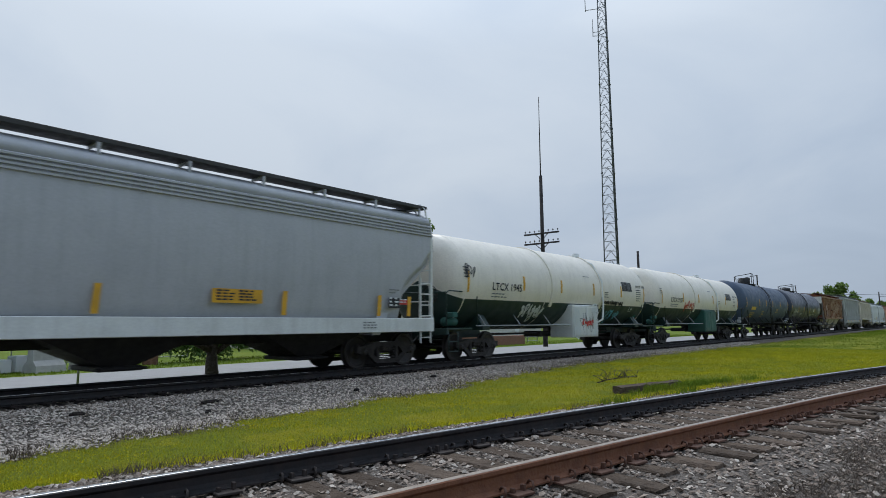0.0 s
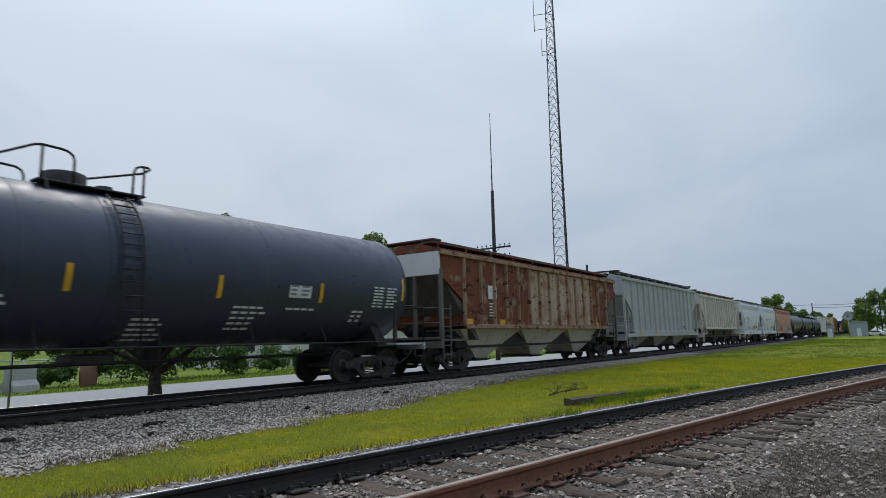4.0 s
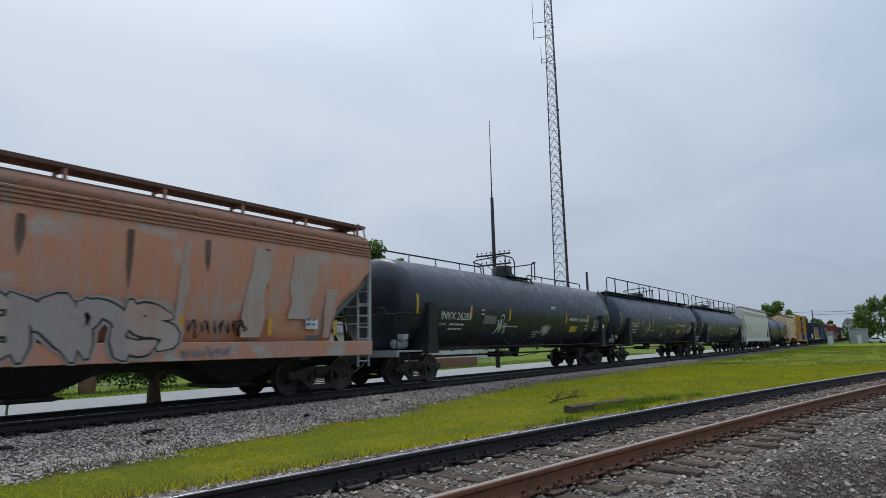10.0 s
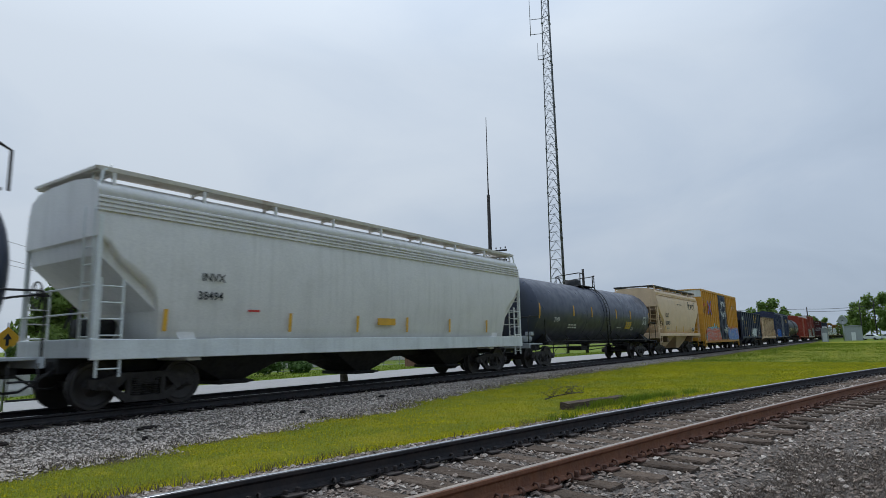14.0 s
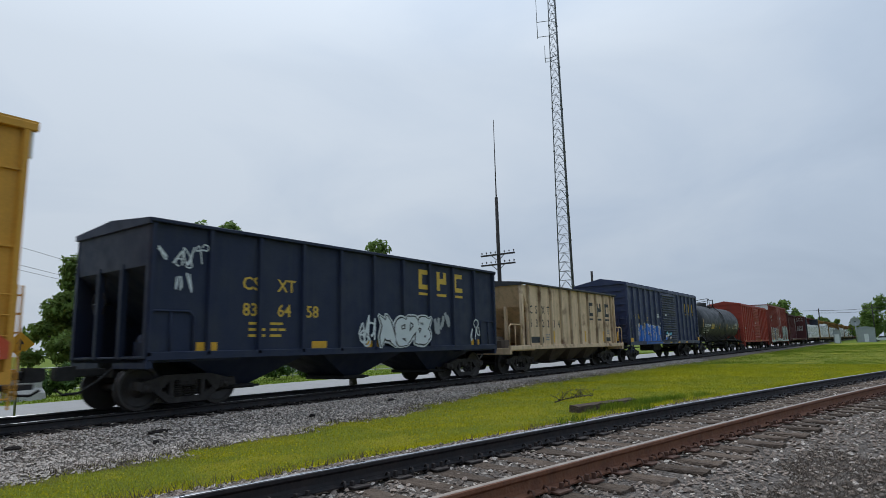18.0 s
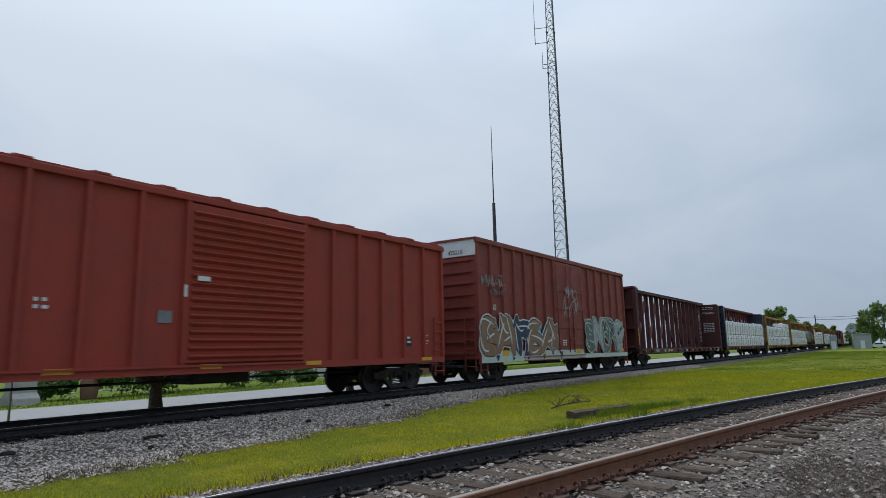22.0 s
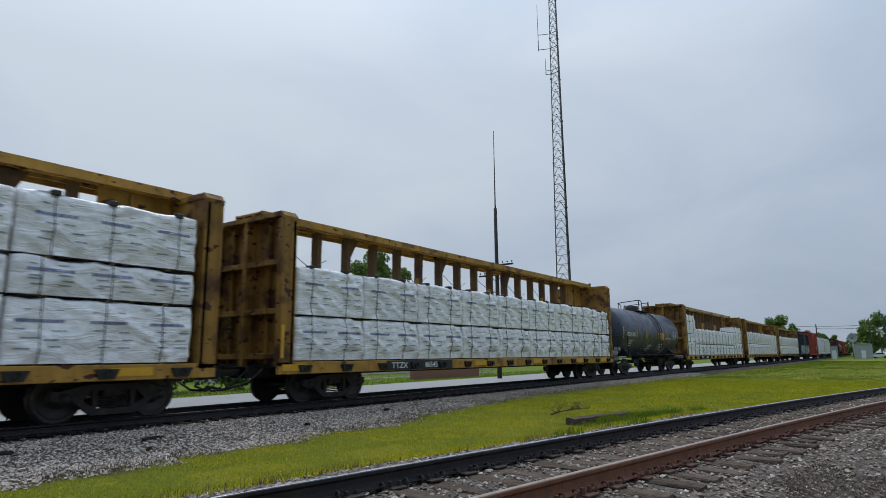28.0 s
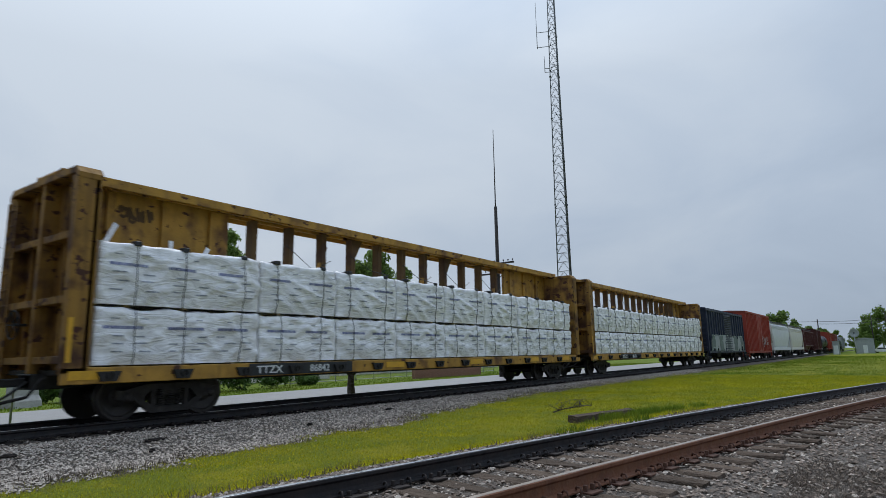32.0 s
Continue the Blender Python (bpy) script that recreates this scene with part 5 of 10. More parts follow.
def road_sign():
    s = thing("road_sign", "yellow diamond warning sign with a black arrow on a post", "road sign", at=(6.05, 17.0, -0.5), turn=-20)
    g = Geo()
    g.tube([(0, 0, 0), (0, 0, 2.35)], 0.03, 6)
    part("post", g, M_GALV, s)
    g = Geo()
    c, k = 1.95, 0.3
    g.prism([(0, c - k), (k, c), (0, c + k), (-k, c)], -0.045, -0.035, "y")
    face = part("sign_face", g, M_SIGN, s)
    g = Geo()
    g.prism([(-0.03, c - 0.15), (0.03, c - 0.15), (0.03, c), (0.09, c), (0, c + 0.14), (-0.09, c), (-0.03, c)], -0.052, -0.047, "y")
    part("arrow", g, M_INKK, face)
    return s


road_sign()
for x, y, w in ((8.3, 26.6, 1.3), (9.9, 26.9, 1.2)):
    g = Geo()
    g.prism([(-0.35, 0), (0.35, 0), (0.3, 0.25), (0.14, 0.45), (0.12, 0.95), (-0.12, 0.95), (-0.14, 0.45), (-0.3, 0.25)], -w / 2, w / 2, "x")
    thing("concrete_barrier", "pale concrete road barrier beside the street", "barrier", "barriers by the street", geo=g, mat=M_CONC, at=(x, y, -0.5), turn=25)
g = Geo()
g.lathe([(0, 0.3), (0.08, 0.33), (0.55, 0.36), (0.9, 0.34), (0.95, 0.28), (0.95, 0.01)], 14, (0, 0), "z")
thing("planter", "squat brown planter beside the street", "planter", geo=g, mat=M_BRICK, at=(12.7, 27.6, -0.5))


def tarp_stack():
    t = thing("market_stall", "blue sheeted stall with white boxes under it", "stall", at=(6.6, 27.6, -0.5), turn=15)
    g = Geo()
    g.prism([(-1.7, 1.35), (1.7, 1.35), (1.7, 1.5), (0, 2.0), (-1.7, 1.5)], -1.2, 1.2, "y")
    part("canopy", g, M_BLUE, t, "bright blue sheet")
    for sx in (-1.6, 1.6):
        for sy in (-1.1, 1.1):
            g = Geo()
            g.tube([(sx, sy, 0), (sx, sy, 1.4)], 0.025, 5)
            part("leg", g, M_GALV, t)
    for i in range(4):
        g = Geo()
        g.box(-1.4 + 0.7 * i, -0.85 + 0.7 * i, -0.8, -0.2, 0, 0.5 + 0.12 * (i % 2), 0.03)
        part("box", g, M_WHITEMETAL, t)
    return t


tarp_stack()


# ---- railway cars: shared pieces ----
MOVERS = []          # (thing, its x at 17 s, y, z, turn)
WHEELSETS = ([], [])
SIDE = 1.6           # half the width of a car


def car(name, u, label, category="railway car", group="cars of the train"):
    ob = thing(name, label, category, group)
    MOVERS.append((ob, u, AXIS, 0.0, 0.0))
    return ob


def wheelset_geo():
    g = Geo()
    for s in (-1, 1):
        g.lathe([(0.655 * s, 0.02), (0.655 * s, 0.485), (0.69 * s, 0.485), (0.70 * s, 0.458), (0.80 * s, 0.452), (0.80 * s, 0.39), (0.775 * s, 0.36), (0.745 * s, 0.2),
                 (0.79 * s, 0.13), (0.81 * s, 0.11), (0.81 * s, 0.02)], 28, (0, 0), "y", smooth=False)
        g.lathe([(0.80 * s, 0.075), (1.12 * s, 0.075), (1.12 * s, 0.01)], 12, (0, 0), "y")
    g.lathe([(-0.8, 0.085), (0.8, 0.085)], 12, (0, 0), "y")
    for s in (-1, 1):
        for k in range(3):
            a = 2.094 * k
            g.box(0.05 * math.cos(a) - 0.012, 0.05 * math.cos(a) + 0.012, 1.12 * s - 0.012, 1.12 * s + 0.012, 0.05 * math.sin(a) - 0.012, 0.05 * math.sin(a) + 0.012)
        # a hand brake mark: three lifting holes' bosses on the plate
        for k in range(2):
            a = 3.14 * k + 0.4
            g.box(0.27 * math.cos(a) - 0.03, 0.27 * math.cos(a) + 0.03, 0.75 * s - 0.014, 0.765 * s + 0.014, 0.27 * math.sin(a) - 0.03, 0.27 * math.sin(a) + 0.03)
    return g


def side_frame_geo(s):
    g = Geo()
    y0, y1 = (0.93, 1.07) if s > 0 else (-1.07, -0.93)
    top = [(-0.52, 0.70), (0.52, 0.70), (1.0, 0.58), (1.14, 0.60), (1.14, 0.44), (1.02, 0.40), (0.98, 0.46), (0.78, 0.47), (0.74, 0.36), (0.66, 0.33), (0.6, 0.4), (0.42, 0.58),
           (-0.42, 0.58), (-0.6, 0.4), (-0.66, 0.33), (-0.74, 0.36), (-0.78, 0.47), (-0.98, 0.46), (-1.02, 0.40), (-1.14, 0.44), (-1.14, 0.60), (-1.0, 0.58)]
    g.prism(top, y0, y1, "y")
    low = [(-0.74, 0.37), (-0.62, 0.42), (-0.34, 0.24), (0.34, 0.24), (0.62, 0.42), (0.74, 0.37), (0.42, 0.12), (-0.42, 0.12)]
    g.prism(low, y0 + 0.012, y1 - 0.012, "y")
    for sx in (-1, 1):
        g.box(sx * 0.36 - 0.05, sx * 0.36 + 0.05, y0 + 0.01, y1 - 0.01, 0.2, 0.62, 0.012)
        g.box(sx * 0.89 - 0.13, sx * 0.89 + 0.13, y0 - 0.01, y1 + 0.03 if s > 0 else y1 + 0.01, 0.36, 0.56, 0.03)
    return g


def spring_geo(s):
    g = Geo()
    for x in (-0.2, 0.0, 0.2):
        for k in range(7):
            z = 0.26 + 0.045 * k
            g.lathe([(z, 0.07), (z + 0.012, 0.088), (z + 0.025, 0.07)], 10, (x, 1.0 * s), "z")
    return g


def make_truck():
    g = Geo()
    g.box(-0.22, 0.22, -1.05, 1.05, 0.45, 0.66, 0.03)
    g.lathe([(0.66, 0.2), (0.78, 0.2)], 16, (0, 0), "z")
    g.box(-0.62, -0.52, -0.75, 0.75, 0.38, 0.5, 0.02)
    g.box(0.52, 0.62, -0.75, 0.75, 0.38, 0.5, 0.02)
    t = new("truck", mesh_of("truck", g, M_TRUCK))
    for s in (-1, 1):
        f = side_frame_geo(s)
        part("side_frame", f, M_TRUCK, t, "dusty cast-steel side frame")
        tagged(part("spring_group", spring_geo(s), M_TRUCK, t), kind="stuff")
    w = mesh_of("wheelset", wheelset_geo(), M_WHEEL)
    for x in (-0.91, 0.91):
        part("wheelset", w, None, t, at=(x, 0, 0.457))
    return t


TRUCK = []


def trucks(owner, *xs):
    for x in xs:
        if not TRUCK:
            t = make_truck()
            t.location = (x, 0, 0)
            TRUCK.append(t)
        else:
            t = copy_thing(TRUCK[0], pose(x, 0, 0))
        t.parent = owner
        for c in t.children:
            if c.name.startswith("wheelset"):
                WHEELSETS[0 if c.location.x < 0 else 1].append(c)


COUPLER = []


def couplers(owner, x0, x1):
    if not COUPLER:
        g = Geo()
        g.box(-0.62, 0.0, -0.07, 0.07, 0.72, 0.88, 0.02)
        g.prism([(-0.62, 0.66), (-0.92, 0.66), (-0.98, 0.72), (-0.98, 0.92), (-0.62, 0.94)], -0.14, 0.11, "y")
        g.tube([(-0.1, -0.42, 0.82), (-0.35, -0.42, 0.62), (-0.62, -0.32, 0.42), (-0.86, -0.22, 0.40), (-0.98, -0.12, 0.5)], 0.028, 6)
        COUPLER.append(mesh_of("coupler", g, M_DARK))
    for x, turn in ((x0, 0), (x1, math.pi)):
        c = part("coupler", COUPLER[0], None, owner, at=(x, 0, 0))
        c.rotation_euler.z = turn


RIBS = {}           # x of the side posts of a car, by its name


def ladder(owner, x0, x1, y, z0, z1, mat, rungs=6, name="ladder", r=0.016):
    g = Geo()
    for x in (x0, x1):
        g.bar((x, y, z0), (x, y, z1), 0.03, 0.05, (0, 1, 0))
    for i in range(rungs):
        z = z0 + (z1 - z0) * (i + 0.5) / rungs
        g.tube([(x0, y - 0.01, z), (x1, y - 0.01, z)], r, 5)
    return part(name, g, mat, owner)


def end_ladder(owner, x, y0, y1, z0, z1, mat, rungs=6):
    g = Geo()
    for y in (y0, y1):
        g.bar((x, y, z0), (x, y, z1), 0.05, 0.03, (1, 0, 0))
    for i in range(rungs):
        z = z0 + (z1 - z0) * (i + 0.5) / rungs
        g.tube([(x, y0, z), (x, y1, z)], 0.016, 5)
    return part("ladder", g, mat, owner)


def brake_wheel(owner, x, y, z):
    g = Geo()
    g.tube([(x, y + 0.28 * math.cos(a), z + 0.28 * math.sin(a)) for a in [i * 0.3927 for i in range(17)]], 0.018, 5)
    for k in range(5):
        a = k * 1.2566
        g.tube([(x, y, z), (x, y + 0.27 * math.cos(a), z + 0.27 * math.sin(a))], 0.014, 4)
    g.tube([(x, y, z), (x + 0.25, y, z)], 0.03, 6)
    return part("brake_wheel", g, M_DARK, owner)


def stripes(owner, xs, z0, z1, y, wrap=None, w=0.1, lean=0.0):
    for x in xs:
        plate(owner, "reflective_stripe", M_STRIPE, x, x + w, z0, z1, y, wrap, "yellow reflective tape", lean)


def tag_scrawl(owner, mat, x, z, w, h, y, seed, wrap=None, thick=0.035):
    """A quick scrawl: looping strokes that spell nothing."""
    r = random.Random(seed)
    g = Geo()
    n = max(3, int(w / (h * 0.55)))
    for i in range(n):
        cx, cz = x + w * (i + 0.5) / n, z + h * 0.5
        pts = []
        up = r.random() < 0.5
        for k in range(r.choice((4, 5, 6))):
            up = not up if r.random() < 0.8 else up
            pts.append((cx + w / n * r.uniform(-0.55, 0.6), cz + h * (r.uniform(0.15, 0.55) if up else r.uniform(-0.55, -0.1))))
        if r.random() < 0.45:
            a0, q = r.uniform(0, 6.28), r.uniform(0.16, 0.26)
            pts += [(pts[-1][0] + h * q * (math.cos(a0 + 0.9 * k) - math.cos(a0)), pts[-1][1] + h * q * (math.sin(a0 + 0.9 * k) - math.sin(a0))) for k in range(1, 7)]
        knots = [pts[0]] + pts + [pts[-1]]
        curve = []
        for p0, p1, p2, p3 in zip(knots, knots[1:], knots[2:], knots[3:]):
            for k in range(5):
                t = k / 5
                curve.append(tuple(0.5 * (2 * b_ + (c_ - a_) * t + (2 * a_ - 5 * b_ + 4 * c_ - d_) * t * t + (3 * b_ - a_ - 3 * c_ + d_) * t ** 3) for a_, b_, c_, d_ in zip(p0, p1, p2, p3)))
        curve.append(pts[-1])
        for (xa, za), (xb, zb) in zip(curve, curve[1:]):
            dx, dz = xb - xa, zb - za
            l = math.hypot(dx, dz) or 1
            xa, za, xb, zb = xa - dx / l * thick * 0.2, za - dz / l * thick * 0.2, xb + dx / l * thick * 0.2, zb + dz / l * thick * 0.2
            ox, oz = -dz / l * thick / 2, dx / l * thick / 2
            q = [(xa + ox, za + oz), (xb + ox, zb + oz), (xb - ox, zb - oz), (xa - ox, za - oz)]
            g.add([(p, wrap_y(wrap, zz, 0.014) if wrap else y, zz) for p, zz in q], [(0, 1, 2, 3)])
    return tagged(part("graffiti_scrawl", g, mat, owner), kind="stuff")


LETTER_STROKES = (
    (((0.1, 0.0), (0.0, 0.5), (0.15, 1.0)), ((0.15, 0.95), (1.0, 0.9), (0.75, 0.5)), ((0.75, 0.5), (1.05, 0.2), (0.85, 0.0))),
    (((0.9, 0.95), (-0.2, 1.05), (0.2, 0.5)), ((0.2, 0.5), (1.3, 0.45), (0.7, 0.02)), ((0.7, 0.05), (0.3, 0.0), (0.0, 0.12))),
    (((0.0, 0.05), (0.2, 0.6), (0.45, 1.0)), ((0.45, 1.0), (0.75, 0.5), (0.95, 0.0)), ((0.15, 0.4), (0.5, 0.3), (0.85, 0.45))),
    (((0.15, 0.0), (0.05, 0.5), (0.1, 0.95)), ((0.1, 0.9), (0.6, 0.4), (0.9, 0.05)), ((0.9, 0.0), (0.85, 0.6), (1.0, 1.0))),
    (((0.85, 0.9), (-0.15, 1.1), (0.05, 0.45)), ((0.05, 0.5), (0.0, -0.1), (0.95, 0.1)), ((0.4, 0.5), (0.6, 0.55), (0.9, 0.45))))


def fat_stroke(geo, a, c, b, half, y, low, high):
    """A curved sprayed band from a to b, swelling in the middle and pointed at the ends."""
    side = ([], [])
    for i in range(9):
        t = i / 8
        px, pz = [(1 - t) ** 2 * a[k] + 2 * t * (1 - t) * c[k] + t * t * b[k] for k in (0, 1)]
        dx, dz = [2 * (1 - t) * (c[k] - a[k]) + 2 * t * (b[k] - c[k]) for k in (0, 1)]
        l = math.hypot(dx, dz) or 1.0
        h = half * (0.55 + 0.45 * min(1.0, 4 * min(t, 1 - t) + 0.25))
        ex = half * 0.8 * (-1 if i == 0 else 1 if i == 8 else 0)
        for s, row in zip((-1, 1), side):
            hh = h * (0.35 if ex else 1.0)
            zz = min(high, max(low, pz + ex * dz / l + s * dx / l * hh))
            row.append((px + ex * dx / l - s * dz / l * hh, y(zz) if callable(y) else y, zz))
    n = 9
    geo.add(side[0] + side[1], [(i, i + 1, n + i + 1, n + i) for i in range(n - 1)])


def mural(owner, x0, x1, z0, z1, y, seed, fills, rim, cloud=None, n=5, shine=None, edge=None, wrap=None, bold=1.0):
    """A sprayed piece: a cloud behind, fat interlocking letter shapes with a rim, a dark edge, fills and highlights. The shapes spell nothing."""
    r = random.Random(seed)
    if cloud:
        g = Geo()
        k = n * 10
        upper, lower = [], []
        for i in range(k + 1):
            t = i / k
            x = x0 - 0.25 + (x1 - x0 + 0.5) * t
            puff = abs(math.sin(t * n * 1.9 + seed)) * 0.22 + 0.08 * math.sin(t * 31)
            upper.append((x, y, z0 + (z1 - z0) * (0.3 + (0.95 + puff) * min(1, 6 * t * (1 - t) + 0.2) * 0.75)))
            lower.append((x, y, z0 + (z1 - z0) * (0.12 + 0.1 * abs(math.sin(t * n * 2.3)))))
        g.add(upper + lower, [(i, i + 1, k + 1 + i + 1, k + 1 + i) for i in range(k)])
        part("graffiti_cloud", g, cloud, owner)
    w = (x1 - x0) / n
    last = -1
    for i in range(n):
        pick = r.randrange(len(LETTER_STROKES))
        if pick == last:
            pick = (pick + 1) % len(LETTER_STROKES)
        last = pick
        tilt = r.uniform(-0.12, 0.18) * w
        lo, hi = z0 + r.uniform(0.06, 0.14) * (z1 - z0), z1 - r.uniform(0.0, 0.14) * (z1 - z0)
        rimg, edgeg, fillg, lit = Geo(), Geo(), Geo(), Geo()
        place = lambda q: (x0 + w * (i + 0.04 + 0.92 * q[0] + r.uniform(-0.16, 0.16)) + tilt * q[1], lo + (hi - lo) * (q[1] + r.uniform(-0.14, 0.14)))
        spur = ((r.uniform(-0.1, 1.0), r.choice((0.0, 1.0))), (r.random(), 0.5), (r.uniform(0.0, 1.2), r.uniform(0.2, 1.1)))
        for k, stroke in enumerate(LETTER_STROKES[pick] + (spur,)):
            a, c, b = [place(q) for q in stroke]
            proud = 0.002 * (i % 2) + 0.0004 * k
            plane = (lambda d: lambda z: wrap_y(wrap, z, 0.012 + proud + d)) if wrap else (lambda d: y - proud - d)
            half = w * r.uniform(0.16, 0.21)
            fat_stroke(rimg, a, c, b, half + 0.10 * bold, plane(0.003), z0 - 0.06, z1 + 0.14)
            fat_stroke(edgeg, a, c, b, half + 0.045 * bold, plane(0.008), z0 - 0.03, z1 + 0.1)
            fat_stroke(fillg, a, c, b, half, plane(0.013), z0, z1 + 0.06)
            if shine:
                o = half * 0.5
                fat_stroke(lit, (a[0] - o, a[1] + o * 0.3), (c[0] - o, c[1] + o * 0.3), ((b[0] + c[0]) / 2 - o, (b[1] + c[1]) / 2 + o * 0.3), half * 0.14, plane(0.018), z0, z1 + 0.06)
        letter = part("graffiti_letter", rimg, rim, owner, "sprayed letter shape with a pale rim")
        part("letter_edge", edgeg, edge or M_INKK, letter)
        part("letter_fill", fillg, fills[i % len(fills)], letter)
        if shine:
            part("letter_highlight", lit, shine, letter)


def block_mural(owner, x0, x1, z0, z1, y, seed, fills, rim, dark, pale, n=4, sill=None, depth=0.09, rim_w=0.07, sill_y=-1.607):
    """A sprayed piece of broad filled shapes side by side under one pale rim, carried over the side posts and the sill. The shapes spell nothing."""
    r = random.Random(seed)
    w = (x1 - x0) / n
    for i in range(n):
        fill = fills[i % len(fills)]
        a, b = x0 + w * i, x0 + w * (i + 1)
        hump, lean, base = r.uniform(0.05, 0.14), r.uniform(-0.12, 0.12), z1 - r.uniform(0.0, 0.14)
        crest = lambda x: base + hump * (1 - (2 * (x - a) / w - 1) ** 4) - hump + lean * ((x - a) / w - 0.5) + 0.05 * math.sin(5 * (x - a) / w + seed)
        xs = [a + 0.02 + (w - 0.04) * k / 12 for k in range(13)]
        g = Geo()
        g.add([(x, y, z0) for x in xs] + [(x, y, crest(x)) for x in xs], [(k, k + 1, 14 + k, 13 + k) for k in range(12)])
        letter = part("graffiti_letter", g, fill, owner, "broad sprayed letter shape with a pale rim")
        g = Geo()
        g.add([(x, y - 0.004, crest(x) - 0.01) for x in xs] + [(x, y - 0.004, crest(x) + rim_w * (0.7 + 0.5 * math.sin(9 * x) ** 2)) for x in xs], [(k, k + 1, 14 + k, 13 + k) for k in range(12)])
        drop = r.uniform(0.35, 0.8)
        g.add([(a, y - 0.004, crest(a + 0.02) + rim_w * 0.6), (a + 0.06, y - 0.004, crest(a + 0.02) + rim_w * 0.6), (a + 0.04, y - 0.004, crest(a) - drop), (a + 0.0, y - 0.004, crest(a) - drop)], [(0, 1, 2, 3)])
        part("letter_rim", g, rim, letter)
        g = Geo()
        g.add([(x, y - 0.005, crest(x) - 0.10) for x in xs] + [(x, y - 0.005, crest(x) - 0.035) for x in xs], [(k, k + 1, 14 + k, 13 + k) for k in range(1, 11)])
        g.add([(a + 0.1, y - 0.005, z0 + 0.1), (a + 0.14, y - 0.005, z0 + 0.1), (a + 0.17, y - 0.005, crest(a + 0.15) - 0.06), (a + 0.11, y - 0.005, crest(a + 0.12) - 0.06)], [(0, 1, 2, 3)])
        part("inner_line", g, pale, letter)
        g, lit = Geo(), Geo()
        for k in range(4):
            p = (a + w * r.uniform(0.1, 0.9), z0 + (z1 - z0) * r.uniform(0.1, 0.85))
            q = (p[0] + w * r.uniform(-0.4, 0.4), p[1] + (z1 - z0) * r.uniform(-0.45, 0.35))
            m = ((p[0] + q[0]) / 2 + w * r.uniform(-0.3, 0.3), (p[1] + q[1]) / 2 + 0.25 * r.uniform(-1, 1))
            fat_stroke(g, p, m, q, r.uniform(0.03, 0.1), y - 0.006 - 0.0006 * k, z0, crest((a + b) / 2) - 0.02)
            fat_stroke(lit, (p[0] - 0.09, p[1] + 0.03), (m[0] - 0.09, m[1] + 0.03), (q[0] - 0.07, q[1] + 0.02), 0.035, y - 0.009 - 0.0006 * k, z0, crest((a + b) / 2) - 0.02)
        part("letter_shadow", g, dark, letter)
        part("letter_line", lit, pale, letter)
        g = Geo()
        for k in range(2):
            px, pz = a + w * r.uniform(0.15, 0.7), z0 + (z1 - z0) * r.uniform(0.12, 0.5)
            h = (z1 - z0) * r.uniform(0.15, 0.3)
            q = [(px, pz), (px + w * r.uniform(0.1, 0.2), pz + h * r.uniform(-0.2, 0.3)), (px + w * r.uniform(0.12, 0.22), pz + h), (px + w * r.uniform(-0.06, 0.08), pz + h * r.uniform(0.6, 1.1))]
            g.add([(x, y - 0.010 - 0.001 * k, z) for x, z in q], [(0, 1, 2, 3)])
        part("letter_highlight", g, pale, letter)
        for x in sorted(set(RIBS.get(owner.name, []))):
            if a <= x < b:
                g = Geo()
                yy = PANEL + 0.035
                g.prism([(x - 0.076, yy), (x - 0.048, yy - depth - 0.014), (x + 0.048, yy - depth - 0.014), (x + 0.076, yy)], z0, crest(x) - 0.01, "z")
                part("sprayed_post", g, fill, owner)
        if sill:
            g = Geo()
            g.box(a, b - 0.003, sill_y, sill_y + 0.006, sill, z0)
            part("sprayed_sill", g, r.choice((fill, fill, dark, pale)), owner)


def sprayed_ribs(owner, x0, x1, z0, z1, y, mats, seed, depth=0.1):
    """Spray carried over the side posts inside a mural."""
    r = random.Random(seed)
    for x in sorted(set(RIBS.get(owner.name, []))):
        if x0 < x < x1:
            zs = sorted([z0, z1 - r.uniform(0.1, 0.4)] + [r.uniform(z0, z1) for k in range(2)])
            for k in range(3):
                g = Geo()
                g.prism([(x - 0.074, y + 0.004), (x - 0.048, y - depth), (x + 0.048, y - depth), (x + 0.074, y + 0.004)], zs[k], zs[k + 1], "z")
                part("sprayed_post", g, r.choice(mats), owner)


def emblem(owner, mat, x, z, h, y, bars=True, count=3, pitch=None):
    """A three-block emblem: plain blocks, each over a short bar."""
    pitch = pitch or h * 1.5
    for i in range(count):
        g = Geo()
        c = x + pitch * i
        w = h * 0.42
        g.box(c - w, c - w * 0.35, y - 0.006, y, z, z + h, 0.001)
        if i % 2 == 0:
            g.box(c - w * 0.35, c + w, y - 0.006, y, z + h * 0.76, z + h, 0.001)
            g.box(c - w * 0.35, c + w, y - 0.006, y, z, z + h * 0.24, 0.001)
        else:
            g.box(c - w * 0.35, c + w, y - 0.006, y, z + h * 0.36, z + h * 0.64, 0.001)
            g.box(c + w * 0.4, c + w, y - 0.006, y, z + h * 0.64, z + h, 0.001)
        part("emblem_block", g, mat, owner)
        if bars:
            g = Geo()
            g.box(c - w, c + w, y - 0.006, y, z - h * 0.3, z - h * 0.17, 0.001)
            part("emblem_bar", g, mat, owner)


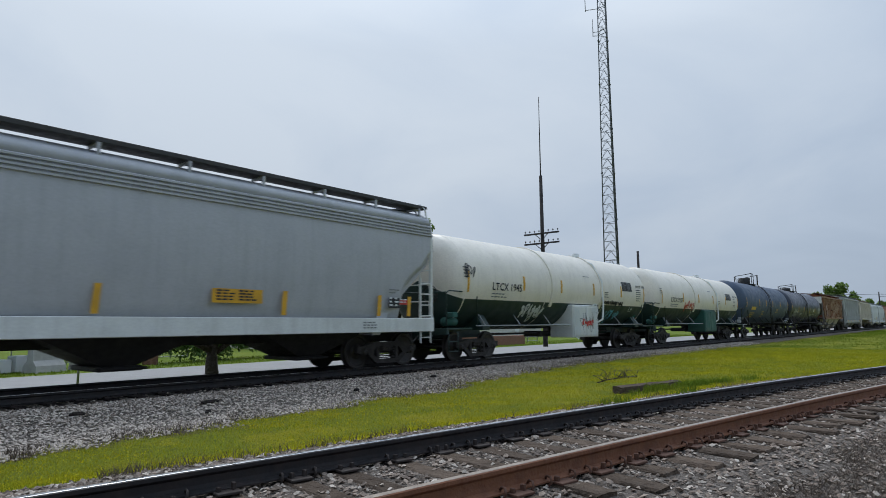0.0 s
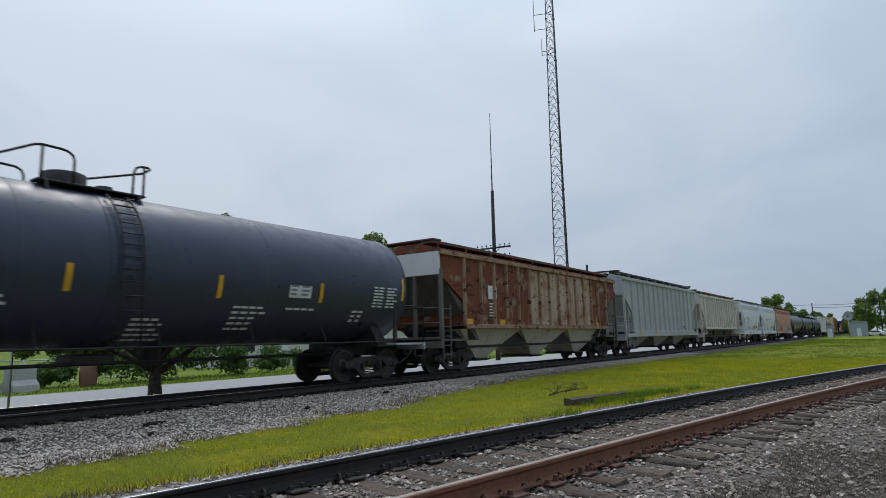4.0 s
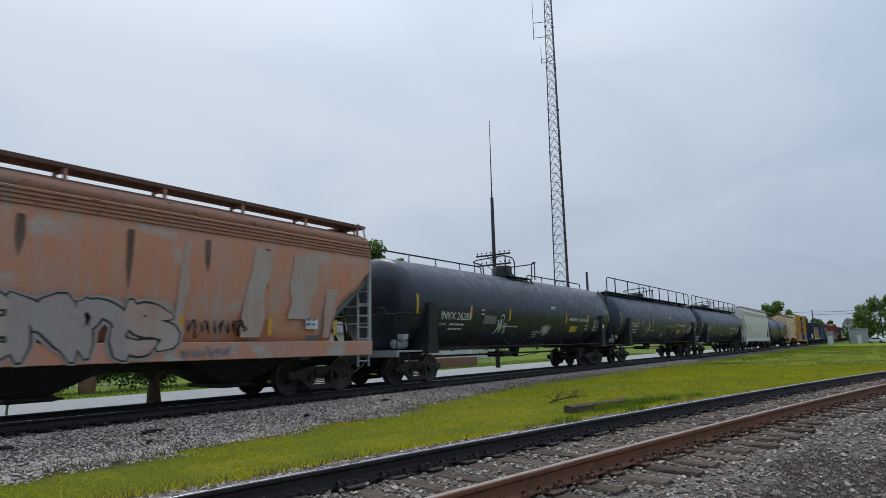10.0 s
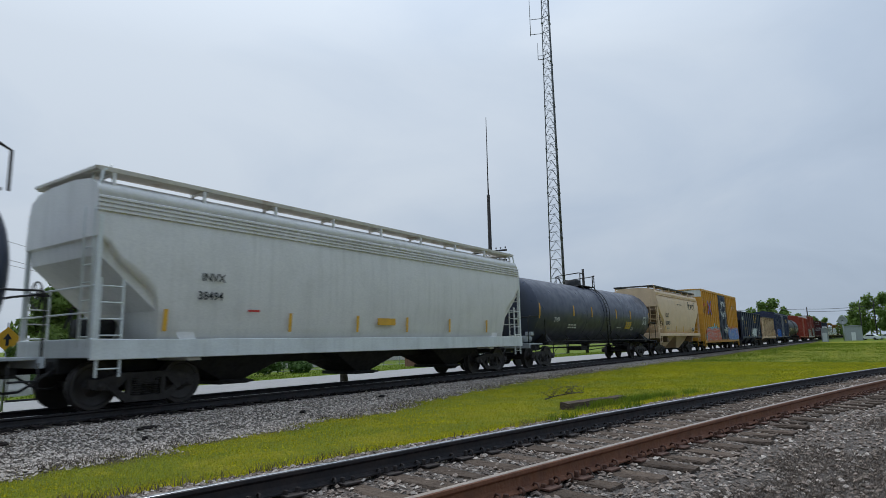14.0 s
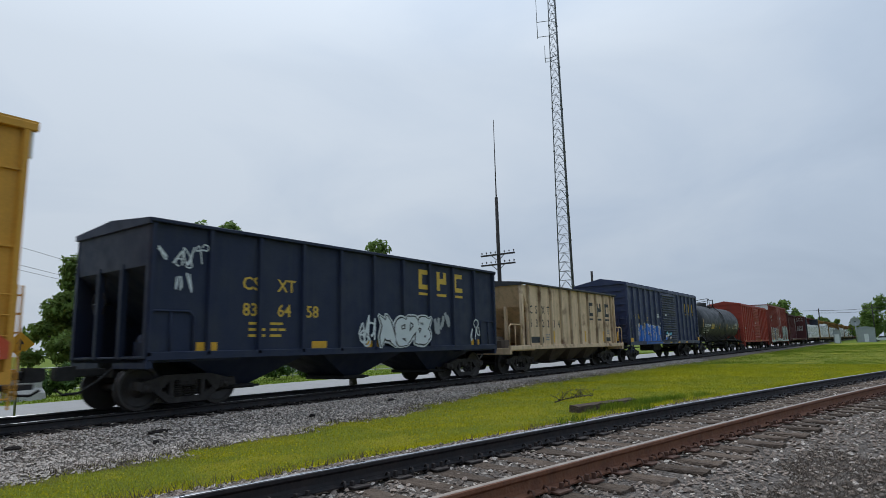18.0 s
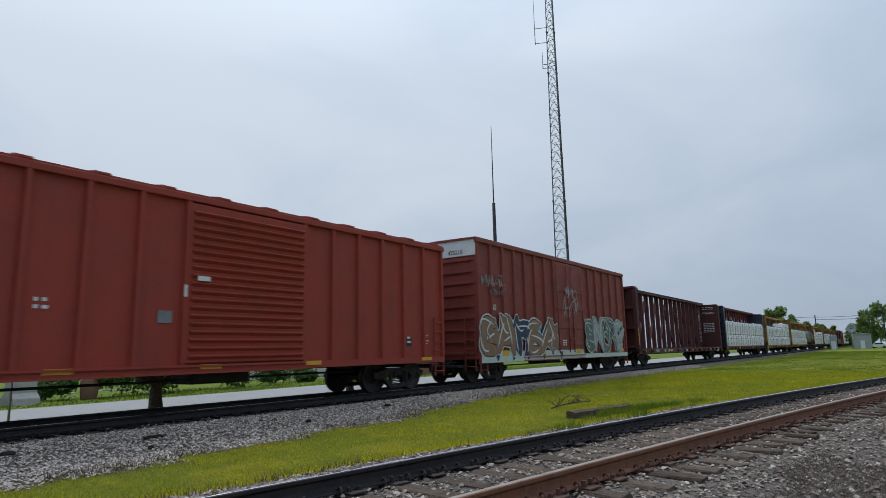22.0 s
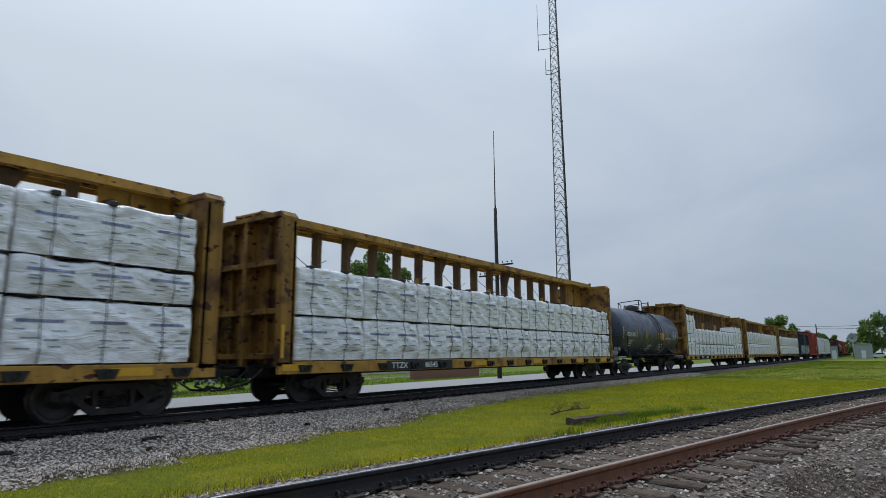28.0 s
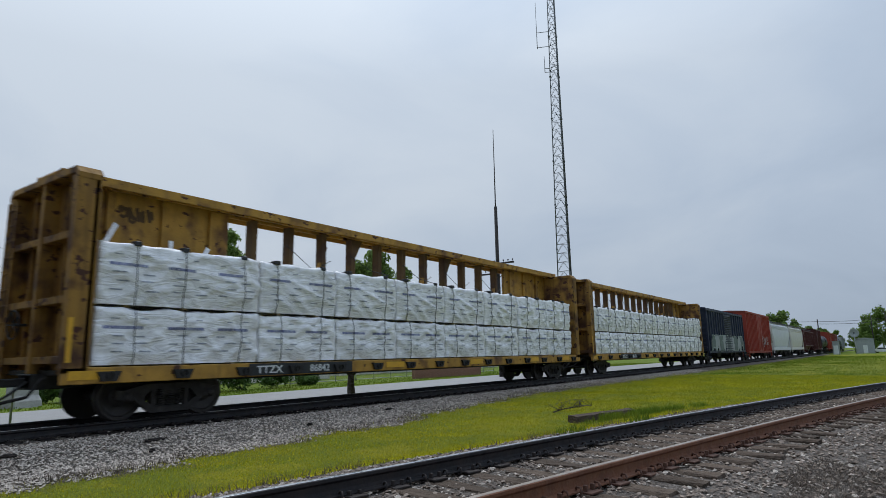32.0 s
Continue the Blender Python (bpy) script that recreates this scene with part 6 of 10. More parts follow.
# ---- tank cars ----
def tank_car(u0, u1, label, mat, r=1.6, zc=2.68, bogies=(2.0, 14.0), low=None, split=None, rail="cage", walk_x=None, seed=1, bolster=False, bands=(), cabinet=None, cab_mat=None,
             tapes=(), tape_z=(2.55, 3.0), plaque=None, deck_mat=None, ends=(0.35, 0.35), loop=1.0, rise=1.0):
    n = u1 - u0
    c = car("tank_car", u0, label, "tank car")
    rnd = random.Random(seed)
    L, R, k = ends[0], n - ends[1], 0.55
    prof = []
    for i in range(9):
        a = math.pi / 2 * i / 8
        prof.append((L + k - k * math.cos(a), max(0.01, r * math.sin(a))))
    stops = [L + k + (R - L - 2 * k) * i / 8 for i in range(1, 8)]
    prof += [(s, r) for s in stops] + [(L + R - t, q) for t, q in reversed(prof)]
    if low:
        a = math.degrees(math.acos((split - zc) / r))
        g = Geo()
        g.lathe(prof, 36, (0, zc), "x", -a, a)
        part("upper_shell", g, mat, c)
        g = Geo()
        g.lathe(prof, 24, (0, zc), "x", a, 360 - a)
        part("lower_shell", g, low, c, "dark green lower shell")
    else:
        g = Geo()
        g.lathe(prof, 48, (0, zc), "x")
        part("shell", g, mat, c)
    # weld seams
    for s in (L + k, R - k, L + k + (n - 0.7 - 2 * k) / 3, L + k + (n - 0.7 - 2 * k) * 2 / 3):
        g = Geo()
        g.lathe([(s - 0.02, r - 0.002), (s - 0.012, r + 0.006), (s + 0.012, r + 0.006), (s + 0.02, r - 0.002)], 48, (0, zc), "x")
        part("weld_seam", g, mat, c)
    for s in bands:
        g = Geo()
        g.lathe([(s - 0.08, r), (s - 0.07, r + 0.05), (s + 0.07, r + 0.05), (s + 0.08, r)], 48, (0, zc), "x", -118, 118, smooth=False)
        part("shell_band", g, mat, c, "raised grey-white band round the shell")
    bz = zc - r
    dark = low or (deck_mat or M_DARK)
    # stub sills, saddles, end platforms
    for e, b in ((0.0, bogies[0]), (n, bogies[1])):
        s = 1 if e == 0 else -1
        g = Geo()
        g.box(min(e, b + s * 1.1), max(e, b + s * 1.1), -0.35, 0.35, 0.72, 1.0, 0.02)
        part("stub_sill", g, dark, c)
        g = Geo()
        hi = zc - r * 0.55
        g.prism([(-1.42, 0.98), (1.42, 0.98), (1.42, 1.1), (1.0, hi), (0.6, bz + 0.1), (-0.6, bz + 0.1), (-1.0, hi), (-1.42, 1.1)], b - 0.2, b + 0.2, "x")
        part("saddle", g, dark, c)
        if bolster:
            for sy in (-1, 1):
                g = Geo()
                g.prism([(b - 0.32, 0.95), (b + 0.32, 0.95), (b + 0.24, 1.3), (b + 0.2, 2.55), (b - 0.2, 2.55), (b - 0.24, 1.3)], sy * (r + 0.10), sy * (r - 0.62), "y")
                part("bolster_pad", g, dark, c)
        g = Geo()
        x0, x1 = min(e + s * 0.0, e + s * 1.35), max(e + s * 0.0, e + s * 1.35)
        g.box(x0, x1, -1.45, 1.45, 1.0, 1.06, 0.01)
        g.box(e, e + s * 0.12, -1.5, 1.5, 0.86, 1.06, 0.01) if s > 0 else g.box(e - 0.12, e, -1.5, 1.5, 0.86, 1.06, 0.01)
        part("end_platform", g, M_GREYMETAL if rnd.random() < 0.5 and not low else dark, c)
        for sy in (-1, 1):
            g = Geo()
            y = sy * 1.5
            g.tube([(e + s * 1.55, y, 1.06), (e + s * 1.55, y, 2.1), (e + s * 1.48, y, 2.18), (e + s * 0.12, y, 2.2), (e + s * 0.05, y * 0.97, 2.12), (e + s * 0.05, y * 0.97, 1.06)], 0.022, 6)
            g.tube([(e + s * 0.05, y * 0.97, 2.15), (e + s * 0.05, 0, 2.18)], 0.022, 6)
            part("handrail", g, dark, c)
            step = Geo()
            for z in (0.35, 0.65):
                step.tube([(e + s * 0.1, y, z), (e + s * 0.55, y, z)], 0.018, 5)
            for xx in (0.1, 0.55):
                step.tube([(e + s * xx, y, 0.33), (e + s * xx, y, 0.95)], 0.016, 5)
            part("sill_step", step, dark, c)
    brake_wheel(c, 0.12, -0.75, 2.1)
    # air tank, valves on the platform
    g = Geo()
    g.lathe([(0.45, 0.01), (0.45, 0.14), (1.0, 0.14), (1.0, 0.01)], 12, (-1.0, 1.25), "x")
    g.box(0.5, 0.75, -1.35, -1.05, 1.38, 1.55, 0.02)
    part("brake_cylinder", g, M_GREENBOX if low else M_GREYMETAL, c)
    # side pipe rail along the tank and hanging gear
    for sy in (-1, 1):
        g = Geo()
        g.tube([(1.5, sy * 1.5, 1.12), (n - 1.5, sy * 1.5, 1.12)], 0.022, 6)
        for i in range(7):
            x = 2 + (n - 4) * i / 6
            g.tube([(x, sy * 1.5, 1.12), (x + 0.05, sy * (r * 0.72), zc - r * 0.66)], 0.02, 5)
        part("side_rail", g, M_GREYMETAL if low else dark, c)
    g = Geo()
    m = n / 2
    g.box(m - 1.2, m - 0.4, -0.5, 0.3, bz - 0.32, bz - 0.1, 0.03)
    g.tube([(bogies[0] + 1, -0.35, 0.82), (bogies[1] - 1, -0.35, 0.82)], 0.03, 6)
    g.tube([(bogies[0] + 1, 0.3, 0.78), (bogies[1] - 1, 0.3, 0.78)], 0.025, 6)
    g.lathe([(bz - 0.34, 0.18), (bz + 0.1, 0.26)], 12, (m + 0.6, 0), "z")
    g.tube([(m + 0.6, 0, bz - 0.36), (m + 0.6, -1.2, bz - 0.2)], 0.02, 5)
    part("underframe_rigging", g, M_DARK, c)
    top = zc + r
    mid = walk_x if walk_x is not None else n / 2
    if rail in ("cage", "long", "low"):
        g = Geo()
        g.lathe([(top - 0.05, 0.42), (top + 0.3 * rise * rise, 0.42), (top + 0.3 * rise * rise + 0.03, 0.36), (top + 0.3 * rise * rise + 0.06, 0.01)], 16, (mid - 0.1, 0), "z")
        g.lathe([(top - 0.05, 0.18), (top + 0.22, 0.18), (top + 0.24, 0.01)], 12, (mid + 0.75, 0.1), "z")
        part("dome", g, dark, c)
        g = Geo()
        for sy in (-1, 1):
            g.box(mid - 0.85, mid + 1.25, min(sy * 0.4, sy * 0.74), max(sy * 0.4, sy * 0.74), top - 0.05, top - 0.01, 0.008)
        for x in (mid - 0.7, mid + 1.1):
            g.bar((x, -0.72, top - 0.04), (x, -0.86, top - 0.3), 0.04, 0.06)
        part("top_platform", g, dark, c)
        # a rounded loop of pipe at each end of the platform, its far leg lower than the near one
        y = -0.7
        g = Geo()
        g.tube([(mid - 0.2 * loop, y, top - 0.04), (mid - 0.2 * loop, y, top + 0.44 * rise), (mid - 0.23 * loop, y, top + 0.54 * rise), (mid - 0.31 * loop, y, top + 0.6 * rise), (mid - 0.42 * loop, y, top + 0.63 * rise),
                (mid - 0.8 * loop, y, top + 0.64 * rise), (mid - 0.9 * loop, y * 0.9, top + 0.63 * rise), (mid - 1.32 * loop, 0.28, top + 0.5 * rise), (mid - 1.32 * loop, 0.4, top + 0.47 * rise), (mid - 1.24 * loop, 0.5, top + 0.45 * rise),
                (mid - 0.78 * loop, 0.52, top + 0.43 * rise), (mid - 0.68 * loop, 0.52, top + 0.38 * rise), (mid - 0.63 * loop, 0.52, top + 0.28 * rise), (mid - 0.62 * loop, 0.52, top - 0.08)], 0.026, 7)
        g.tube([(mid - 0.78 * loop, y, top - 0.06), (mid - 0.78 * loop, y, top + 0.63 * rise)], 0.026, 7)
        g.tube([(mid - 1.18 * loop, 0.5, top - 0.08), (mid - 1.18 * loop, 0.5, top + 0.45 * rise)], 0.024, 7)
        part("platform_rail", g, dark, c)
        g = Geo()
        g.tube([(mid - 0.1 * loop, 0.52, top - 0.08), (mid - 0.09 * loop, 0.52, top + 0.24 * rise), (mid - 0.04 * loop, 0.52, top + 0.34 * rise), (mid + 0.06 * loop, 0.52, top + 0.4 * rise), (mid + 0.4 * loop, 0.5, top + 0.4 * rise),
                (mid + 1.34 * loop, -0.3, top + 0.58 * rise), (mid + 1.38 * loop, -0.45, top + 0.6 * rise), (mid + 1.36 * loop, -0.62, top + 0.62 * rise), (mid + 1.28 * loop, y, top + 0.63 * rise), (mid + 1.12 * loop, y, top + 0.62 * rise),
                (mid + 1.02 * loop, y, top + 0.57 * rise), (mid + 0.98 * loop, y, top + 0.46 * rise), (mid + 0.97 * loop, y, top - 0.04)], 0.026, 7)
        g.tube([(mid + 1.2 * loop, y, top - 0.04), (mid + 1.2 * loop, y, top + 0.62 * rise)], 0.026, 7)
        g.tube([(mid + 0.1 * loop, 0.52, top - 0.08), (mid + 0.1 * loop, 0.52, top + 0.4 * rise)], 0.024, 7)
        part("platform_rail", g, dark, c)
    if rail == "cage":
        lx = mid + 0.35
        for sy in (-1, 1):
            g = Geo()
            for x in (lx, lx + 0.42):
                g.tube([(x, sy * math.sin(a) * (r + 0.09), zc + math.cos(a) * (r + 0.09)) for a in [0.55 + 0.17 * i for i in range(8)]] + [(x, sy * (r + 0.09), 1.0)], 0.022, 5)
            for i in range(11):
                a = 0.65 + 0.14 * i
                p = (math.sin(a) * (r + 0.09), zc + math.cos(a) * (r + 0.09)) if a < 1.75 else (r + 0.09, zc - 0.3 - 0.28 * (a - 1.75) / 0.14)
                g.tube([(lx, sy * p[0], p[1]), (lx + 0.42, sy * p[0], p[1])], 0.016, 5)
            part("ladder", g, dark, c)
        g = Geo()
        g.lathe([(lx - 0.18, r), (lx - 0.18, r + 0.012), (lx + 0.6, r + 0.012), (lx + 0.6, r)], 48, (0, zc), "x", smooth=False)
        part("ladder_band", g, mat, c)
    if rail == "low":
        for a, b in ((0.9, mid - 1.4 * loop), (mid + 1.6 * loop, n - 0.9)):
            g = Geo()
            g.tube([(a, 0, top), (a, 0, top + 0.22), (a + 0.1, 0, top + 0.3), (b - 0.1, 0, top + 0.3), (b, 0, top + 0.22), (b, 0, top)], 0.028, 6)
            for i in range(1, 4):
                g.tube([(a + (b - a) * i / 4, 0, top - 0.02), (a + (b - a) * i / 4, 0, top + 0.3)], 0.022, 5)
            part("low_handrail", g, dark, c)
    if rail == "long":
        y = -0.7
        g = Geo()
        g.box(0.7, n - 0.7, -1.0, -0.55, top - 0.1, top - 0.05, 0.008)
        part("top_walkway", g, dark, c)
        g = Geo()
        g.tube([(0.55, y - 0.3, top - 0.1), (0.55, y - 0.3, top + 0.62), (0.7, y - 0.3, top + 0.74), (n - 0.8, y - 0.3, top + 0.74), (n - 0.6, y - 0.3, top + 0.64), (n - 0.6, y - 0.3, top - 0.1)], 0.03, 6)
        part("long_handrail", g, dark, c)
        for i in range(8):
            x = 1.9 + (n - 3.8) * i / 7
            g = Geo()
            g.bar((x, y - 0.3, top - 0.22), (x, y - 0.3, top + 0.74), 0.05, 0.05)
            g.bar((x, y - 0.32, top - 0.12), (x, -1.15, top - 0.42), 0.04, 0.04)
            part("rail_post", g, dark, c)
        end_ladder(c, 0.45, -0.95, -0.5, 1.2, top, dark, 9)
    if cabinet:
        a, b = cabinet
        g = Geo()
        g.box(a, b, -r - 0.05, -0.6, 0.62, split - 0.05, 0.03)
        box = part("valve_cabinet", g, cab_mat, c, "painted steel cabinet with double doors")
        for x0, x1 in ((a + 0.06, (a + b) / 2 - 0.02), ((a + b) / 2 + 0.02, b - 0.06)):
            g = Geo()
            g.box(x0, x1, -r - 0.075, -r - 0.05, 0.7, split - 0.13, 0.01)
            part("cabinet_door", g, cab_mat, box)
    stripes(c, tapes, tape_z[0], tape_z[1], 0, (r, zc), 0.11)
    if tapes:
        for x in (L + 0.6, R - 0.7):
            g = Geo()
            g.lathe([(x, r + 0.008), (x + 0.1, r + 0.008)], 8, (0, zc), "x", -104, -80)
            part("reflective_stripe", g, M_STRIPE, c, "yellow reflective tape")
    trucks(c, *bogies)
    couplers(c, 0, n)
    return c


def hazard(owner, x, z, s, mat, wrap=None, y=-1.6):
    g = Geo()
    yy = (lambda q: wrap_y(wrap, q, 0.03)) if wrap else (lambda q: y)
    g.add([(x, yy(z - s), z - s), (x + s, yy(z), z), (x, yy(z + s), z + s), (x - s, yy(z), z)], [(0, 1, 2, 3)])
    return part("placard", g, mat, owner, "diamond-shaped hazard placard")


def data_block(owner, mat, x, z, w, h, seed, wrap=None, y=-1.6, rows=6, frame_mat=None):
    if frame_mat:
        plate(owner, "data_panel", frame_mat, x, x + w, z, z + h, y, wrap)
        y -= 0.006
    lines(owner, mat, x + w * 0.04, z + h * 0.86, y, w * 0.95, rows, h / rows, h / rows * 0.5, random.Random(seed), (wrap[0] + 0.008, wrap[1]) if wrap else None, 2)


# ---- covered hoppers ----
def hopper_bays(owner, spans, z_top, z_low, mat, width=1.3):
    for a, b in spans:
        g = Geo()
        m = (a + b) / 2
        g.frustum((m - 0.32, m + 0.32, -width * 0.55, width * 0.55), (a, b, -width, width), z_low, z_top)
        bay = part("hopper_bay", g, mat, owner)
        g = Geo()
        g.box(m - 0.42, m + 0.42, -width * 0.62, width * 0.62, z_low - 0.1, z_low, 0.015)
        g.tube([(m - 0.5, -width * 0.66, z_low - 0.05), (m + 0.5, -width * 0.66, z_low - 0.05)], 0.03, 6)
        part("outlet_gate", g, M_DARK, bay)


def roofwalk(owner, x0, x1, z, y, mat, posts=8, lift=0.28, wide=0.6, bracket_mat=None):
    """Grated running board held above the roof on brackets."""
    g = Geo()
    g.box(x0, x1, y - wide / 2, y + wide / 2, z + lift - 0.05, z + lift + 0.05, 0.01)
    part("roofwalk", g, mat, owner, "grated steel running board")
    for i in range(posts):
        x = x0 + 0.3 + (x1 - x0 - 0.6) * i / (posts - 1)
        g = Geo()
        a, b, lo, hi = y - wide / 2, y + wide / 2, z - 0.12, z + lift - 0.052
        g.prism([(a, lo), (a + 0.05, lo), (a + 0.05, hi - 0.05), (b - 0.05, hi - 0.05), (b - 0.05, lo + 0.05), (b, lo + 0.05), (b, hi), (a, hi)], x - 0.03, x + 0.03, "x")
        part("roofwalk_bracket", g, bracket_mat or mat, owner)


def end_frame(owner, x, s, mat, z_top, deck_z=1.2, inner=True):
    """The open end: posts, deck, ladders and brake gear; s: +1 at the left end, -1 at the right."""
    w = SIDE - 0.06
    for y in (-w, -0.45, 0.45, w) if inner else (-w, w):
        g = Geo()
        thick = 0.11 if inner else 0.08
        g.bar((x + s * 0.06, y, deck_z - 0.1), (x + s * 0.06, y, z_top), thick, thick)
        part("end_post", g, mat, owner)
    g = Geo()
    g.box(min(x, x + s * 1.6), max(x, x + s * 1.6), -w, w, deck_z - 0.12, deck_z - 0.04, 0.01)
    g.box(min(x, x + s * 0.14), max(x, x + s * 0.14), -w - 0.05, w + 0.05, deck_z - 0.34, deck_z + 0.02, 0.012)
    part("end_deck", g, mat, owner)
    g = Geo()
    for z in (deck_z + 0.5, deck_z + 1.0):
        g.tube([(x + s * 0.02, -w, z), (x + s * 0.02, w, z)], 0.02, 5)
    part("end_rail", g, mat, owner)
    for sy in (-1, 1):
        ladder(owner, x + s * 0.12, x + s * 0.55, sy * (w + 0.03), deck_z - 0.7, z_top - 1.2 if z_top > 3 else z_top, mat, 6)
    g = Geo()
    g.lathe([(x + s * 0.5, 0.01), (x + s * 0.5, 0.2), (x + s * 1.25, 0.2), (x + s * 1.25, 0.01)], 14, (0.2, deck_z + 0.25), "x")
    g.tube([(x + s * 0.3, 0.2, deck_z + 0.25), (x + s * 0.2, -0.3, deck_z + 0.6), (x + s * 0.2, -0.3, deck_z - 0.3)], 0.025, 6)
    part("brake_cylinder", g, M_DARK, owner)
    g = Geo()
    g.box(min(x, x + s * 3), max(x, x + s * 3), -0.32, 0.32, 0.7, 1.02, 0.02)
    part("centre_sill", g, M_DARK, owner)


def ribbed_hopper(u0, u1, label, mat, rib_mat, end_mat, eave=4.18, sill=1.6, ribs=18, cut=1.45, cut_z=(2.45, 3.3), bays=3, bay_mat=None, walk_mat=None, bogies=None, seed=1, skirt=None, cap_mat=None):
    n = u1 - u0
    c = car("covered_hopper", u0, label, "hopper car")
    w = SIDE - 0.07
    g = Geo()
    poly = [(0.06, eave), (n - 0.06, eave), (n - 0.06, cut_z[1]), (n - cut, cut_z[0]), (n - cut, sill), (cut, sill), (cut, cut_z[0]), (0.06, cut_z[1])]
    g.prism(poly, -w, w, "y")
    part("body", g, mat, c)
    for s, x in ((1, 0.0), (-1, n)):
        g = Geo()
        g.prism([(x + s * 0.1, cut_z[1] - 0.05), (x + s * cut, cut_z[0] - 0.05), (x + s * (cut + 1.1), sill - 0.5), (x + s * (cut + 0.9), sill - 0.5), (x + s * 0.04, cut_z[1] + 0.1)], -w + 0.08, w - 0.08, "y")
        part("slope_sheet", g, end_mat, c)
        end_frame(c, x, s, end_mat, cut_z[1] + 0.2)
        g = Geo()
        g.box(min(x, x + s * 0.07), max(x, x + s * 0.07), -w, w, cut_z[1], eave, 0.01)
        part("end_sheet", g, cap_mat or end_mat, c)
    g = Geo()
    g.prism([(-w - 0.06, eave - 0.03), (w + 0.06, eave - 0.03), (w + 0.06, eave + 0.05), (0.75, eave + 0.28), (-0.75, eave + 0.28), (-w - 0.06, eave + 0.05)], 0.0, n, "x")
    part("roof", g, mat, c)
    for i in range(ribs):
        x = cut + 0.15 + (n - 2 * cut - 0.3) * i / (ribs - 1) if i not in (0, ribs - 1) else (cut if i == 0 else n - cut)
        RIBS.setdefault(c.name, []).append(x)
        for sy in (-1, 1):
            g = Geo()
            y = sy * w
            g.prism([(x - 0.07, y), (x - 0.035, y + sy * 0.09), (x + 0.035, y + sy * 0.09), (x + 0.07, y)], sill, eave - 0.12, "z")
            part("side_rib", g, rib_mat, c)
    for sy in (-1, 1):
        g = Geo()
        g.box(0.0, n, sy * w - 0.02 if sy > 0 else -w - 0.1, w + 0.1 if sy > 0 else -w + 0.02, eave - 0.14, eave, 0.012)
        part("top_chord", g, rib_mat, c)
        g = Geo()
        g.box(cut, n - cut, sy * w - 0.02 if sy > 0 else -w - 0.1, w + 0.1 if sy > 0 else -w + 0.02, sill - 0.1, sill + 0.06, 0.012)
        part("side_sill", g, rib_mat, c)
    if skirt:
        for sy in (-1, 1):
            g = Geo()
            g.box(0.1, n - 0.1, sy * w - 0.02 if sy > 0 else -w - 0.1, w + 0.1 if sy > 0 else -w + 0.02, skirt, sill - 0.1, 0.012)
            part("sill_plate", g, rib_mat, c)
    step = (n - 2 * cut) / bays
    hopper_bays(c, [(cut + step * i + 0.05, cut + step * (i + 1) - 0.05) for i in range(bays)], sill - 0.1, 0.42, bay_mat or mat)
    # added dark block standing in for the shadow between the bays
    g = Geo()
    g.box(cut + 0.2, n - cut - 0.2, -0.98, 0.98, 0.82, sill - 0.12, 0.02)
    part("under_sill", g, M_DARK, c)
    for sy in (-1, 1):
        roofwalk(c, 0.05, n - 0.05, eave + 0.12, sy * 1.02, walk_mat or M_WALK, 10, 0.2, 0.5, mat)
    for s, x in ((1, 0.0), (-1, n)):
        g = Geo()
        g.box(min(x, x + s * 0.5), max(x, x + s * 0.5), -1.3, 1.3, eave + 0.38, eave + 0.43)
        part("end_roofwalk", g, walk_mat or M_WALK, c)
    hatch = Geo()
    for sy in (-1, 1):
        hatch.box(0.8, n - 0.8, sy * 0.45 - 0.25, sy * 0.45 + 0.25, eave + 0.2, eave + 0.33, 0.02)
    part("roof_hatch", hatch, mat, c)
    brake_wheel(c, 0.0, 0.75, 2.6)
    trucks(c, *(bogies or (1.55, n - 1.0)))
    couplers(c, 0, n)
    return c


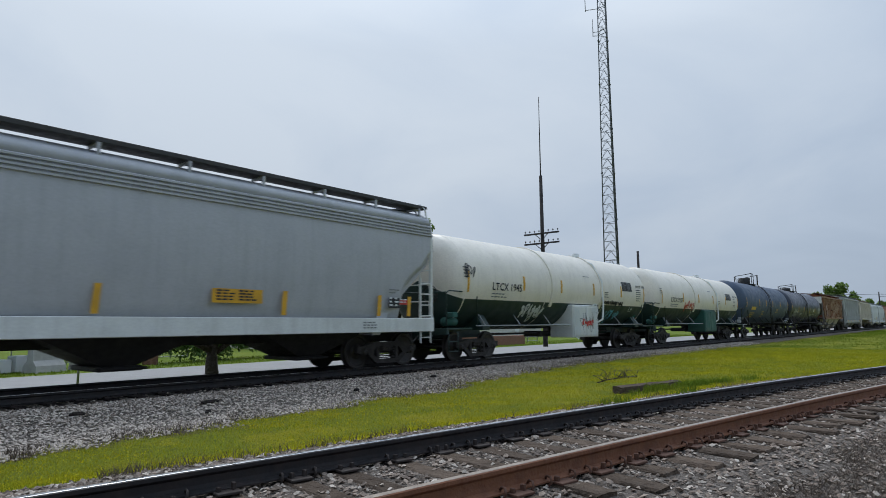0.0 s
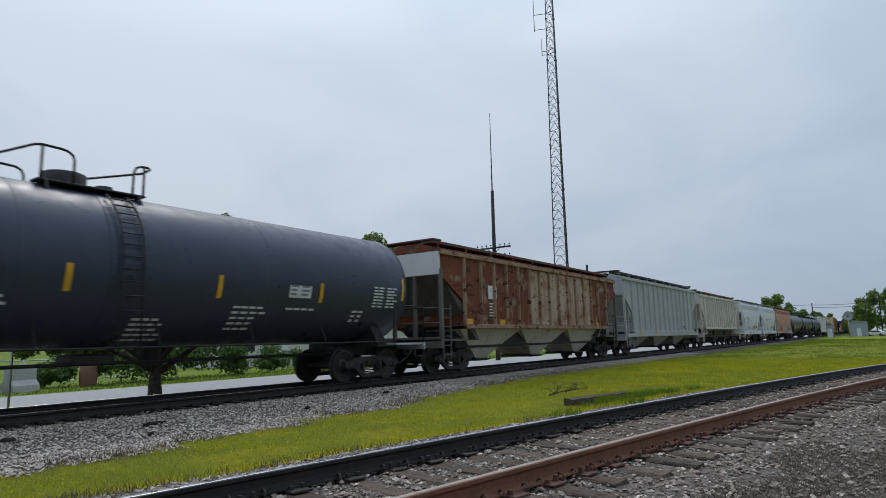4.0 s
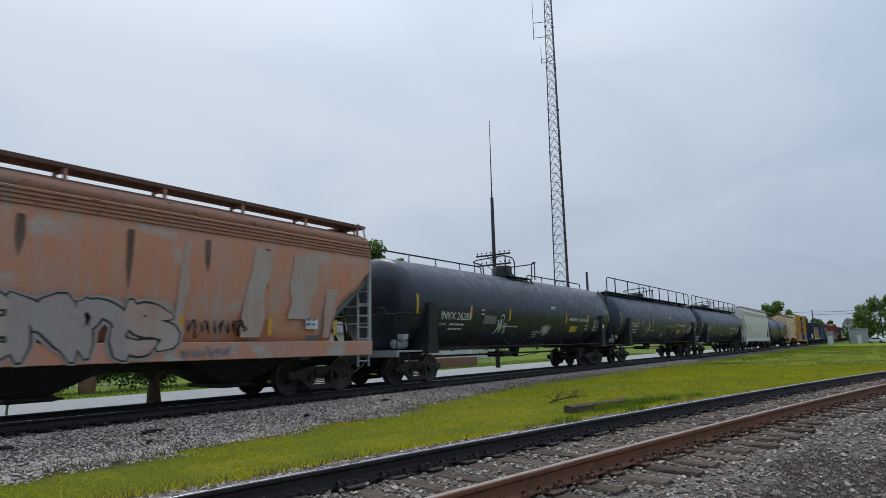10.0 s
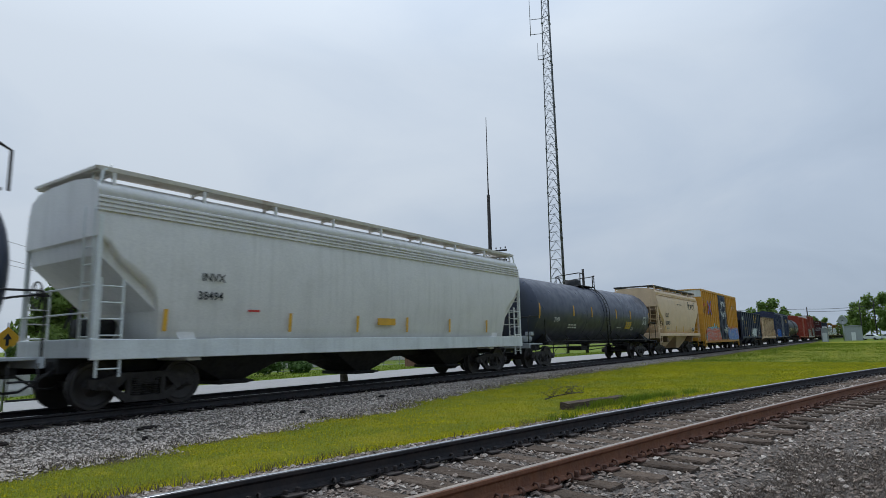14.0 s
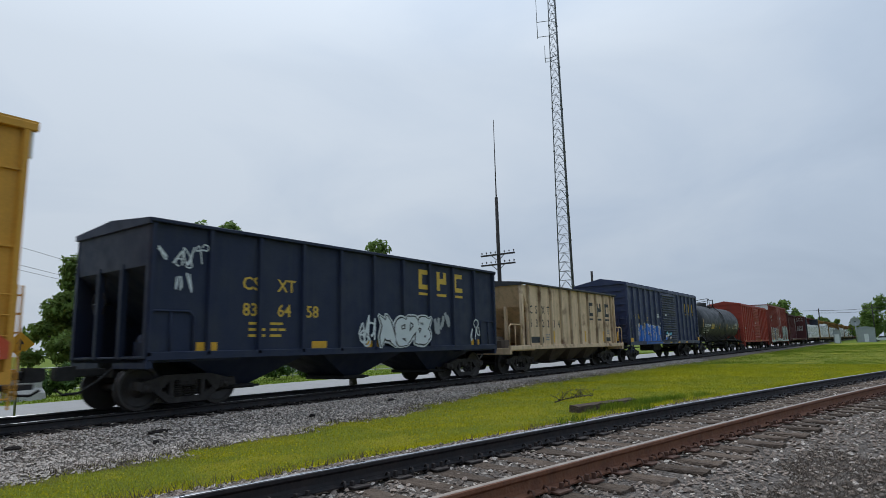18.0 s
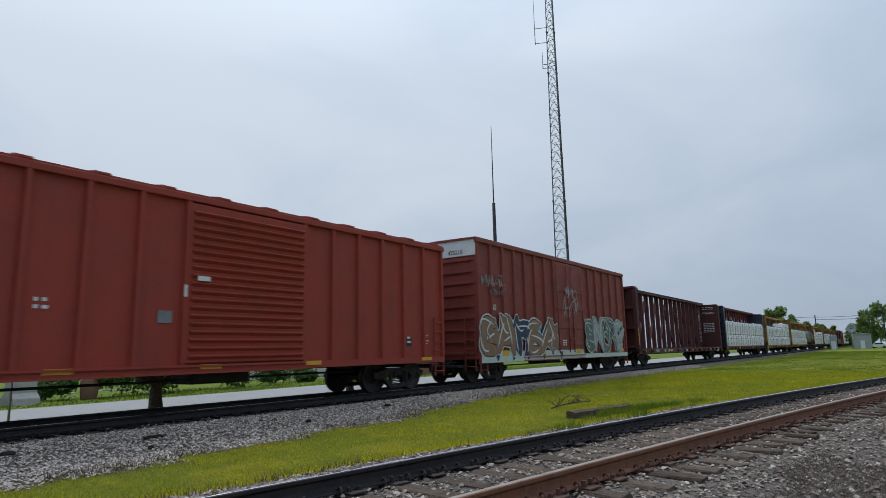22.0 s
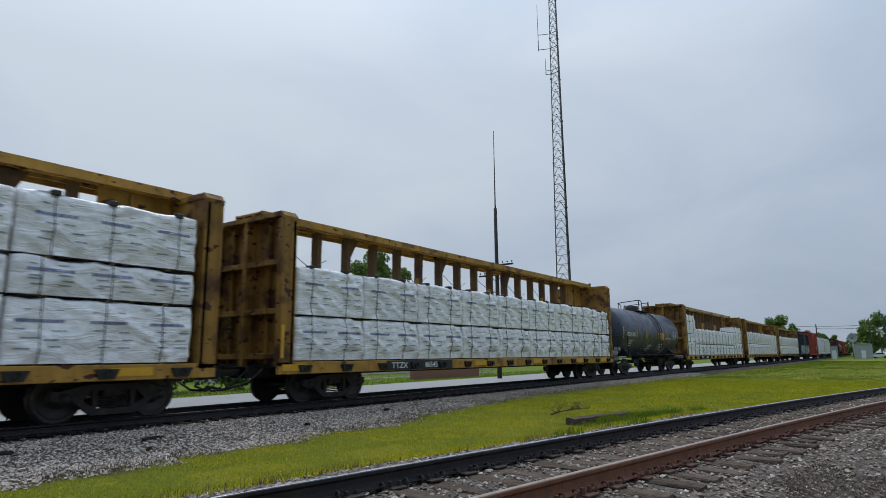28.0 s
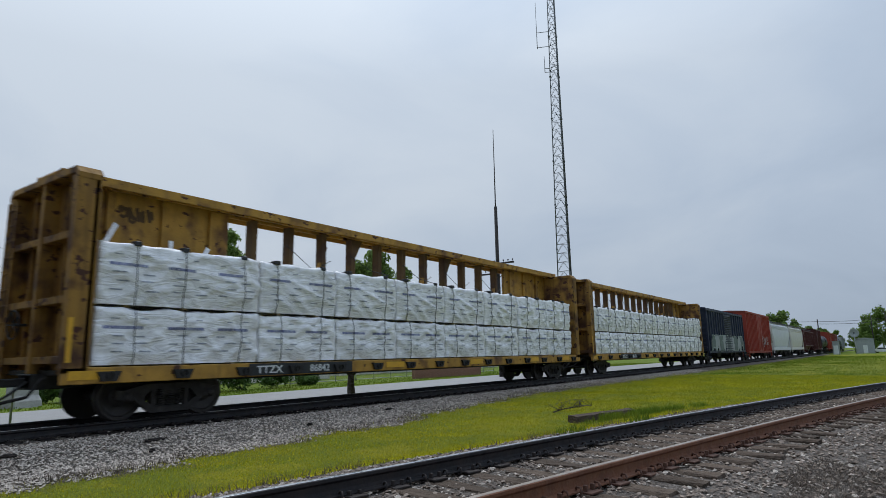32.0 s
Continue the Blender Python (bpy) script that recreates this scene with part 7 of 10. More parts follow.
def flow_hopper(u0, u1, label, mat, end_mat, walk_mat, eave=4.05, sill_top=1.35, sill_low=0.97, cut=1.35, bays=3, lines_at=4, sill_mat=None, roof_mat=None, bogies=None, seed=1, posts=9, top=4.5, bay_mat=None, frame_mat=None):
    """A smooth-sided covered hopper with rounded shoulders, curved end cut-outs and a deep side sill."""
    n = u1 - u0
    c = car("covered_hopper", u0, label, "hopper car")
    prof = [(1.40, 1.2), (1.50, 1.7), (1.565, 2.3), (1.585, 3.0), (1.57, 3.55), (1.50, eave), (1.43, eave + 0.22), (1.12, top - 0.03), (0.5, top + 0.04)]

    def width(z):
        for (wa, za), (wb, zb) in zip(prof, prof[1:]):
            if z <= zb:
                return wa + (wb - wa) * max(0.0, (z - za) / (zb - za))
        return prof[-1][0]

    curve = ((0.0, 3.3), (0.18, 3.15), (0.36, 2.8), (0.56, 2.62), (0.78, 2.38), (0.9, 2.2), (0.96, 1.85), (1.0, sill_top - 0.08))

    def floor(x):
        d = min(x, n - x) / cut
        for (ta, za), (tb, zb) in zip(curve, curve[1:]):
            if d <= tb:
                return za + (zb - za) * (d - ta) / (tb - ta)
        return sill_top - 0.08

    half = [t * cut for t, z in curve]
    xs = half + [cut + (n - 2 * cut) * i / 6 for i in range(1, 6)] + [n - x for x in reversed(half)]
    body, roof = [], []
    for x in xs:
        f = floor(x)
        zs = [f + (eave - f) * i / 8 for i in range(9)]
        side = [(x, -width(z), z) for z in zs]
        body.append(side + [(x, width(z), z) for z in reversed(zs)])
        roof.append([(x, -w_, z) for w_, z in prof[5:]] + [(x, w_, z) for w_, z in reversed(prof[5:])])
    g = Geo()
    g.loft(body, True)
    part("body", g, mat, c)
    g = Geo()
    g.loft(roof, True)
    part("roof", g, roof_mat or mat, c)
    for k in range(lines_at):
        z = eave - 0.04 - 0.085 * k
        for sy in (-1, 1):
            g = Geo()
            y = sy * width(z)
            g.prism([(y, z - 0.03), (y + sy * 0.045, z - 0.02), (y + sy * 0.045, z + 0.016), (y, z + 0.02)], 0.0, n, "x")
            part("side_bead", g, roof_mat or mat, c)
    for sy in (-1, 1):
        g = Geo()
        y = sy * (SIDE - 0.06)
        g.box(0, n, min(y, y + sy * 0.07), max(y, y + sy * 0.07), sill_low, sill_top, 0.012)
        g.box(0, n, min(y - sy * 0.1, y), max(y - sy * 0.1, y), sill_top - 0.05, sill_top, 0.006)
        part("side_sill", g, sill_mat or mat, c)
    for s, x in ((1, 0.0), (-1, n)):
        g = Geo()
        g.prism([(x + s * 0.06, 3.32), (x + s * 0.35, 3.05), (x + s * (cut + 0.75), sill_top + 0.3), (x + s * (cut + 1.0), 0.9), (x + s * (cut + 0.7), 0.9), (x + s * (cut + 0.35), sill_top + 0.2), (x + s * 0.1, 2.95)], -1.46, 1.46, "y")
        part("slope_sheet", g, end_mat, c)
        end_frame(c, x, s, frame_mat or sill_mat or mat, 3.7, sill_top, False)
    step = (n - 2 * cut - 0.2) / bays
    hopper_bays(c, [(cut + 0.1 + step * i + 0.12, cut + 0.1 + step * (i + 1) - 0.12) for i in range(bays)], sill_top - 0.1, 0.4, bay_mat or M_DARK, 1.15)
    g = Geo()
    g.box(1.5, n - 1.5, -0.3, 0.3, 0.75, 1.15, 0.02)
    part("under_sill", g, M_DARK, c)
    hatch = Geo().lathe([(top - 0.02, 0.36), (top + 0.1, 0.36), (top + 0.16, 0.05)], 14, (0, 0), "z")
    hatch_mesh = mesh_of("roof_hatch", hatch, roof_mat or mat)
    for i in range(6):
        part("roof_hatch", hatch_mesh, None, c, at=(1.5 + (n - 3) * (i + 0.5) / 6, 0, 0))
    # running boards on both shoulders
    for sy in (-1, 1):
        roofwalk(c, 0.05, n - 0.05, eave + 0.2, sy * 1.12, walk_mat, posts, 0.36, 0.5, roof_mat or mat)
    for s, x in ((1, 0.0), (-1, n)):
        g = Geo()
        g.box(min(x, x + s * 0.5), max(x, x + s * 0.5), -1.35, 1.35, eave + 0.54, eave + 0.6)
        part("end_roofwalk", g, walk_mat, c)
        g = Geo()
        for y in (-1.45, -1.05):
            g.tube([(x + s * 0.02, y, 1.2), (x + s * 0.0, y, 3.8), (x + s * 0.12, y * 0.95, eave + 0.5), (x + s * 0.3, y * 0.9, eave + 0.66)], 0.026, 6)
        for i in range(8):
            g.tube([(x + s * 0.02, -1.45, 1.4 + 0.34 * i), (x + s * 0.02, -1.05, 1.4 + 0.34 * i)], 0.016, 5)
        part("end_ladder", g, frame_mat or sill_mat or mat, c)
    brake_wheel(c, -0.02, 0.8, 2.3)
    trucks(c, *(bogies or (1.35, n - 1.35)))
    couplers(c, 0, n)
    return c


# ---- open hoppers ----
def open_hopper(u0, u1, label, mat, top=3.8, low=1.1, posts=12, bogies=None, bays=3, inset=0.0, rim_mat=None, bay_mat=None, rail_mat=None, seed=1, inset_right=None, reach=0.0, post_mat=None):
    n = u1 - u0
    a, b = inset, n - (inset if inset_right is None else inset_right)
    c = car("open_hopper", u0, label, "hopper car")
    w = SIDE - 0.08
    for sy in (-1, 1):
        g = Geo()
        y = sy * w
        g.prism([(a, top), (b, top), (b, low), (a, low)], y - 0.012, y + 0.012, "y")
        part("side_sheet", g, mat, c)
        for i in range(posts):
            x = a + 0.05 + (b - a - 0.1) * i / (posts - 1)
            RIBS.setdefault(c.name, []).append(x)
            g = Geo()
            g.prism([(x - 0.065, y), (x - 0.045, y + sy * 0.1), (x + 0.045, y + sy * 0.1), (x + 0.065, y)], low - 0.05, top - 0.02, "z")
            part("side_post", g, post_mat or mat, c)
        g = Geo()
        g.box(a - 0.05 - reach, b + 0.05 + reach, min(y - sy * 0.03, y + sy * 0.13), max(y - sy * 0.03, y + sy * 0.13), top - 0.02, top + 0.06, 0.012)
        part("top_rim", g, rim_mat or mat, c)
        g = Geo()
        g.box(0, n, min(y, y + sy * 0.1), max(y, y + sy * 0.1), low - 0.14, low + 0.03, 0.012)
        part("side_sill", g, mat, c)
    for s, x in ((1, a), (-1, b)):
        g = Geo()
        hi = top - 0.9
        k = x - s * reach
        g.prism([(k, top - 0.02), (k + s * 0.05, top - 0.02), (x + s * 0.05, hi), (x, hi)], -w + 0.02, w - 0.02, "y")
        g.prism([(x + s * 0.0, hi + 0.02), (x + s * 0.06, hi + 0.02), (x + s * 2.3, low - 0.1), (x + s * 2.2, low - 0.1)], -w + 0.02, w - 0.02, "y")
        part("end_slope_sheet", g, mat, c)
        g = Geo()
        g.prism([(-w - 0.1, top - 0.06), (w + 0.1, top - 0.06), (w + 0.1, top + 0.06), (0, top + 0.2), (-w - 0.1, top + 0.06)], min(k - s * 0.06, k + s * 0.06), max(k - s * 0.06, k + s * 0.06), "x")
        part("end_rim", g, rim_mat or mat, c)
        if reach:
            for y in (-w, w):
                g = Geo()
                g.bar((k + s * 0.1, y, low - 0.1), (k + s * 0.1, y, top - 0.05), 0.13, 0.13)
                part("end_post", g, mat, c)
                g = Geo()
                g.bar((k + s * 0.15, y, top - 0.2), (x + s * 0.05, y, hi - 0.1), 0.06, 0.06)
                part("end_brace", g, mat, c)
                g = Geo()
                g.prism([(k + s * 0.1, top - 0.04), (x + s * 0.03, top - 0.04), (x + s * 0.03, hi - 0.25)], y * 0.99 - 0.008, y * 0.99 + 0.008, "y")
                part("corner_gusset", g, mat, c)
        for y in (-w, -0.5, 0.5, w):
            g = Geo()
            g.bar((x + s * 0.04, y, low - 0.1), (x + s * 0.04, y, hi + 0.1), 0.12, 0.12)
            part("end_post", g, mat, c)
        e = 0.0 if s > 0 else n
        g = Geo()
        g.box(min(e, e + s * 2.2), max(e, e + s * 2.2), -w, w, low - 0.18, low - 0.08, 0.01)
        g.box(min(e, e + s * 0.15), max(e, e + s * 0.15), -w - 0.08, w + 0.08, low - 0.3, low - 0.05, 0.012)
        part("end_deck", g, mat, c)
        for sy in (-1, 1):
            g = Geo()
            y = sy * (w + 0.04)
            g.tube([(e + s * 0.05, y, low - 0.1), (e + s * 0.05, y, low + 0.75), (e + s * 0.16, y, low + 0.85), (e + s * 0.9, y, low + 0.85), (e + s * 1.0, y, low + 0.75), (e + s * 1.0, y, low - 0.1)], 0.024, 6)
            g.tube([(e + s * 0.5, y, low - 0.1), (e + s * 0.5, y, low + 0.85)], 0.018, 5)
            part("handrail", g, rail_mat or mat, c)
        g = Geo()
        g.lathe([(e + s * 0.5, 0.01), (e + s * 0.5, 0.19), (e + s * 1.3, 0.19), (e + s * 1.3, 0.01)], 14, (-0.4, low + 0.22), "x")
        g.box(min(e + s * 0.2, e + s * 0.9), max(e + s * 0.2, e + s * 0.9), -1.1, -0.7, low - 0.08, low + 0.25, 0.02)
        part("brake_gear", g, bay_mat or M_DARK, c)
        g = Geo()
        g.box(min(e, e + s * 3), max(e, e + s * 3), -0.32, 0.32, 0.68, 1.0, 0.02)
        part("centre_sill", g, M_DARK, c)
    step = (b - a - 1.6) / bays
    hopper_bays(c, [(a + 0.8 + step * i + 0.05, a + 0.8 + step * (i + 1) - 0.05) for i in range(bays)], low - 0.02, 0.4, bay_mat or mat, 1.3)
    brake_wheel(c, 0.08, 0.6, low + 1.1)
    trucks(c, *(bogies or (1.3, n - 1.3)))
    couplers(c, 0, n)
    return c


# ---- boxcars ----
def boxcar(u0, u1, label, mat, top=4.35, low=1.1, posts=(6, 6), door=(6.2, 9.3), door_kind="slats", door_mat=None, roof_mat=None, ridge=0.36, cap_mat=None, belt=(), bogies=None, sill_drop=0.0, corrugations=8, seed=1, gutter=True, post_xs=None):
    n = u1 - u0
    c = car("boxcar", u0, label, "boxcar")
    w = SIDE - 0.1
    g = Geo()
    g.box(0.1, n - 0.1, -w, w, low, top, 0.01)
    part("body", g, mat, c)
    g = Geo()
    g.prism([(-w - 0.08, top - 0.02), (w + 0.08, top - 0.02), (w + 0.08, top + 0.04), (0, top + ridge), (-w - 0.08, top + 0.04)], 0.0, n, "x")
    part("roof", g, roof_mat or mat, c)
    for i in range(12 if ridge > 0.2 else 0):
        x = 0.4 + (n - 0.8) * i / 11
        g = Geo()
        g.prism([(-w - 0.09, top + 0.03), (0, top + ridge - 0.01), (w + 0.09, top + 0.03), (w + 0.09, top + 0.07), (w - 0.05, top + 0.12), (0, top + ridge + 0.035), (0.05 - w, top + 0.12), (-w - 0.09, top + 0.07)], x - 0.12, x + 0.12, "x")
        part("roof_rib", g, roof_mat or mat, c)
    for sy in (-1, 1):
        y = sy * w
        spans = [(0.12, door[0], posts[0]), (door[1], n - 0.12, posts[1])]
        for a, b, k in spans:
            for i in range(k + 1):
                x = a + (b - a) * i / k
                if post_xs:
                    x = post_xs[0 if a < 1 else 1][i]
                RIBS.setdefault(c.name, []).append(x)
                g = Geo()
                g.prism([(x - 0.07, y), (x - 0.045, y + sy * 0.09), (x + 0.045, y + sy * 0.09), (x + 0.07, y)], low + 0.02, top - 0.1, "z")
                part("side_post", g, mat, c)
        for z in belt:
            for a, b, k in spans:
                g = Geo()
                g.box(a, b, min(y, y + sy * 0.05), max(y, y + sy * 0.05), z - 0.02, z + 0.02)
                part("belt_rail", g, mat, c)
        g = Geo()
        g.box(0, n, min(y - sy * 0.01, y + sy * 0.1), max(y - sy * 0.01, y + sy * 0.1), top - 0.14, top, 0.012)
        part("top_chord", g, mat, c)
        g = Geo()
        if sill_drop:
            poly = [(0.1, low + 0.05), (n - 0.1, low + 0.05), (n - 0.1, low - 0.12), (n - 2.9, low - 0.12), (n - 3.5, low - sill_drop), (3.5, low - sill_drop), (2.9, low - 0.12), (0.1, low - 0.12)]
        else:
            poly = [(0.1, low + 0.06), (n - 0.1, low + 0.06), (n - 0.1, low - 0.14), (0.1, low - 0.14)]
        g.prism(poly, min(y, y + sy * 0.1), max(y, y + sy * 0.1), "y")
        part("side_sill", g, mat, c)
        a, b = door
        g = Geo()
        g.box(a + 0.02, b - 0.02, min(y, y + sy * 0.1), max(y, y + sy * 0.1), low + 0.08, top - 0.18, 0.012)
        d = part("door", g, door_mat or mat, c, "sliding side door")
        if door_kind == "slats":
            for i in range(19):
                z = low + 0.16 + (top - low - 0.42) * i / 19
                g = Geo()
                g.prism([(y + sy * 0.1, z - 0.01), (y + sy * 0.165, z + 0.045), (y + sy * 0.17, z + 0.06), (y + sy * 0.1, z + 0.1)], a + 0.1, b - 0.1, "x")
                part("door_rib", g, door_mat or mat, d)
        else:
            for z in (low + 0.5, low + 1.25, low + 2.1, low + 2.9):
                g = Geo()
                g.box(a + 0.06, b - 0.06, min(y + sy * 0.1, y + sy * 0.13), max(y + sy * 0.1, y + sy * 0.13), z - 0.035, z + 0.035, 0.008)
                part("door_rib", g, door_mat or mat, d)
            for x in (a + 0.12, b - 0.12, (a + b) / 2 - 0.25, (a + b) / 2 + 0.25):
                g = Geo()
                g.tube([(x, y + sy * 0.16, low + 0.15), (x, y + sy * 0.16, top - 0.3)], 0.022, 6)
                part("lock_rod", g, door_mat or mat, d)
            g = Geo()
            g.tube([((a + b) / 2 + 0.3 * math.cos(q), y + sy * 0.18, low + 1.0 + 0.3 * math.sin(q)) for q in [i * 0.3927 for i in range(17)]], 0.02, 5)
            part("door_wheel", g, door_mat or mat, d)
        for x0 in (0.12, n - 0.57):
            ladder(c, x0, x0 + 0.45, y + sy * 0.06, low - 0.55, low + (1.3 if top < 5 else 1.5), mat, 6)
        g = Geo()
        for z in (low - 0.12, low + 0.02):
            g.box(a - (b - a) - 0.2 if a - (b - a) > 0.3 else 0.4, b, min(y + sy * 0.1, y + sy * 0.15), max(y + sy * 0.1, y + sy * 0.15), z - 0.02, z + 0.02)
        part("door_track", g, mat, c)
    for s, x in ((1, 0.1), (-1, n - 0.1)):
        for i in range(corrugations):
            reach = top - low - (1.0 if cap_mat else 0.6)
            z = low + 0.25 + reach * i / (corrugations - 1)
            hh = reach / (corrugations - 1) * 0.42
            g = Geo()
            g.add([(x, -w + 0.08, z - 0.04), (x, w - 0.08, z - 0.04), (x, w - 0.08, z + 0.04), (x, -w + 0.08, z + 0.04),
                   (x - s * 0.075, -w + 0.3, z - hh * 0.35), (x - s * 0.075, w - 0.3, z - hh * 0.35), (x - s * 0.075, w - 0.3, z + hh * 0.35), (x - s * 0.075, -w + 0.3, z + hh * 0.35)],
                  [(4, 5, 6, 7), (0, 1, 5, 4), (1, 2, 6, 5), (2, 3, 7, 6), (3, 0, 4, 7)])
            part("end_corrugation", g, mat, c)
        if cap_mat:
            g = Geo()
            g.box(min(x - s * 0.05, x + s * 0.01), max(x - s * 0.05, x + s * 0.01), -w - 0.02, w + 0.02, top - 0.62, top + 0.03, 0.01)
            part("end_cap", g, cap_mat, c, "bright bare metal end cap")
        end_ladder(c, x - s * 0.1, -w + 0.05, -w + 0.5, low - 0.4, low + 1.5, mat, 6)
        g = Geo()
        g.box(min(x, x - s * 0.55), max(x, x - s * 0.55), -1.0, 1.0, low - 0.28, low - 0.18, 0.01)
        g.box(min(x, x + s * 3), max(x, x + s * 3), -0.32, 0.32, 0.7, low, 0.02)
        part("end_sill", g, M_DARK, c)
        g = Geo()
        g.box(min(x - s * 0.06, x - s * 0.35), max(x - s * 0.06, x - s * 0.35), 0.3, 0.75, low + 0.3, low + 0.75, 0.03)
        g.tube([(x - s * 0.2, 0.5, low + 0.4), (x - s * 0.2, 0.5, low - 0.2), (x - s * 0.1, -0.6, low - 0.1)], 0.03, 6)
        part("brake_gear", g, M_DARK, c)
    brake_wheel(c, -0.3, 0.55, low + 1.2)
    g = Geo()
    g.box(2.6, n - 2.6, -0.9, 0.9, low - 0.16, low, 0.01)
    g.box(n * 0.45, n * 0.55, -0.7, 0.2, 0.55, low - 0.1, 0.03)
    g.tube([(2.6, -0.5, low - 0.3), (n - 2.6, -0.5, low - 0.3)], 0.03, 6)
    part("underframe", g, M_DARK, c)
    trucks(c, *(bogies or (1.8, n - 1.8)))
    couplers(c, 0, n)
    return c


# ---- centre-beam flat cars ----
def centre_beam(u0, u1, label, mat, end_mat=None, solid=False, panel=0.16, open_truss=False, seed=1, chord_mat=None, post_mat=None, first_panel=None):
    n = u1 - u0
    c = car("centre_beam_car", u0, label, "flat car")
    rnd = random.Random(seed)
    w = SIDE - 0.04
    em = end_mat or mat
    for sy in (-1, 1):
        y = sy * w
        g = Geo()
        g.box(0, n, min(y, y - sy * 0.12), max(y, y - sy * 0.12), 0.76, 1.06, 0.012)
        sill = part("side_sill", g, mat, c)
        for i in range(15):
            x = 0.8 + (n - 1.6) * i / 14
            if open_truss and 3.0 < x < 7.0:
                continue
            g = Geo()
            g.prism([(x - 0.22, 0.98), (x + 0.22, 0.98), (x + 0.14, 0.8), (x - 0.14, 0.8)], min(y, y + sy * 0.07), max(y, y + sy * 0.07), "y")
            g.lathe([(y + sy * 0.02, 0.07), (y + sy * 0.1, 0.07)], 8, (x, 0.9), "y")
            part("winch", g, M_DARK if not open_truss else mat, c, "strap winch")
    g = Geo()
    g.box(0.2, n - 0.2, -w + 0.1, w - 0.1, 0.92, 1.02, 0.01)
    g.box(0, n, -0.3, 0.3, 0.68, 0.95, 0.01)
    for i in range(18):
        x = 0.8 + (n - 1.6) * i / 17
        g.box(x - 0.06, x + 0.06, -w + 0.1, w - 0.1, 0.78, 0.94)
    part("deck", g, M_DARK, c)
    top = 4.94
    g = Geo()
    cw = 0.56 if not open_truss else 0.3
    g.box(0.1, n - 0.1, -cw, cw, top - 0.08, top - 0.02, 0.01)
    for k in (-1, 1):
        g.box(0.1, n - 0.1, min(k * cw, k * cw - k * 0.05), max(k * cw, k * cw - k * 0.05), top - 0.2, top - 0.01)
        g.box(0.1, n - 0.1, k * 0.2 - 0.03, k * 0.2 + 0.03, top - 0.16, top - 0.08)
    part("top_chord", g, chord_mat or mat, c)
    # end panels of the centre partition
    span = n * panel
    lead_span = n * first_panel if first_panel else span
    for a, b in ((0.3, 0.9 if open_truss else lead_span), (n - span, n - 0.3)):
        g = Geo()
        g.prism([(a, 1.05), (b, 1.05), (b + (0.35 if a < 1 else 0), 2.6) if solid else (b, 4.2), (b, top - 0.1), (a, top - 0.1)] if a < 1 else [(a, 1.05), (b, 1.05), (b, top - 0.1), (a, top - 0.1), (a, 2.6)], -0.05, 0.05, "y")
        part("end_panel", g, mat, c)
    if solid:
        g = Geo()
        g.box(0.3, n - 0.3, -0.03, 0.03, 1.05, top - 0.1)
        part("centre_wall", g, mat, c)
    bays = 15 if open_truss else 16
    for i in range(bays + 1):
        x = 2.05 + 1.2125 * i if open_truss else 1.3 + (n - 2.6) * i / bays
        g = Geo()
        if open_truss:
            g.box(x - 0.11, x + 0.11, -0.13, 0.13, 1.0, top - 0.1, 0.02)
        else:
            flare = 0.4 if i % 4 == 2 else 0.1
            g.prism([(x - 0.08, 1.0), (x + 0.08, 1.0), (x + 0.08, top - 0.75), (x + flare, top - 0.18), (x - 0.08, top - 0.18)], -0.13, 0.13, "y")
        # posts away from the end panels take the shade-darkened paint
        plain = x < lead_span + 0.2 or x > n - span - 0.2
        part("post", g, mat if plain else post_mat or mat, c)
    for i in range(bays):
        g = Geo()
        if open_truss and i in (0, 2, 4, 6, 7, 9, 11, 13):
            # long diagonals over two bays, rising to the middle
            xa, xb = 2.05 + 1.2125 * i, 2.05 + 1.2125 * (i + 2)
            za, zb = (1.25, top - 0.35) if i < 7 else (top - 0.35, 1.25)
            g.bar((xa, 0.02, za), (xb, 0.02, zb), 0.1, 0.17, (0, 1, 0))
            xt, s_ = (xb, -1) if i < 7 else (xa, 1)
            g.prism([(xt, top - 0.12), (xt + s_ * 0.42, top - 0.12), (xt + s_ * 0.42, top - 0.3), (xt, top - 0.75)], -0.04, 0.04, "y")
        elif i % 2 == 0 and not solid and not open_truss:
            xa, xb = 1.3 + (n - 2.6) * i / bays, 1.3 + (n - 2.6) * (i + 1) / bays
            if xa > lead_span and xb < n - span:
                cable = Geo()
                drop = rnd.uniform(0.45, 0.7)
                cable.tube([(xa - 0.3, -0.3, top - 0.75), (xa + 0.5, -0.4, top - 0.75 - drop * 0.8), (xb, -0.5, top - 0.75 - drop)], 0.013, 4)
                cable.tube([(xb + 0.1, -0.3, top - 1.0), (xb - 0.35, -0.4, top - 1.2), (xb - 0.6, -0.5, top - 1.5)], 0.011, 4)
                part("slack_cable", cable, M_STRAP, c, "slack black tie-down cable")
            if i % 4 == 0 and i > 2:
                # slanting brace foot beside the flared posts
                g.bar((xb + 0.12, -0.02, top - 0.55), (xb - 0.34, -0.02, top - 1.9), 0.07, 0.16, (0, 1, 0))
        if g.v:
            part("diagonal", g, mat, c)
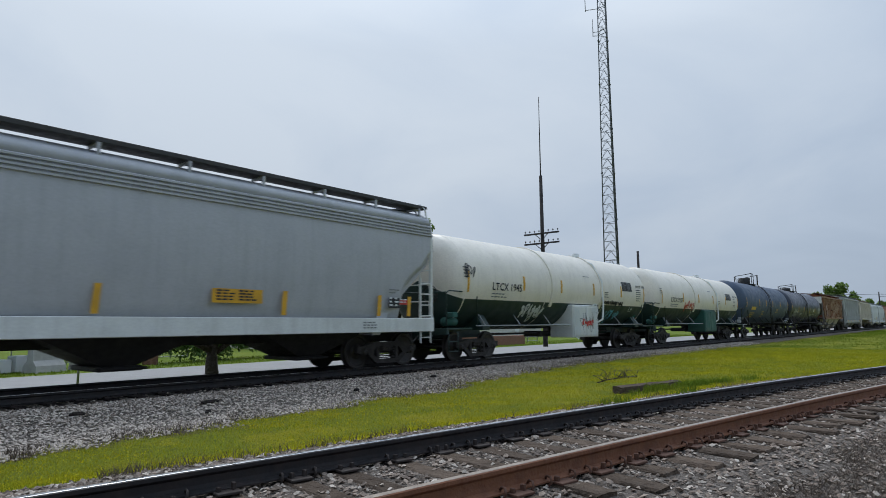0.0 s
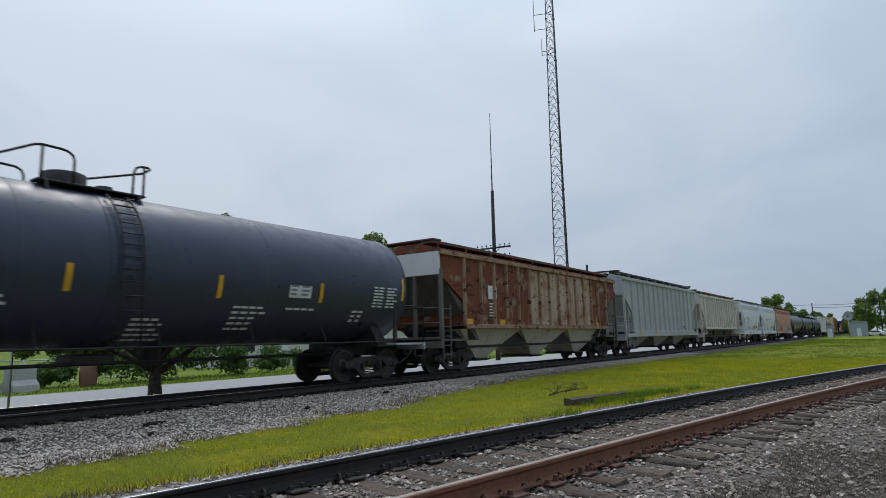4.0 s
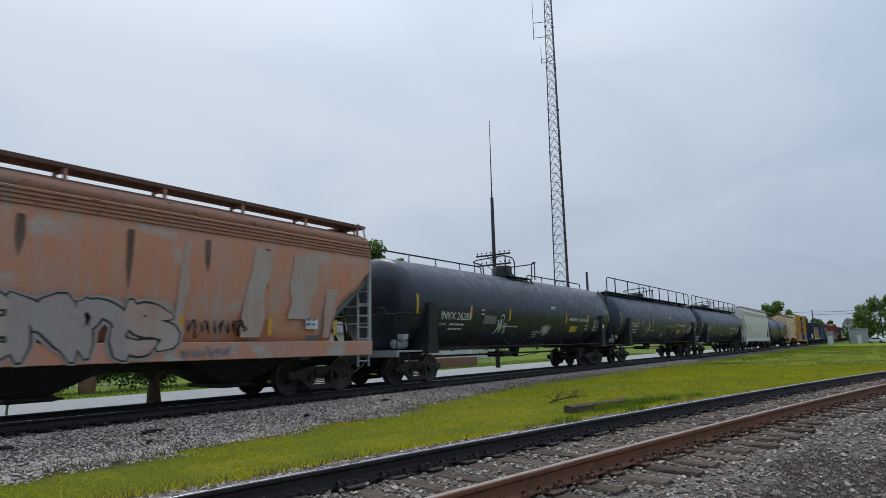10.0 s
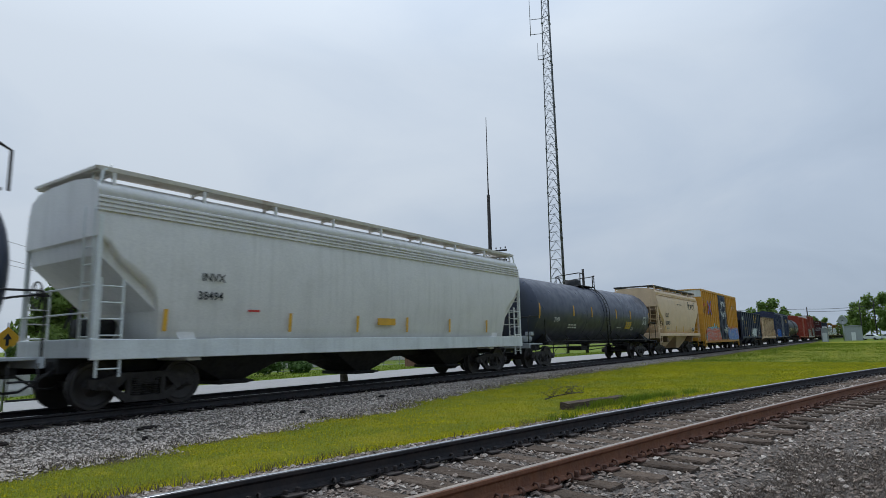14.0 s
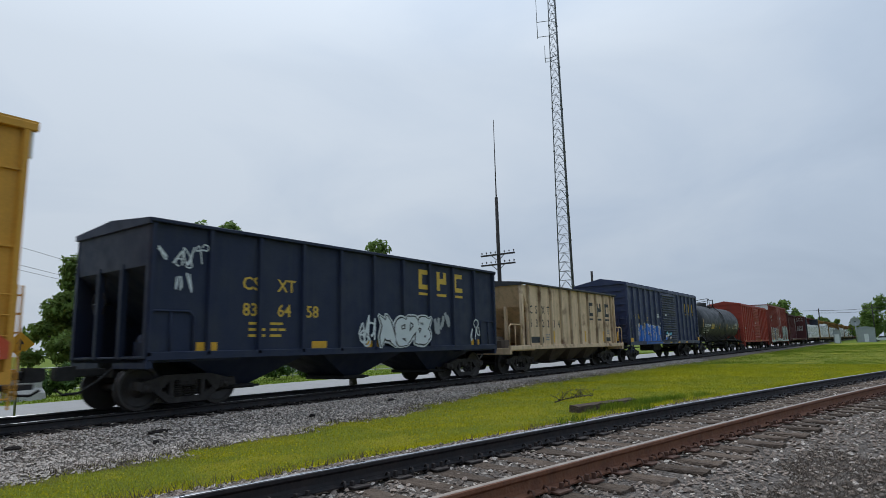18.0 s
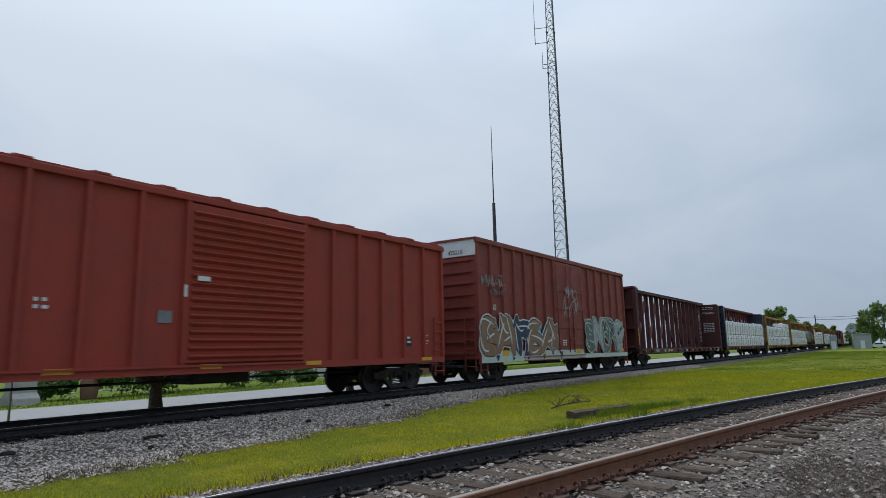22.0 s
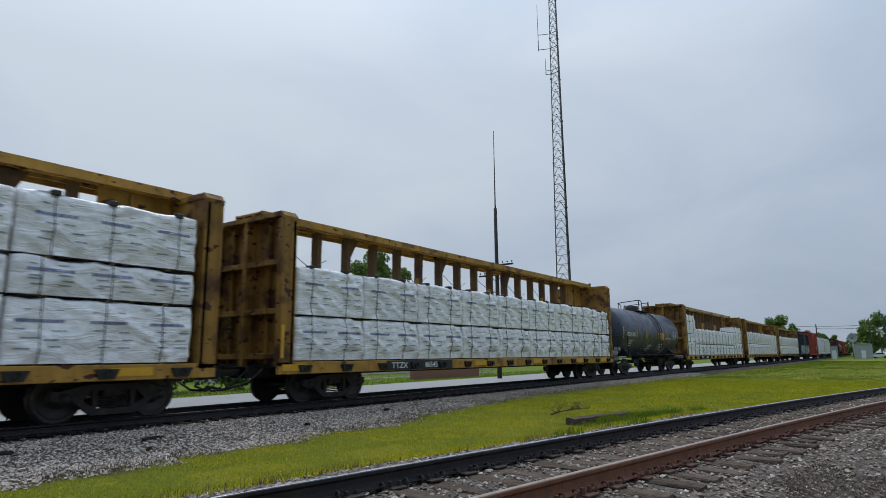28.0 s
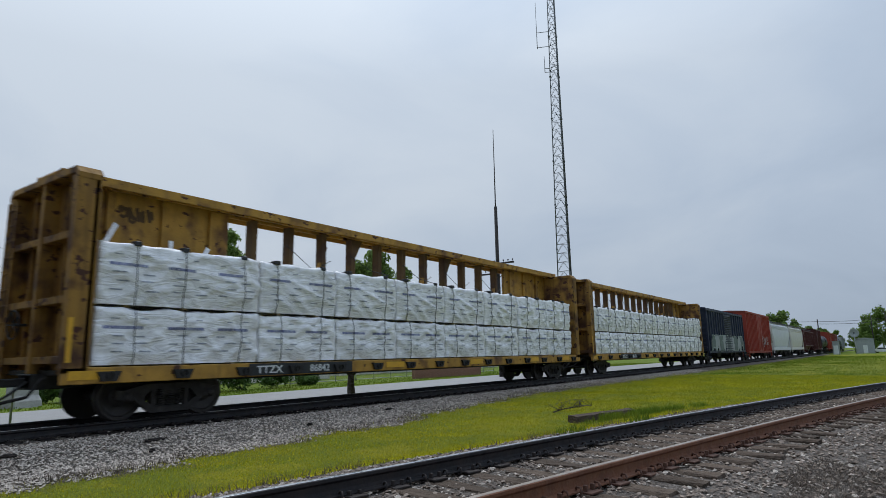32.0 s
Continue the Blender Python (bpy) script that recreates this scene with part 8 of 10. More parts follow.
    for s, x in ((1, 0.0), (-1, n)):
        g = Geo()
        lo, hi = min(x + s * 0.33, x + s * 0.4), max(x + s * 0.33, x + s * 0.4)
        g.prism([(-w, 1.0), (w, 1.0), (w, 4.6), (w - 0.1, 4.72), (0.1 - w, 4.72), (-w, 4.6)], lo, hi, "x")
        b = part("bulkhead", g, em, c, "end bulkhead with outside stiffeners")
        for y in (-w + 0.11, -0.75, 0.0, 0.75, w - 0.11):
            g = Geo()
            wide = 0.22 if abs(y) > 1 else 0.15 if y == 0 else 0.045
            back = 0.44 if abs(y) > 1 else 0.33
            lead = 0.0 if abs(y) > 1 else 0.04 if y == 0 else 0.2
            g.box(min(x + s * lead, x + s * back), max(x + s * lead, x + s * back), y - wide / 2, y + wide / 2, 0.95, 4.6 if abs(y) > 1 else 4.68, 0.012)
            part("stiffener", g, em, b)
        for z in (1.2, 2.3, 3.52) if em is not M_BLACK else (1.2, 2.5, 3.4, 4.2):
            g = Geo()
            g.box(min(x + s * 0.07, x + s * 0.33), max(x + s * 0.07, x + s * 0.33), -w + 0.2, w - 0.2, z - 0.07, z + 0.07, 0.012)
            part("stiffener", g, em, b)
        g = Geo()
        g.prism([(-w - 0.01, 4.55), (-w - 0.01, 4.65), (0.11 - w, 4.78), (w - 0.11, 4.78), (w + 0.01, 4.65), (w + 0.01, 4.55), (w - 0.14, 4.66), (0.14 - w, 4.66)], min(x, x + s * 0.45), max(x, x + s * 0.45), "x")
        part("bulkhead_cap", g, em, b)
        end_ladder(c, x - s * 0.02, w - 0.45, w - 0.05, 0.8, 4.5, em, 11)
        g = Geo()
        g.box(min(x, x + s * 3.2), max(x, x + s * 3.2), -0.34, 0.34, 0.66, 0.95, 0.02)
        g.tube([(x - s * 0.1, -1.1, 0.9), (x - s * 0.15, -0.6, 0.55), (x - s * 0.6, -0.3, 0.42), (x - s * 0.95, -0.1, 0.5)], 0.03, 6)
        part("end_sill", g, M_DARK, c)
    brake_wheel(c, -0.1, 0.5, 1.9)
    trucks(c, 2.35, n - 1.85)
    couplers(c, 0, n)
    return c


# wrapped lumber: a few crumpled bundle shapes shared by all packs
def wrap_dent(x, z, k, seed, length=2.4, height=1.0):
    """Wrinkles of the stretched wrap: shallow hollows, long slanting drapes from the straps, sharp pulled creases."""
    d = 0.035 * noise.noise((x * 1.3 + seed * 7.1, z * 1.2, k * 3.3))
    for a, b, c, deep, thin in ((1.0, 1.5, 0.3, 0.06, 3.5), (-1.3, 1.7, 5.2, 0.055, 3.5), (0.5, 3.2, 9.1, 0.03, 5.0), (3.1, 3.4, 2.7, 0.010, 4.0), (-2.2, 4.6, 7.7, 0.010, 4.0)):
        m = noise.noise((x * a + z * b + seed * 1.7, (z * a - x * 0.4) * 0.8, c + k))
        d -= deep * max(0.0, 1.0 - thin * abs(m)) * (0.35 + 0.65 * max(0.0, noise.noise((x * 0.9, z * 1.1, seed * 2.3 + c)) + 0.4))
    if k == 1:
        d += 0.02 - 0.035 * math.sin(math.pi * min(1.0, max(0.0, z / height)))
    return d + 0.010 * noise.noise((x * 7, z * 7, seed))


def bundle_mesh(length, height, seed):
    g = Geo()
    nx, nz, ny = max(6, int(length / 0.055)), max(6, int(height / 0.055)), 4
    y0, y1 = -0.62, 0.62
    dent = lambda x, z, k: wrap_dent(x, z, k, seed, length, height)

    path = [(y0, height * j / nz, 1) for j in range(nz + 1)]
    path += [(y0 + 0.04 + (y1 - y0 - 0.08) * j / ny, height, 2) for j in range(ny + 1)]
    path += [(y1, height * (1 - j / 3), 0) for j in range(1, 4)]
    k = len(path)
    v = []
    for i in range(nx + 1):
        x = length * i / nx
        end = 0.05 if i in (0, nx) else 0.0
        for y, z, face in path:
            if face == 1:
                rim = 0.035 if z >= height else 0.0
                v.append((x, y + dent(x, z, 1) + end + rim, z + (0.06 * noise.noise((x * 1.9, seed * 1.7, 1.0)) - 0.01 if rim else 0)))
            elif face == 2:
                v.append((x, y, z + dent(x, y, 2) * 0.7 + 0.06 * noise.noise((x * 1.9, seed * 1.7, 1.0)) - end * 0.4))
            else:
                v.append((x, y - end, z))
    g.add(v, [(i * k + j, (i + 1) * k + j, (i + 1) * k + j + 1, i * k + j + 1) for i in range(nx) for j in range(k - 1)], True)
    for i in (0, nx):
        g.f.append(tuple(i * k + j for j in range(k)))
        g.s.append(False)
    return g


PACKS = {}


def pack_proto(length, height, kind, top):
    """One wrapped bundle with straps, print and bearers; made once for each size."""
    key = (length, height, kind, top)
    if key in PACKS:
        return PACKS[key]
    r = random.Random(len(PACKS) + 90)
    p = thing("lumber_pack", "white plastic-wrapped pack of lumber strapped to the flat car", "lumber pack", "lumber packs on the flat cars")
    seed = len(PACKS) + 1
    part("wrap", mesh_of("wrap", bundle_mesh(length, height, seed), M_WRAP), None, p)

    def bar(geo, xa, xb, za, zb):
        k = max(1, int((xb - xa) / 0.09))
        geo.add([(xa + (xb - xa) * i / k, -0.630 + wrap_dent(xa + (xb - xa) * i / k, z_, 1, seed, length, height), z_) for i in range(k + 1) for z_ in (za, zb)],
                [(2 * i, 2 * i + 2, 2 * i + 3, 2 * i + 1) for i in range(k)])

    g = Geo()
    for x in [length * (i + 0.5) / max(2, round(length / 1.25)) for i in range(max(2, round(length / 1.25)))]:
        g.box(x - 0.05, x + 0.05, -0.56, 0.6, -0.04, 0.0)
    tagged(part("bearer_set", g, M_LUMBER, p), kind="stuff")
    straps = max(2, round(length / 1.25))
    for i in range(straps):
        x = length * (i + 0.5 + r.uniform(-0.13, 0.13)) / straps
        g = Geo()
        run = [(x, -0.66, -0.045)] + [(x, -0.645 + wrap_dent(x, height * k / 8, 1, seed, length, height), height * k / 8) for k in range(9)]
        g.tube(run + ([(x, -0.6, height + 0.03), (x, 0.5, height + 0.03)] if top else [(x, -0.655, height + 0.012)]), 0.009, 4)
        s = part("strap", g, M_STRAP, p, "thin black tie-down cable")
        if top:
            g = Geo()
            g.box(x - 0.08, x + 0.08, -0.68, -0.5, height - 0.05, height + 0.045, 0.012)
            part("corner_guard", g, M_STRAP, s)
    ink, blue = Geo(), Geo()
    panels = max(1, round(length / 1.22))
    for i in range(panels):
        a = length * i / panels + r.uniform(0.08, 0.3)
        wd = length / panels - 0.2
        for z, h_, q, tgt in ((0.62, 0.058, 0.85, blue), (0.80, 0.02, 0.16, ink), (0.49, 0.028, 0.24, ink), (0.36, 0.028, 0.28, ink), (0.23, 0.028, 0.24, ink)):
            for run in range(1 if tgt is blue else 2):
                xa = a + (0.0 if tgt is blue else wd * (0.5 * run + r.uniform(0.0, 0.22)))
                stop = min(xa + wd * q * r.uniform(0.7, 1.1), length - 0.06)
                zz = z * height + (0 if tgt is blue else r.uniform(-0.02, 0.02))
                while xa < stop:
                    xb = min(stop, xa + r.uniform(0.03, 0.085))
                    bar(tgt, xa, xb, zz, zz + h_)
                    xa = xb + 0.012
    tagged(part("print_band", blue, M_INKWB, p), kind="stuff")
    tagged(part("small_print", ink, M_INKW2, p), kind="stuff")
    PACKS[key] = p
    return p


M_INKWB = material("blue_grey_print", (0.17, 0.19, 0.34), 0.5, grime=0.3, dirt=(0.5, 0.52, 0.58), bump=0.0)
M_INKW2 = material("faded_grey_print", (0.25, 0.27, 0.32), 0.5, grime=0.3, dirt=(0.55, 0.57, 0.6), bump=0.0)
USED_PROTO = set()


def packs(u0, rows, kind=1, far=True):
    """rows: (x, length, z, height) of the packs on one side of a centre beam at u0."""
    for x, length, z, height in rows:
        top = not any(abs(q[0] - x) < 0.1 and q[2] > z + 0.1 for q in rows)
        for sy in (-1, 1) if far else (-1,):
            proto = pack_proto(length, height, kind, top)
            if id(proto) not in USED_PROTO:
                USED_PROTO.add(id(proto))
                ob = proto
            else:
                ob = copy_thing(proto, pose(0, 0, 0))
            MOVERS.append((ob, u0 + x + (length if sy > 0 else 0), AXIS + sy * 0.88, z + 0.04, 180.0 if sy > 0 else 0.0))


# ---- the train, from its front to its end ----
TANK_A = (1.6, 2.62)
TANK_B = (1.62, 2.72)
TANK_C = (1.54, 2.54)
FLAT = -1.605
PANEL = -1.535       # sheets between posts

# grey covered hopper
c = flow_hopper(-283.6, -266.9, "light grey smooth-sided covered hopper with a white sill", M_GREYHOP, M_GREYHOP, M_WALK, eave=4.08, top=4.5, sill_mat=M_SILL, bay_mat=M_DARK, posts=10)
stripes(c, (3.2, 7.4, 11.4, 14.4, 15.55), 1.4, 1.95, FLAT, None, 0.13, 0.04)
plate(c, "notice_panel", M_STRIPE, 9.7, 10.9, 1.65, 1.95, FLAT)
data_block(c, M_INKK, 9.75, 1.68, 1.1, 0.25, 3, y=FLAT - 0.006, rows=4)
data_block(c, M_INKW, 14.85, 1.62, 0.4, 0.28, 4, y=FLAT - 0.003, frame_mat=M_INKK, rows=3)
data_block(c, M_INKW, 15.25, 1.72, 0.32, 0.14, 5, y=FLAT - 0.003, frame_mat=M_INKR, rows=2)
lines(c, M_INKG, 14.85, 2.1, FLAT, 0.5, 2, 0.08, 0.03, random.Random(6), name="stencil_block")
lines(c, M_INKG, 13.9, 1.22, FLAT - 0.02, 0.7, 3, 0.07, 0.03, random.Random(7), name="stencil_block")

# white and green tank cars
for u0, u1, number, cab, seed in ((-266.2, -249.6, "1945", M_SILL, 1), (-249.55, -232.75, "1937", M_GREENBOX, 2)):
    c = tank_car(u0, u1, "cream white tank car with a dark green lower half", M_CREAM, 1.6, 2.58, (2.15, 14.55), M_GREEN, 1.97, "none", seed=seed, bands=(6.25, 10.45), cabinet=(7.69, 9.91), cab_mat=cab,
                 tapes=(4.2, 6.9, 9.68, 12.45), tape_z=(2.35, 2.85), ends=(0.35, 0.8))
    wr = (1.6, 2.58)
    words("LTCX " + number, 0.36, M_INKK, c, 2.3, 2.3, 0, wrap=wr, wide=1.05)
    lines(c, M_INKG, 2.3, 2.16, 0, 1.3, 2, 0.1, 0.04, random.Random(seed), wr)
    data_block(c, M_INKG, 12.65, 2.65, 1.05, 0.42, seed, wr, rows=9, frame_mat=M_INKK)
    words("DOT-SP 11803", 0.17, M_INKK, c, 14.2, 2.85, 0, wrap=wr)
    lines(c, M_INKK, 14.2, 2.72, 0, 0.7, 6, 0.1, 0.035, random.Random(seed + 5), wr)
    lines(c, M_INKK, 0.75, 2.95, -1.0, 0.4, 4, 0.1, 0.035, random.Random(seed + 8), wr)
    lines(c, M_INKK, 10.8, 2.5, 0, 0.5, 3, 0.1, 0.035, random.Random(seed + 9), wr)
    lines(c, M_INKG, 8.9, 3.1, 0, 0.8, 1, 0.1, 0.03, random.Random(seed + 10), wr)
    hazard(c, 14.72, 1.4, 0.2, M_PLACARD, wr)
    data_block(c, M_INKW, 13.6, 1.68, 0.45, 0.22, seed + 3, wr, rows=3)
    # top fitting and pipe down the second band
    g = Geo()
    g.tube([(10.45, -0.5, 4.12), (10.45, -1.2, 3.75), (10.45, -1.62, 3.0), (10.45, -1.66, 1.9), (10.3, -1.68, 1.35), (9.9, -1.6, 1.2)], 0.045, 6)
    g.lathe([(4.1, 0.16), (4.28, 0.16), (4.3, 0.02)], 10, (10.45, -0.4), "z")
    part("vent_pipe", g, M_SILL, c)
    g = Geo()
    g.lathe([(0.30, 0.16), (0.36, 0.16), (0.36, 0.02)], 14, (-0.5, 3.55), "x")
    part("sight_port", g, M_DARK, c)
    if number == "1945":
        tag_scrawl(c, M_INKK, 0.75, 2.62, 0.65, 0.4, 0, 3, wr, 0.04)
        tag_scrawl(c, M_SPRAYW, 4.4, 1.42, 1.5, 0.42, 0, 4, wr, 0.07)
        tag_scrawl(c, M_INKK, 10.6, 1.98, 2.2, 0.16, 0, 5, wr, 0.04)
        tag_scrawl(c, M_SPRAYC, 11.2, 1.35, 1.5, 0.42, 0, 6, wr, 0.03)
        tag_scrawl(c, M_SPRAYW, 7.75, 0.7, 0.5, 1.1, -1.69, 7, None, 0.05)
        tag_scrawl(c, M_SPRAYW, 9.4, 0.7, 0.5, 1.1, -1.69, 11, None, 0.05)
        tag_scrawl(c, M_INKR, 8.4, 1.1, 1.0, 0.2, -1.692, 12, None, 0.05)
        tag_scrawl(c, M_INKG, 8.15, 0.8, 1.3, 0.8, -1.688, 13, None, 0.03)
    else:
        tag_scrawl(c, M_INKR, 4.5, 1.98, 1.8, 0.34, 0, 8, wr, 0.05)

# slate and navy tank cars
c = tank_car(-232.66, -216.5, "faded slate-blue tank car with yellow lettering", M_SLATE, 1.62, 2.7, (2.05, 14.15), rail="cage", walk_x=7.5, seed=3, rise=1.3, tapes=(4.75, 6.9, 9.2, 12.0), tape_z=(2.45, 2.95))
lines(c, M_INKY, 2.5, 2.12, 0, 2.2, 1, 0.1, 0.24, random.Random(11), (1.62, 2.7))
lines(c, M_INKY, 2.4, 1.85, 0, 2.0, 3, 0.14, 0.06, random.Random(12), (1.62, 2.7))
data_block(c, M_INKY, 10.6, 1.95, 0.8, 0.35, 13, (1.62, 2.7), rows=4)
data_block(c, M_INKG, 13.6, 2.05, 0.9, 0.4, 14, (1.62, 2.7), rows=6)
lines(c, M_INKY, 6.0, 2.0, 0, 0.8, 4, 0.12, 0.04, random.Random(15), (1.62, 2.7))

c = tank_car(-216.5, -198.9, "dark navy-black tank car with white lettering", M_NAVY, 1.62, 2.72, (2.0, 15.6), rail="cage", walk_x=7.5, seed=4, ends=(0.35, 0.6), tapes=(4.25, 6.9, 10.0, 13.0), tape_z=(2.15, 2.65))
wr = (1.62, 2.72)
words("AZXX 20171", 0.38, M_INKW, c, 2.3, 2.08, 0, wrap=wr, wide=0.95)
lines(c, M_INKW, 2.25, 1.9, 0, 2.0, 2, 0.16, 0.06, random.Random(16), wr)
lines(c, M_INKW, 5.4, 2.0, 0, 0.9, 4, 0.12, 0.05, random.Random(17), wr)
lines(c, M_INKW, 8.3, 1.65, 0, 1.0, 5, 0.1, 0.045, random.Random(18), wr)
lines(c, M_INKW, 10.5, 1.95, 0, 1.1, 5, 0.12, 0.05, random.Random(19), wr)
plate(c, "notice_panel", M_INKW, 12.0, 12.7, 2.25, 2.55, 0, wr)
data_block(c, M_INKG, 12.0, 2.25, 0.7, 0.3, 20, (1.628, 2.72), rows=3)
lines(c, M_INKW, 12.0, 1.95, 0, 1.6, 1, 0.1, 0.05, random.Random(21), wr)
data_block(c, M_INKW, 15.0, 2.1, 1.2, 0.62, 22, wr, rows=7)
data_block(c, M_INKW, 14.3, 1.62, 0.55, 0.36, 23, wr, rows=3)

# ribbed covered hoppers
c = ribbed_hopper(-198.13, -181.7, "badly rusted covered hopper with a pale end", M_RUSTHOP, M_PALERIB, M_RUSTEND, 4.12, 1.6, 15, bay_mat=M_BEIGEHOP, walk_mat=M_RUSTWALK, bogies=(1.45, 15.5), bays=3, cap_mat=M_PALE)
for i in (5, 6, 7, 8, 9, 10, 11):
    x = 1.6 + 13.23 * i / 14
    plate(c, "side_sheet", M_FADED, x + 0.075, x + 0.865, 1.68, 3.95, PANEL - 0.003, None, "sun-bleached tan sheet")
words("AEX", 0.2, M_INKK, c, -0.85, 3.78, 0.04, end=True, name="end_lettering")
words("16274", 0.2, M_INKK, c, -0.75, 3.55, 0.04, end=True, name="end_lettering")
plate(c, "number_panel", M_INKW, 3.1, 3.7, 2.6, 3.1, PANEL)
lines(c, M_INKW, 3.15, 2.4, PANEL, 0.5, 5, 0.11, 0.05, random.Random(30))
plate(c, "primer_patch", M_SLATE, 6.75, 7.3, 2.35, 2.7, PANEL, label="blue-grey primer patch")
stripes(c, (1.6, 3.9, 8.2, 10.9, 13.6), 1.62, 1.85, PANEL - 0.002, None, 0.4)
c = ribbed_hopper(-180.3, -163.69, "light grey ribbed covered hopper with a deep side sill", M_RIBGREY, M_RIBGREY, M_RIBGREY, 4.45, 1.35, 14, cut=1.4, cut_z=(2.5, 3.45), skirt=1.05, bogies=(1.45, 15.1), bays=3)
stripes(c, (2.4, 5.5, 8.6, 11.8, 15.0), 1.22, 1.38, FLAT - 0.04, None, 0.5)
data_block(c, M_INKW, 12.6, 1.5, 0.45, 0.25, 31, y=PANEL, frame_mat=M_INKK, rows=3)
lines(c, M_INKG, 11.6, 1.6, PANEL, 0.6, 2, 0.1, 0.04, random.Random(32))
c = ribbed_hopper(-162.24, -146.23, "dirty beige ribbed covered hopper with black markings", M_BEIGEHOP, M_BEIGEHOP, M_BEIGEHOP, 4.3, 1.6, 17, cut=1.3, cut_z=(2.5, 3.55), bogies=(1.5, 15.3), bays=3, bay_mat=M_BAYBROWN, walk_mat=M_RUSTWALK)
for text, x in (("AEX", 1.44), ("135", 2.37), ("65", 3.2)):
    words(text, 0.38, M_INKK, c, x, 2.33, PANEL, wide=0.72)
words("LD LMT", 0.13, M_INKG, c, 2.4, 1.95, PANEL)
words("LT WT", 0.13, M_INKG, c, 2.4, 1.78, PANEL)
words("202800", 0.13, M_INKG, c, 3.15, 1.95, PANEL)
words("60200", 0.13, M_INKG, c, 3.2, 1.78, PANEL)
words("AEX", 0.2, M_INKK, c, 0.8, 3.8, 0.04, end=True, name="end_lettering")
words("13565", 0.2, M_INKK, c, 0.9, 3.55, 0.04, end=True, name="end_lettering")
stripes(c, (1.55, 4.0, 7.7, 10.6, 13.3), 1.66, 2.0, PANEL - 0.002, None, 0.13)

# white smooth-sided hoppers
for u0, u1, number, seed in ((-144.0, -132.91, "1534", 41), (-131.17, -120.1, "1282", 42)):
    c = flow_hopper(u0, u1, "white smooth-sided covered hopper with blue and yellow markings", M_WHITE, M_ENDGREY, M_WALK, eave=4.0, top=4.45, cut=1.36, bays=2, bay_mat=M_RIBGREY, posts=7)
    sh = -0.55 if seed == 41 else -0.15
    words("SHQX", 0.34, M_INKK, c, sh + 2.95, 2.58, FLAT, wide=1.0)
    words(number, 0.34, M_INKK, c, sh + 3.0, 2.1, FLAT, wide=1.0)
    words("SHQX", 0.17, M_INKK, c, 0.75, 3.72, -0.012, end=True, name="end_lettering")
    words(number, 0.17, M_INKK, c, 0.75, 3.46, -0.012, end=True, name="end_lettering")
    words("LD LMT 232700 LB 105500 KG", 0.125, M_INKK, c, sh + 2.85, 1.72, FLAT)
    words("LT WT 53300 LB 24200 KG", 0.125, M_INKK, c, sh + 2.85, 1.55, FLAT)
    data_block(c, M_INKK, sh + 4.2, 2.35, 0.25, 0.25, seed, y=FLAT, rows=2)
    lines(c, M_INKB, sh + 3.85, 1.1, FLAT - 0.02, 1.5, 1, 0.1, 0.12, random.Random(seed))
    lines(c, M_INKG, sh + 5.5, 1.15, FLAT - 0.02, 1.2, 2, 0.07, 0.03, random.Random(seed + 1))
    plate(c, "notice_panel", M_STRIPE, sh + 6.95, sh + 7.7, 1.6, 2.0, FLAT)
    data_block(c, M_INKK, sh + 7.0, 1.64, 0.65, 0.3, seed + 4, y=FLAT - 0.006, rows=3)
    data_block(c, M_INKW, sh + 8.35, 1.6, 0.5, 0.32, seed + 5, y=FLAT, frame_mat=M_INKK, rows=3)
    lines(c, M_INKG, sh + 8.1, 2.35, FLAT, 0.9, 3, 0.09, 0.035, random.Random(seed + 6))
    stripes(c, (0.5, 3.3, 5.6, 8.0, 10.3), 1.0, 1.1, FLAT - 0.02, None, 0.45)
    hazard(c, sh + 10.3, 1.65, 0.22, M_STRIPE)
    if number == "1534":
        tag_scrawl(c, M_INKG, 4.75, 1.48, 1.1, 0.24, FLAT, 9, None, 0.02)
    else:
        words("SODIUM CHLORATE", 0.16, M_INKK, c, sh + 5.4, 2.7, FLAT, wide=1.05)

# faded orange hopper
c = flow_hopper(-118.77, -102.5, "faded orange covered hopper with rusty streaks and a grey end", M_SALMON, M_ENDGREY, M_RUSTWALK, eave=4.05, top=4.45, cut=1.5, roof_mat=M_SALMONTOP, bogies=(1.35, 14.9), bay_mat=M_DARK, posts=9, frame_mat=M_RIBGREY)
for i, (y0, y1, z0, z1) in enumerate(((-1.3, -0.9, 3.45, 4.1), (-1.0, -0.55, 3.75, 4.2), (-0.6, -0.2, 3.6, 4.25), (-0.15, 0.3, 3.85, 4.2), (0.75, 1.25, 3.5, 4.05))):
    g = Geo()
    g.prism([(y0, z0 + 0.1), (y0 + 0.12, z0), (y1 - 0.1, z0 + 0.06), (y1, z1 - 0.15), (y1 - 0.12, z1), (y0 + 0.06, z1 - 0.05)], -0.012, -0.004, "x")
    part("charred_patch", g, M_INKK, c, "blackened patch of burnt paint")
words("49 14", 0.3, M_INKG, c, 1.6, 2.05, FLAT, wide=1.1)
lines(c, M_INKG, 1.65, 2.55, FLAT, 0.6, 1, 0.1, 0.2, random.Random(51))
stripes(c, (1.1, 3.9, 6.7, 10.36, 12.63, 14.75), 1.5, 1.9, FLAT, None, 0.1, 0.03)
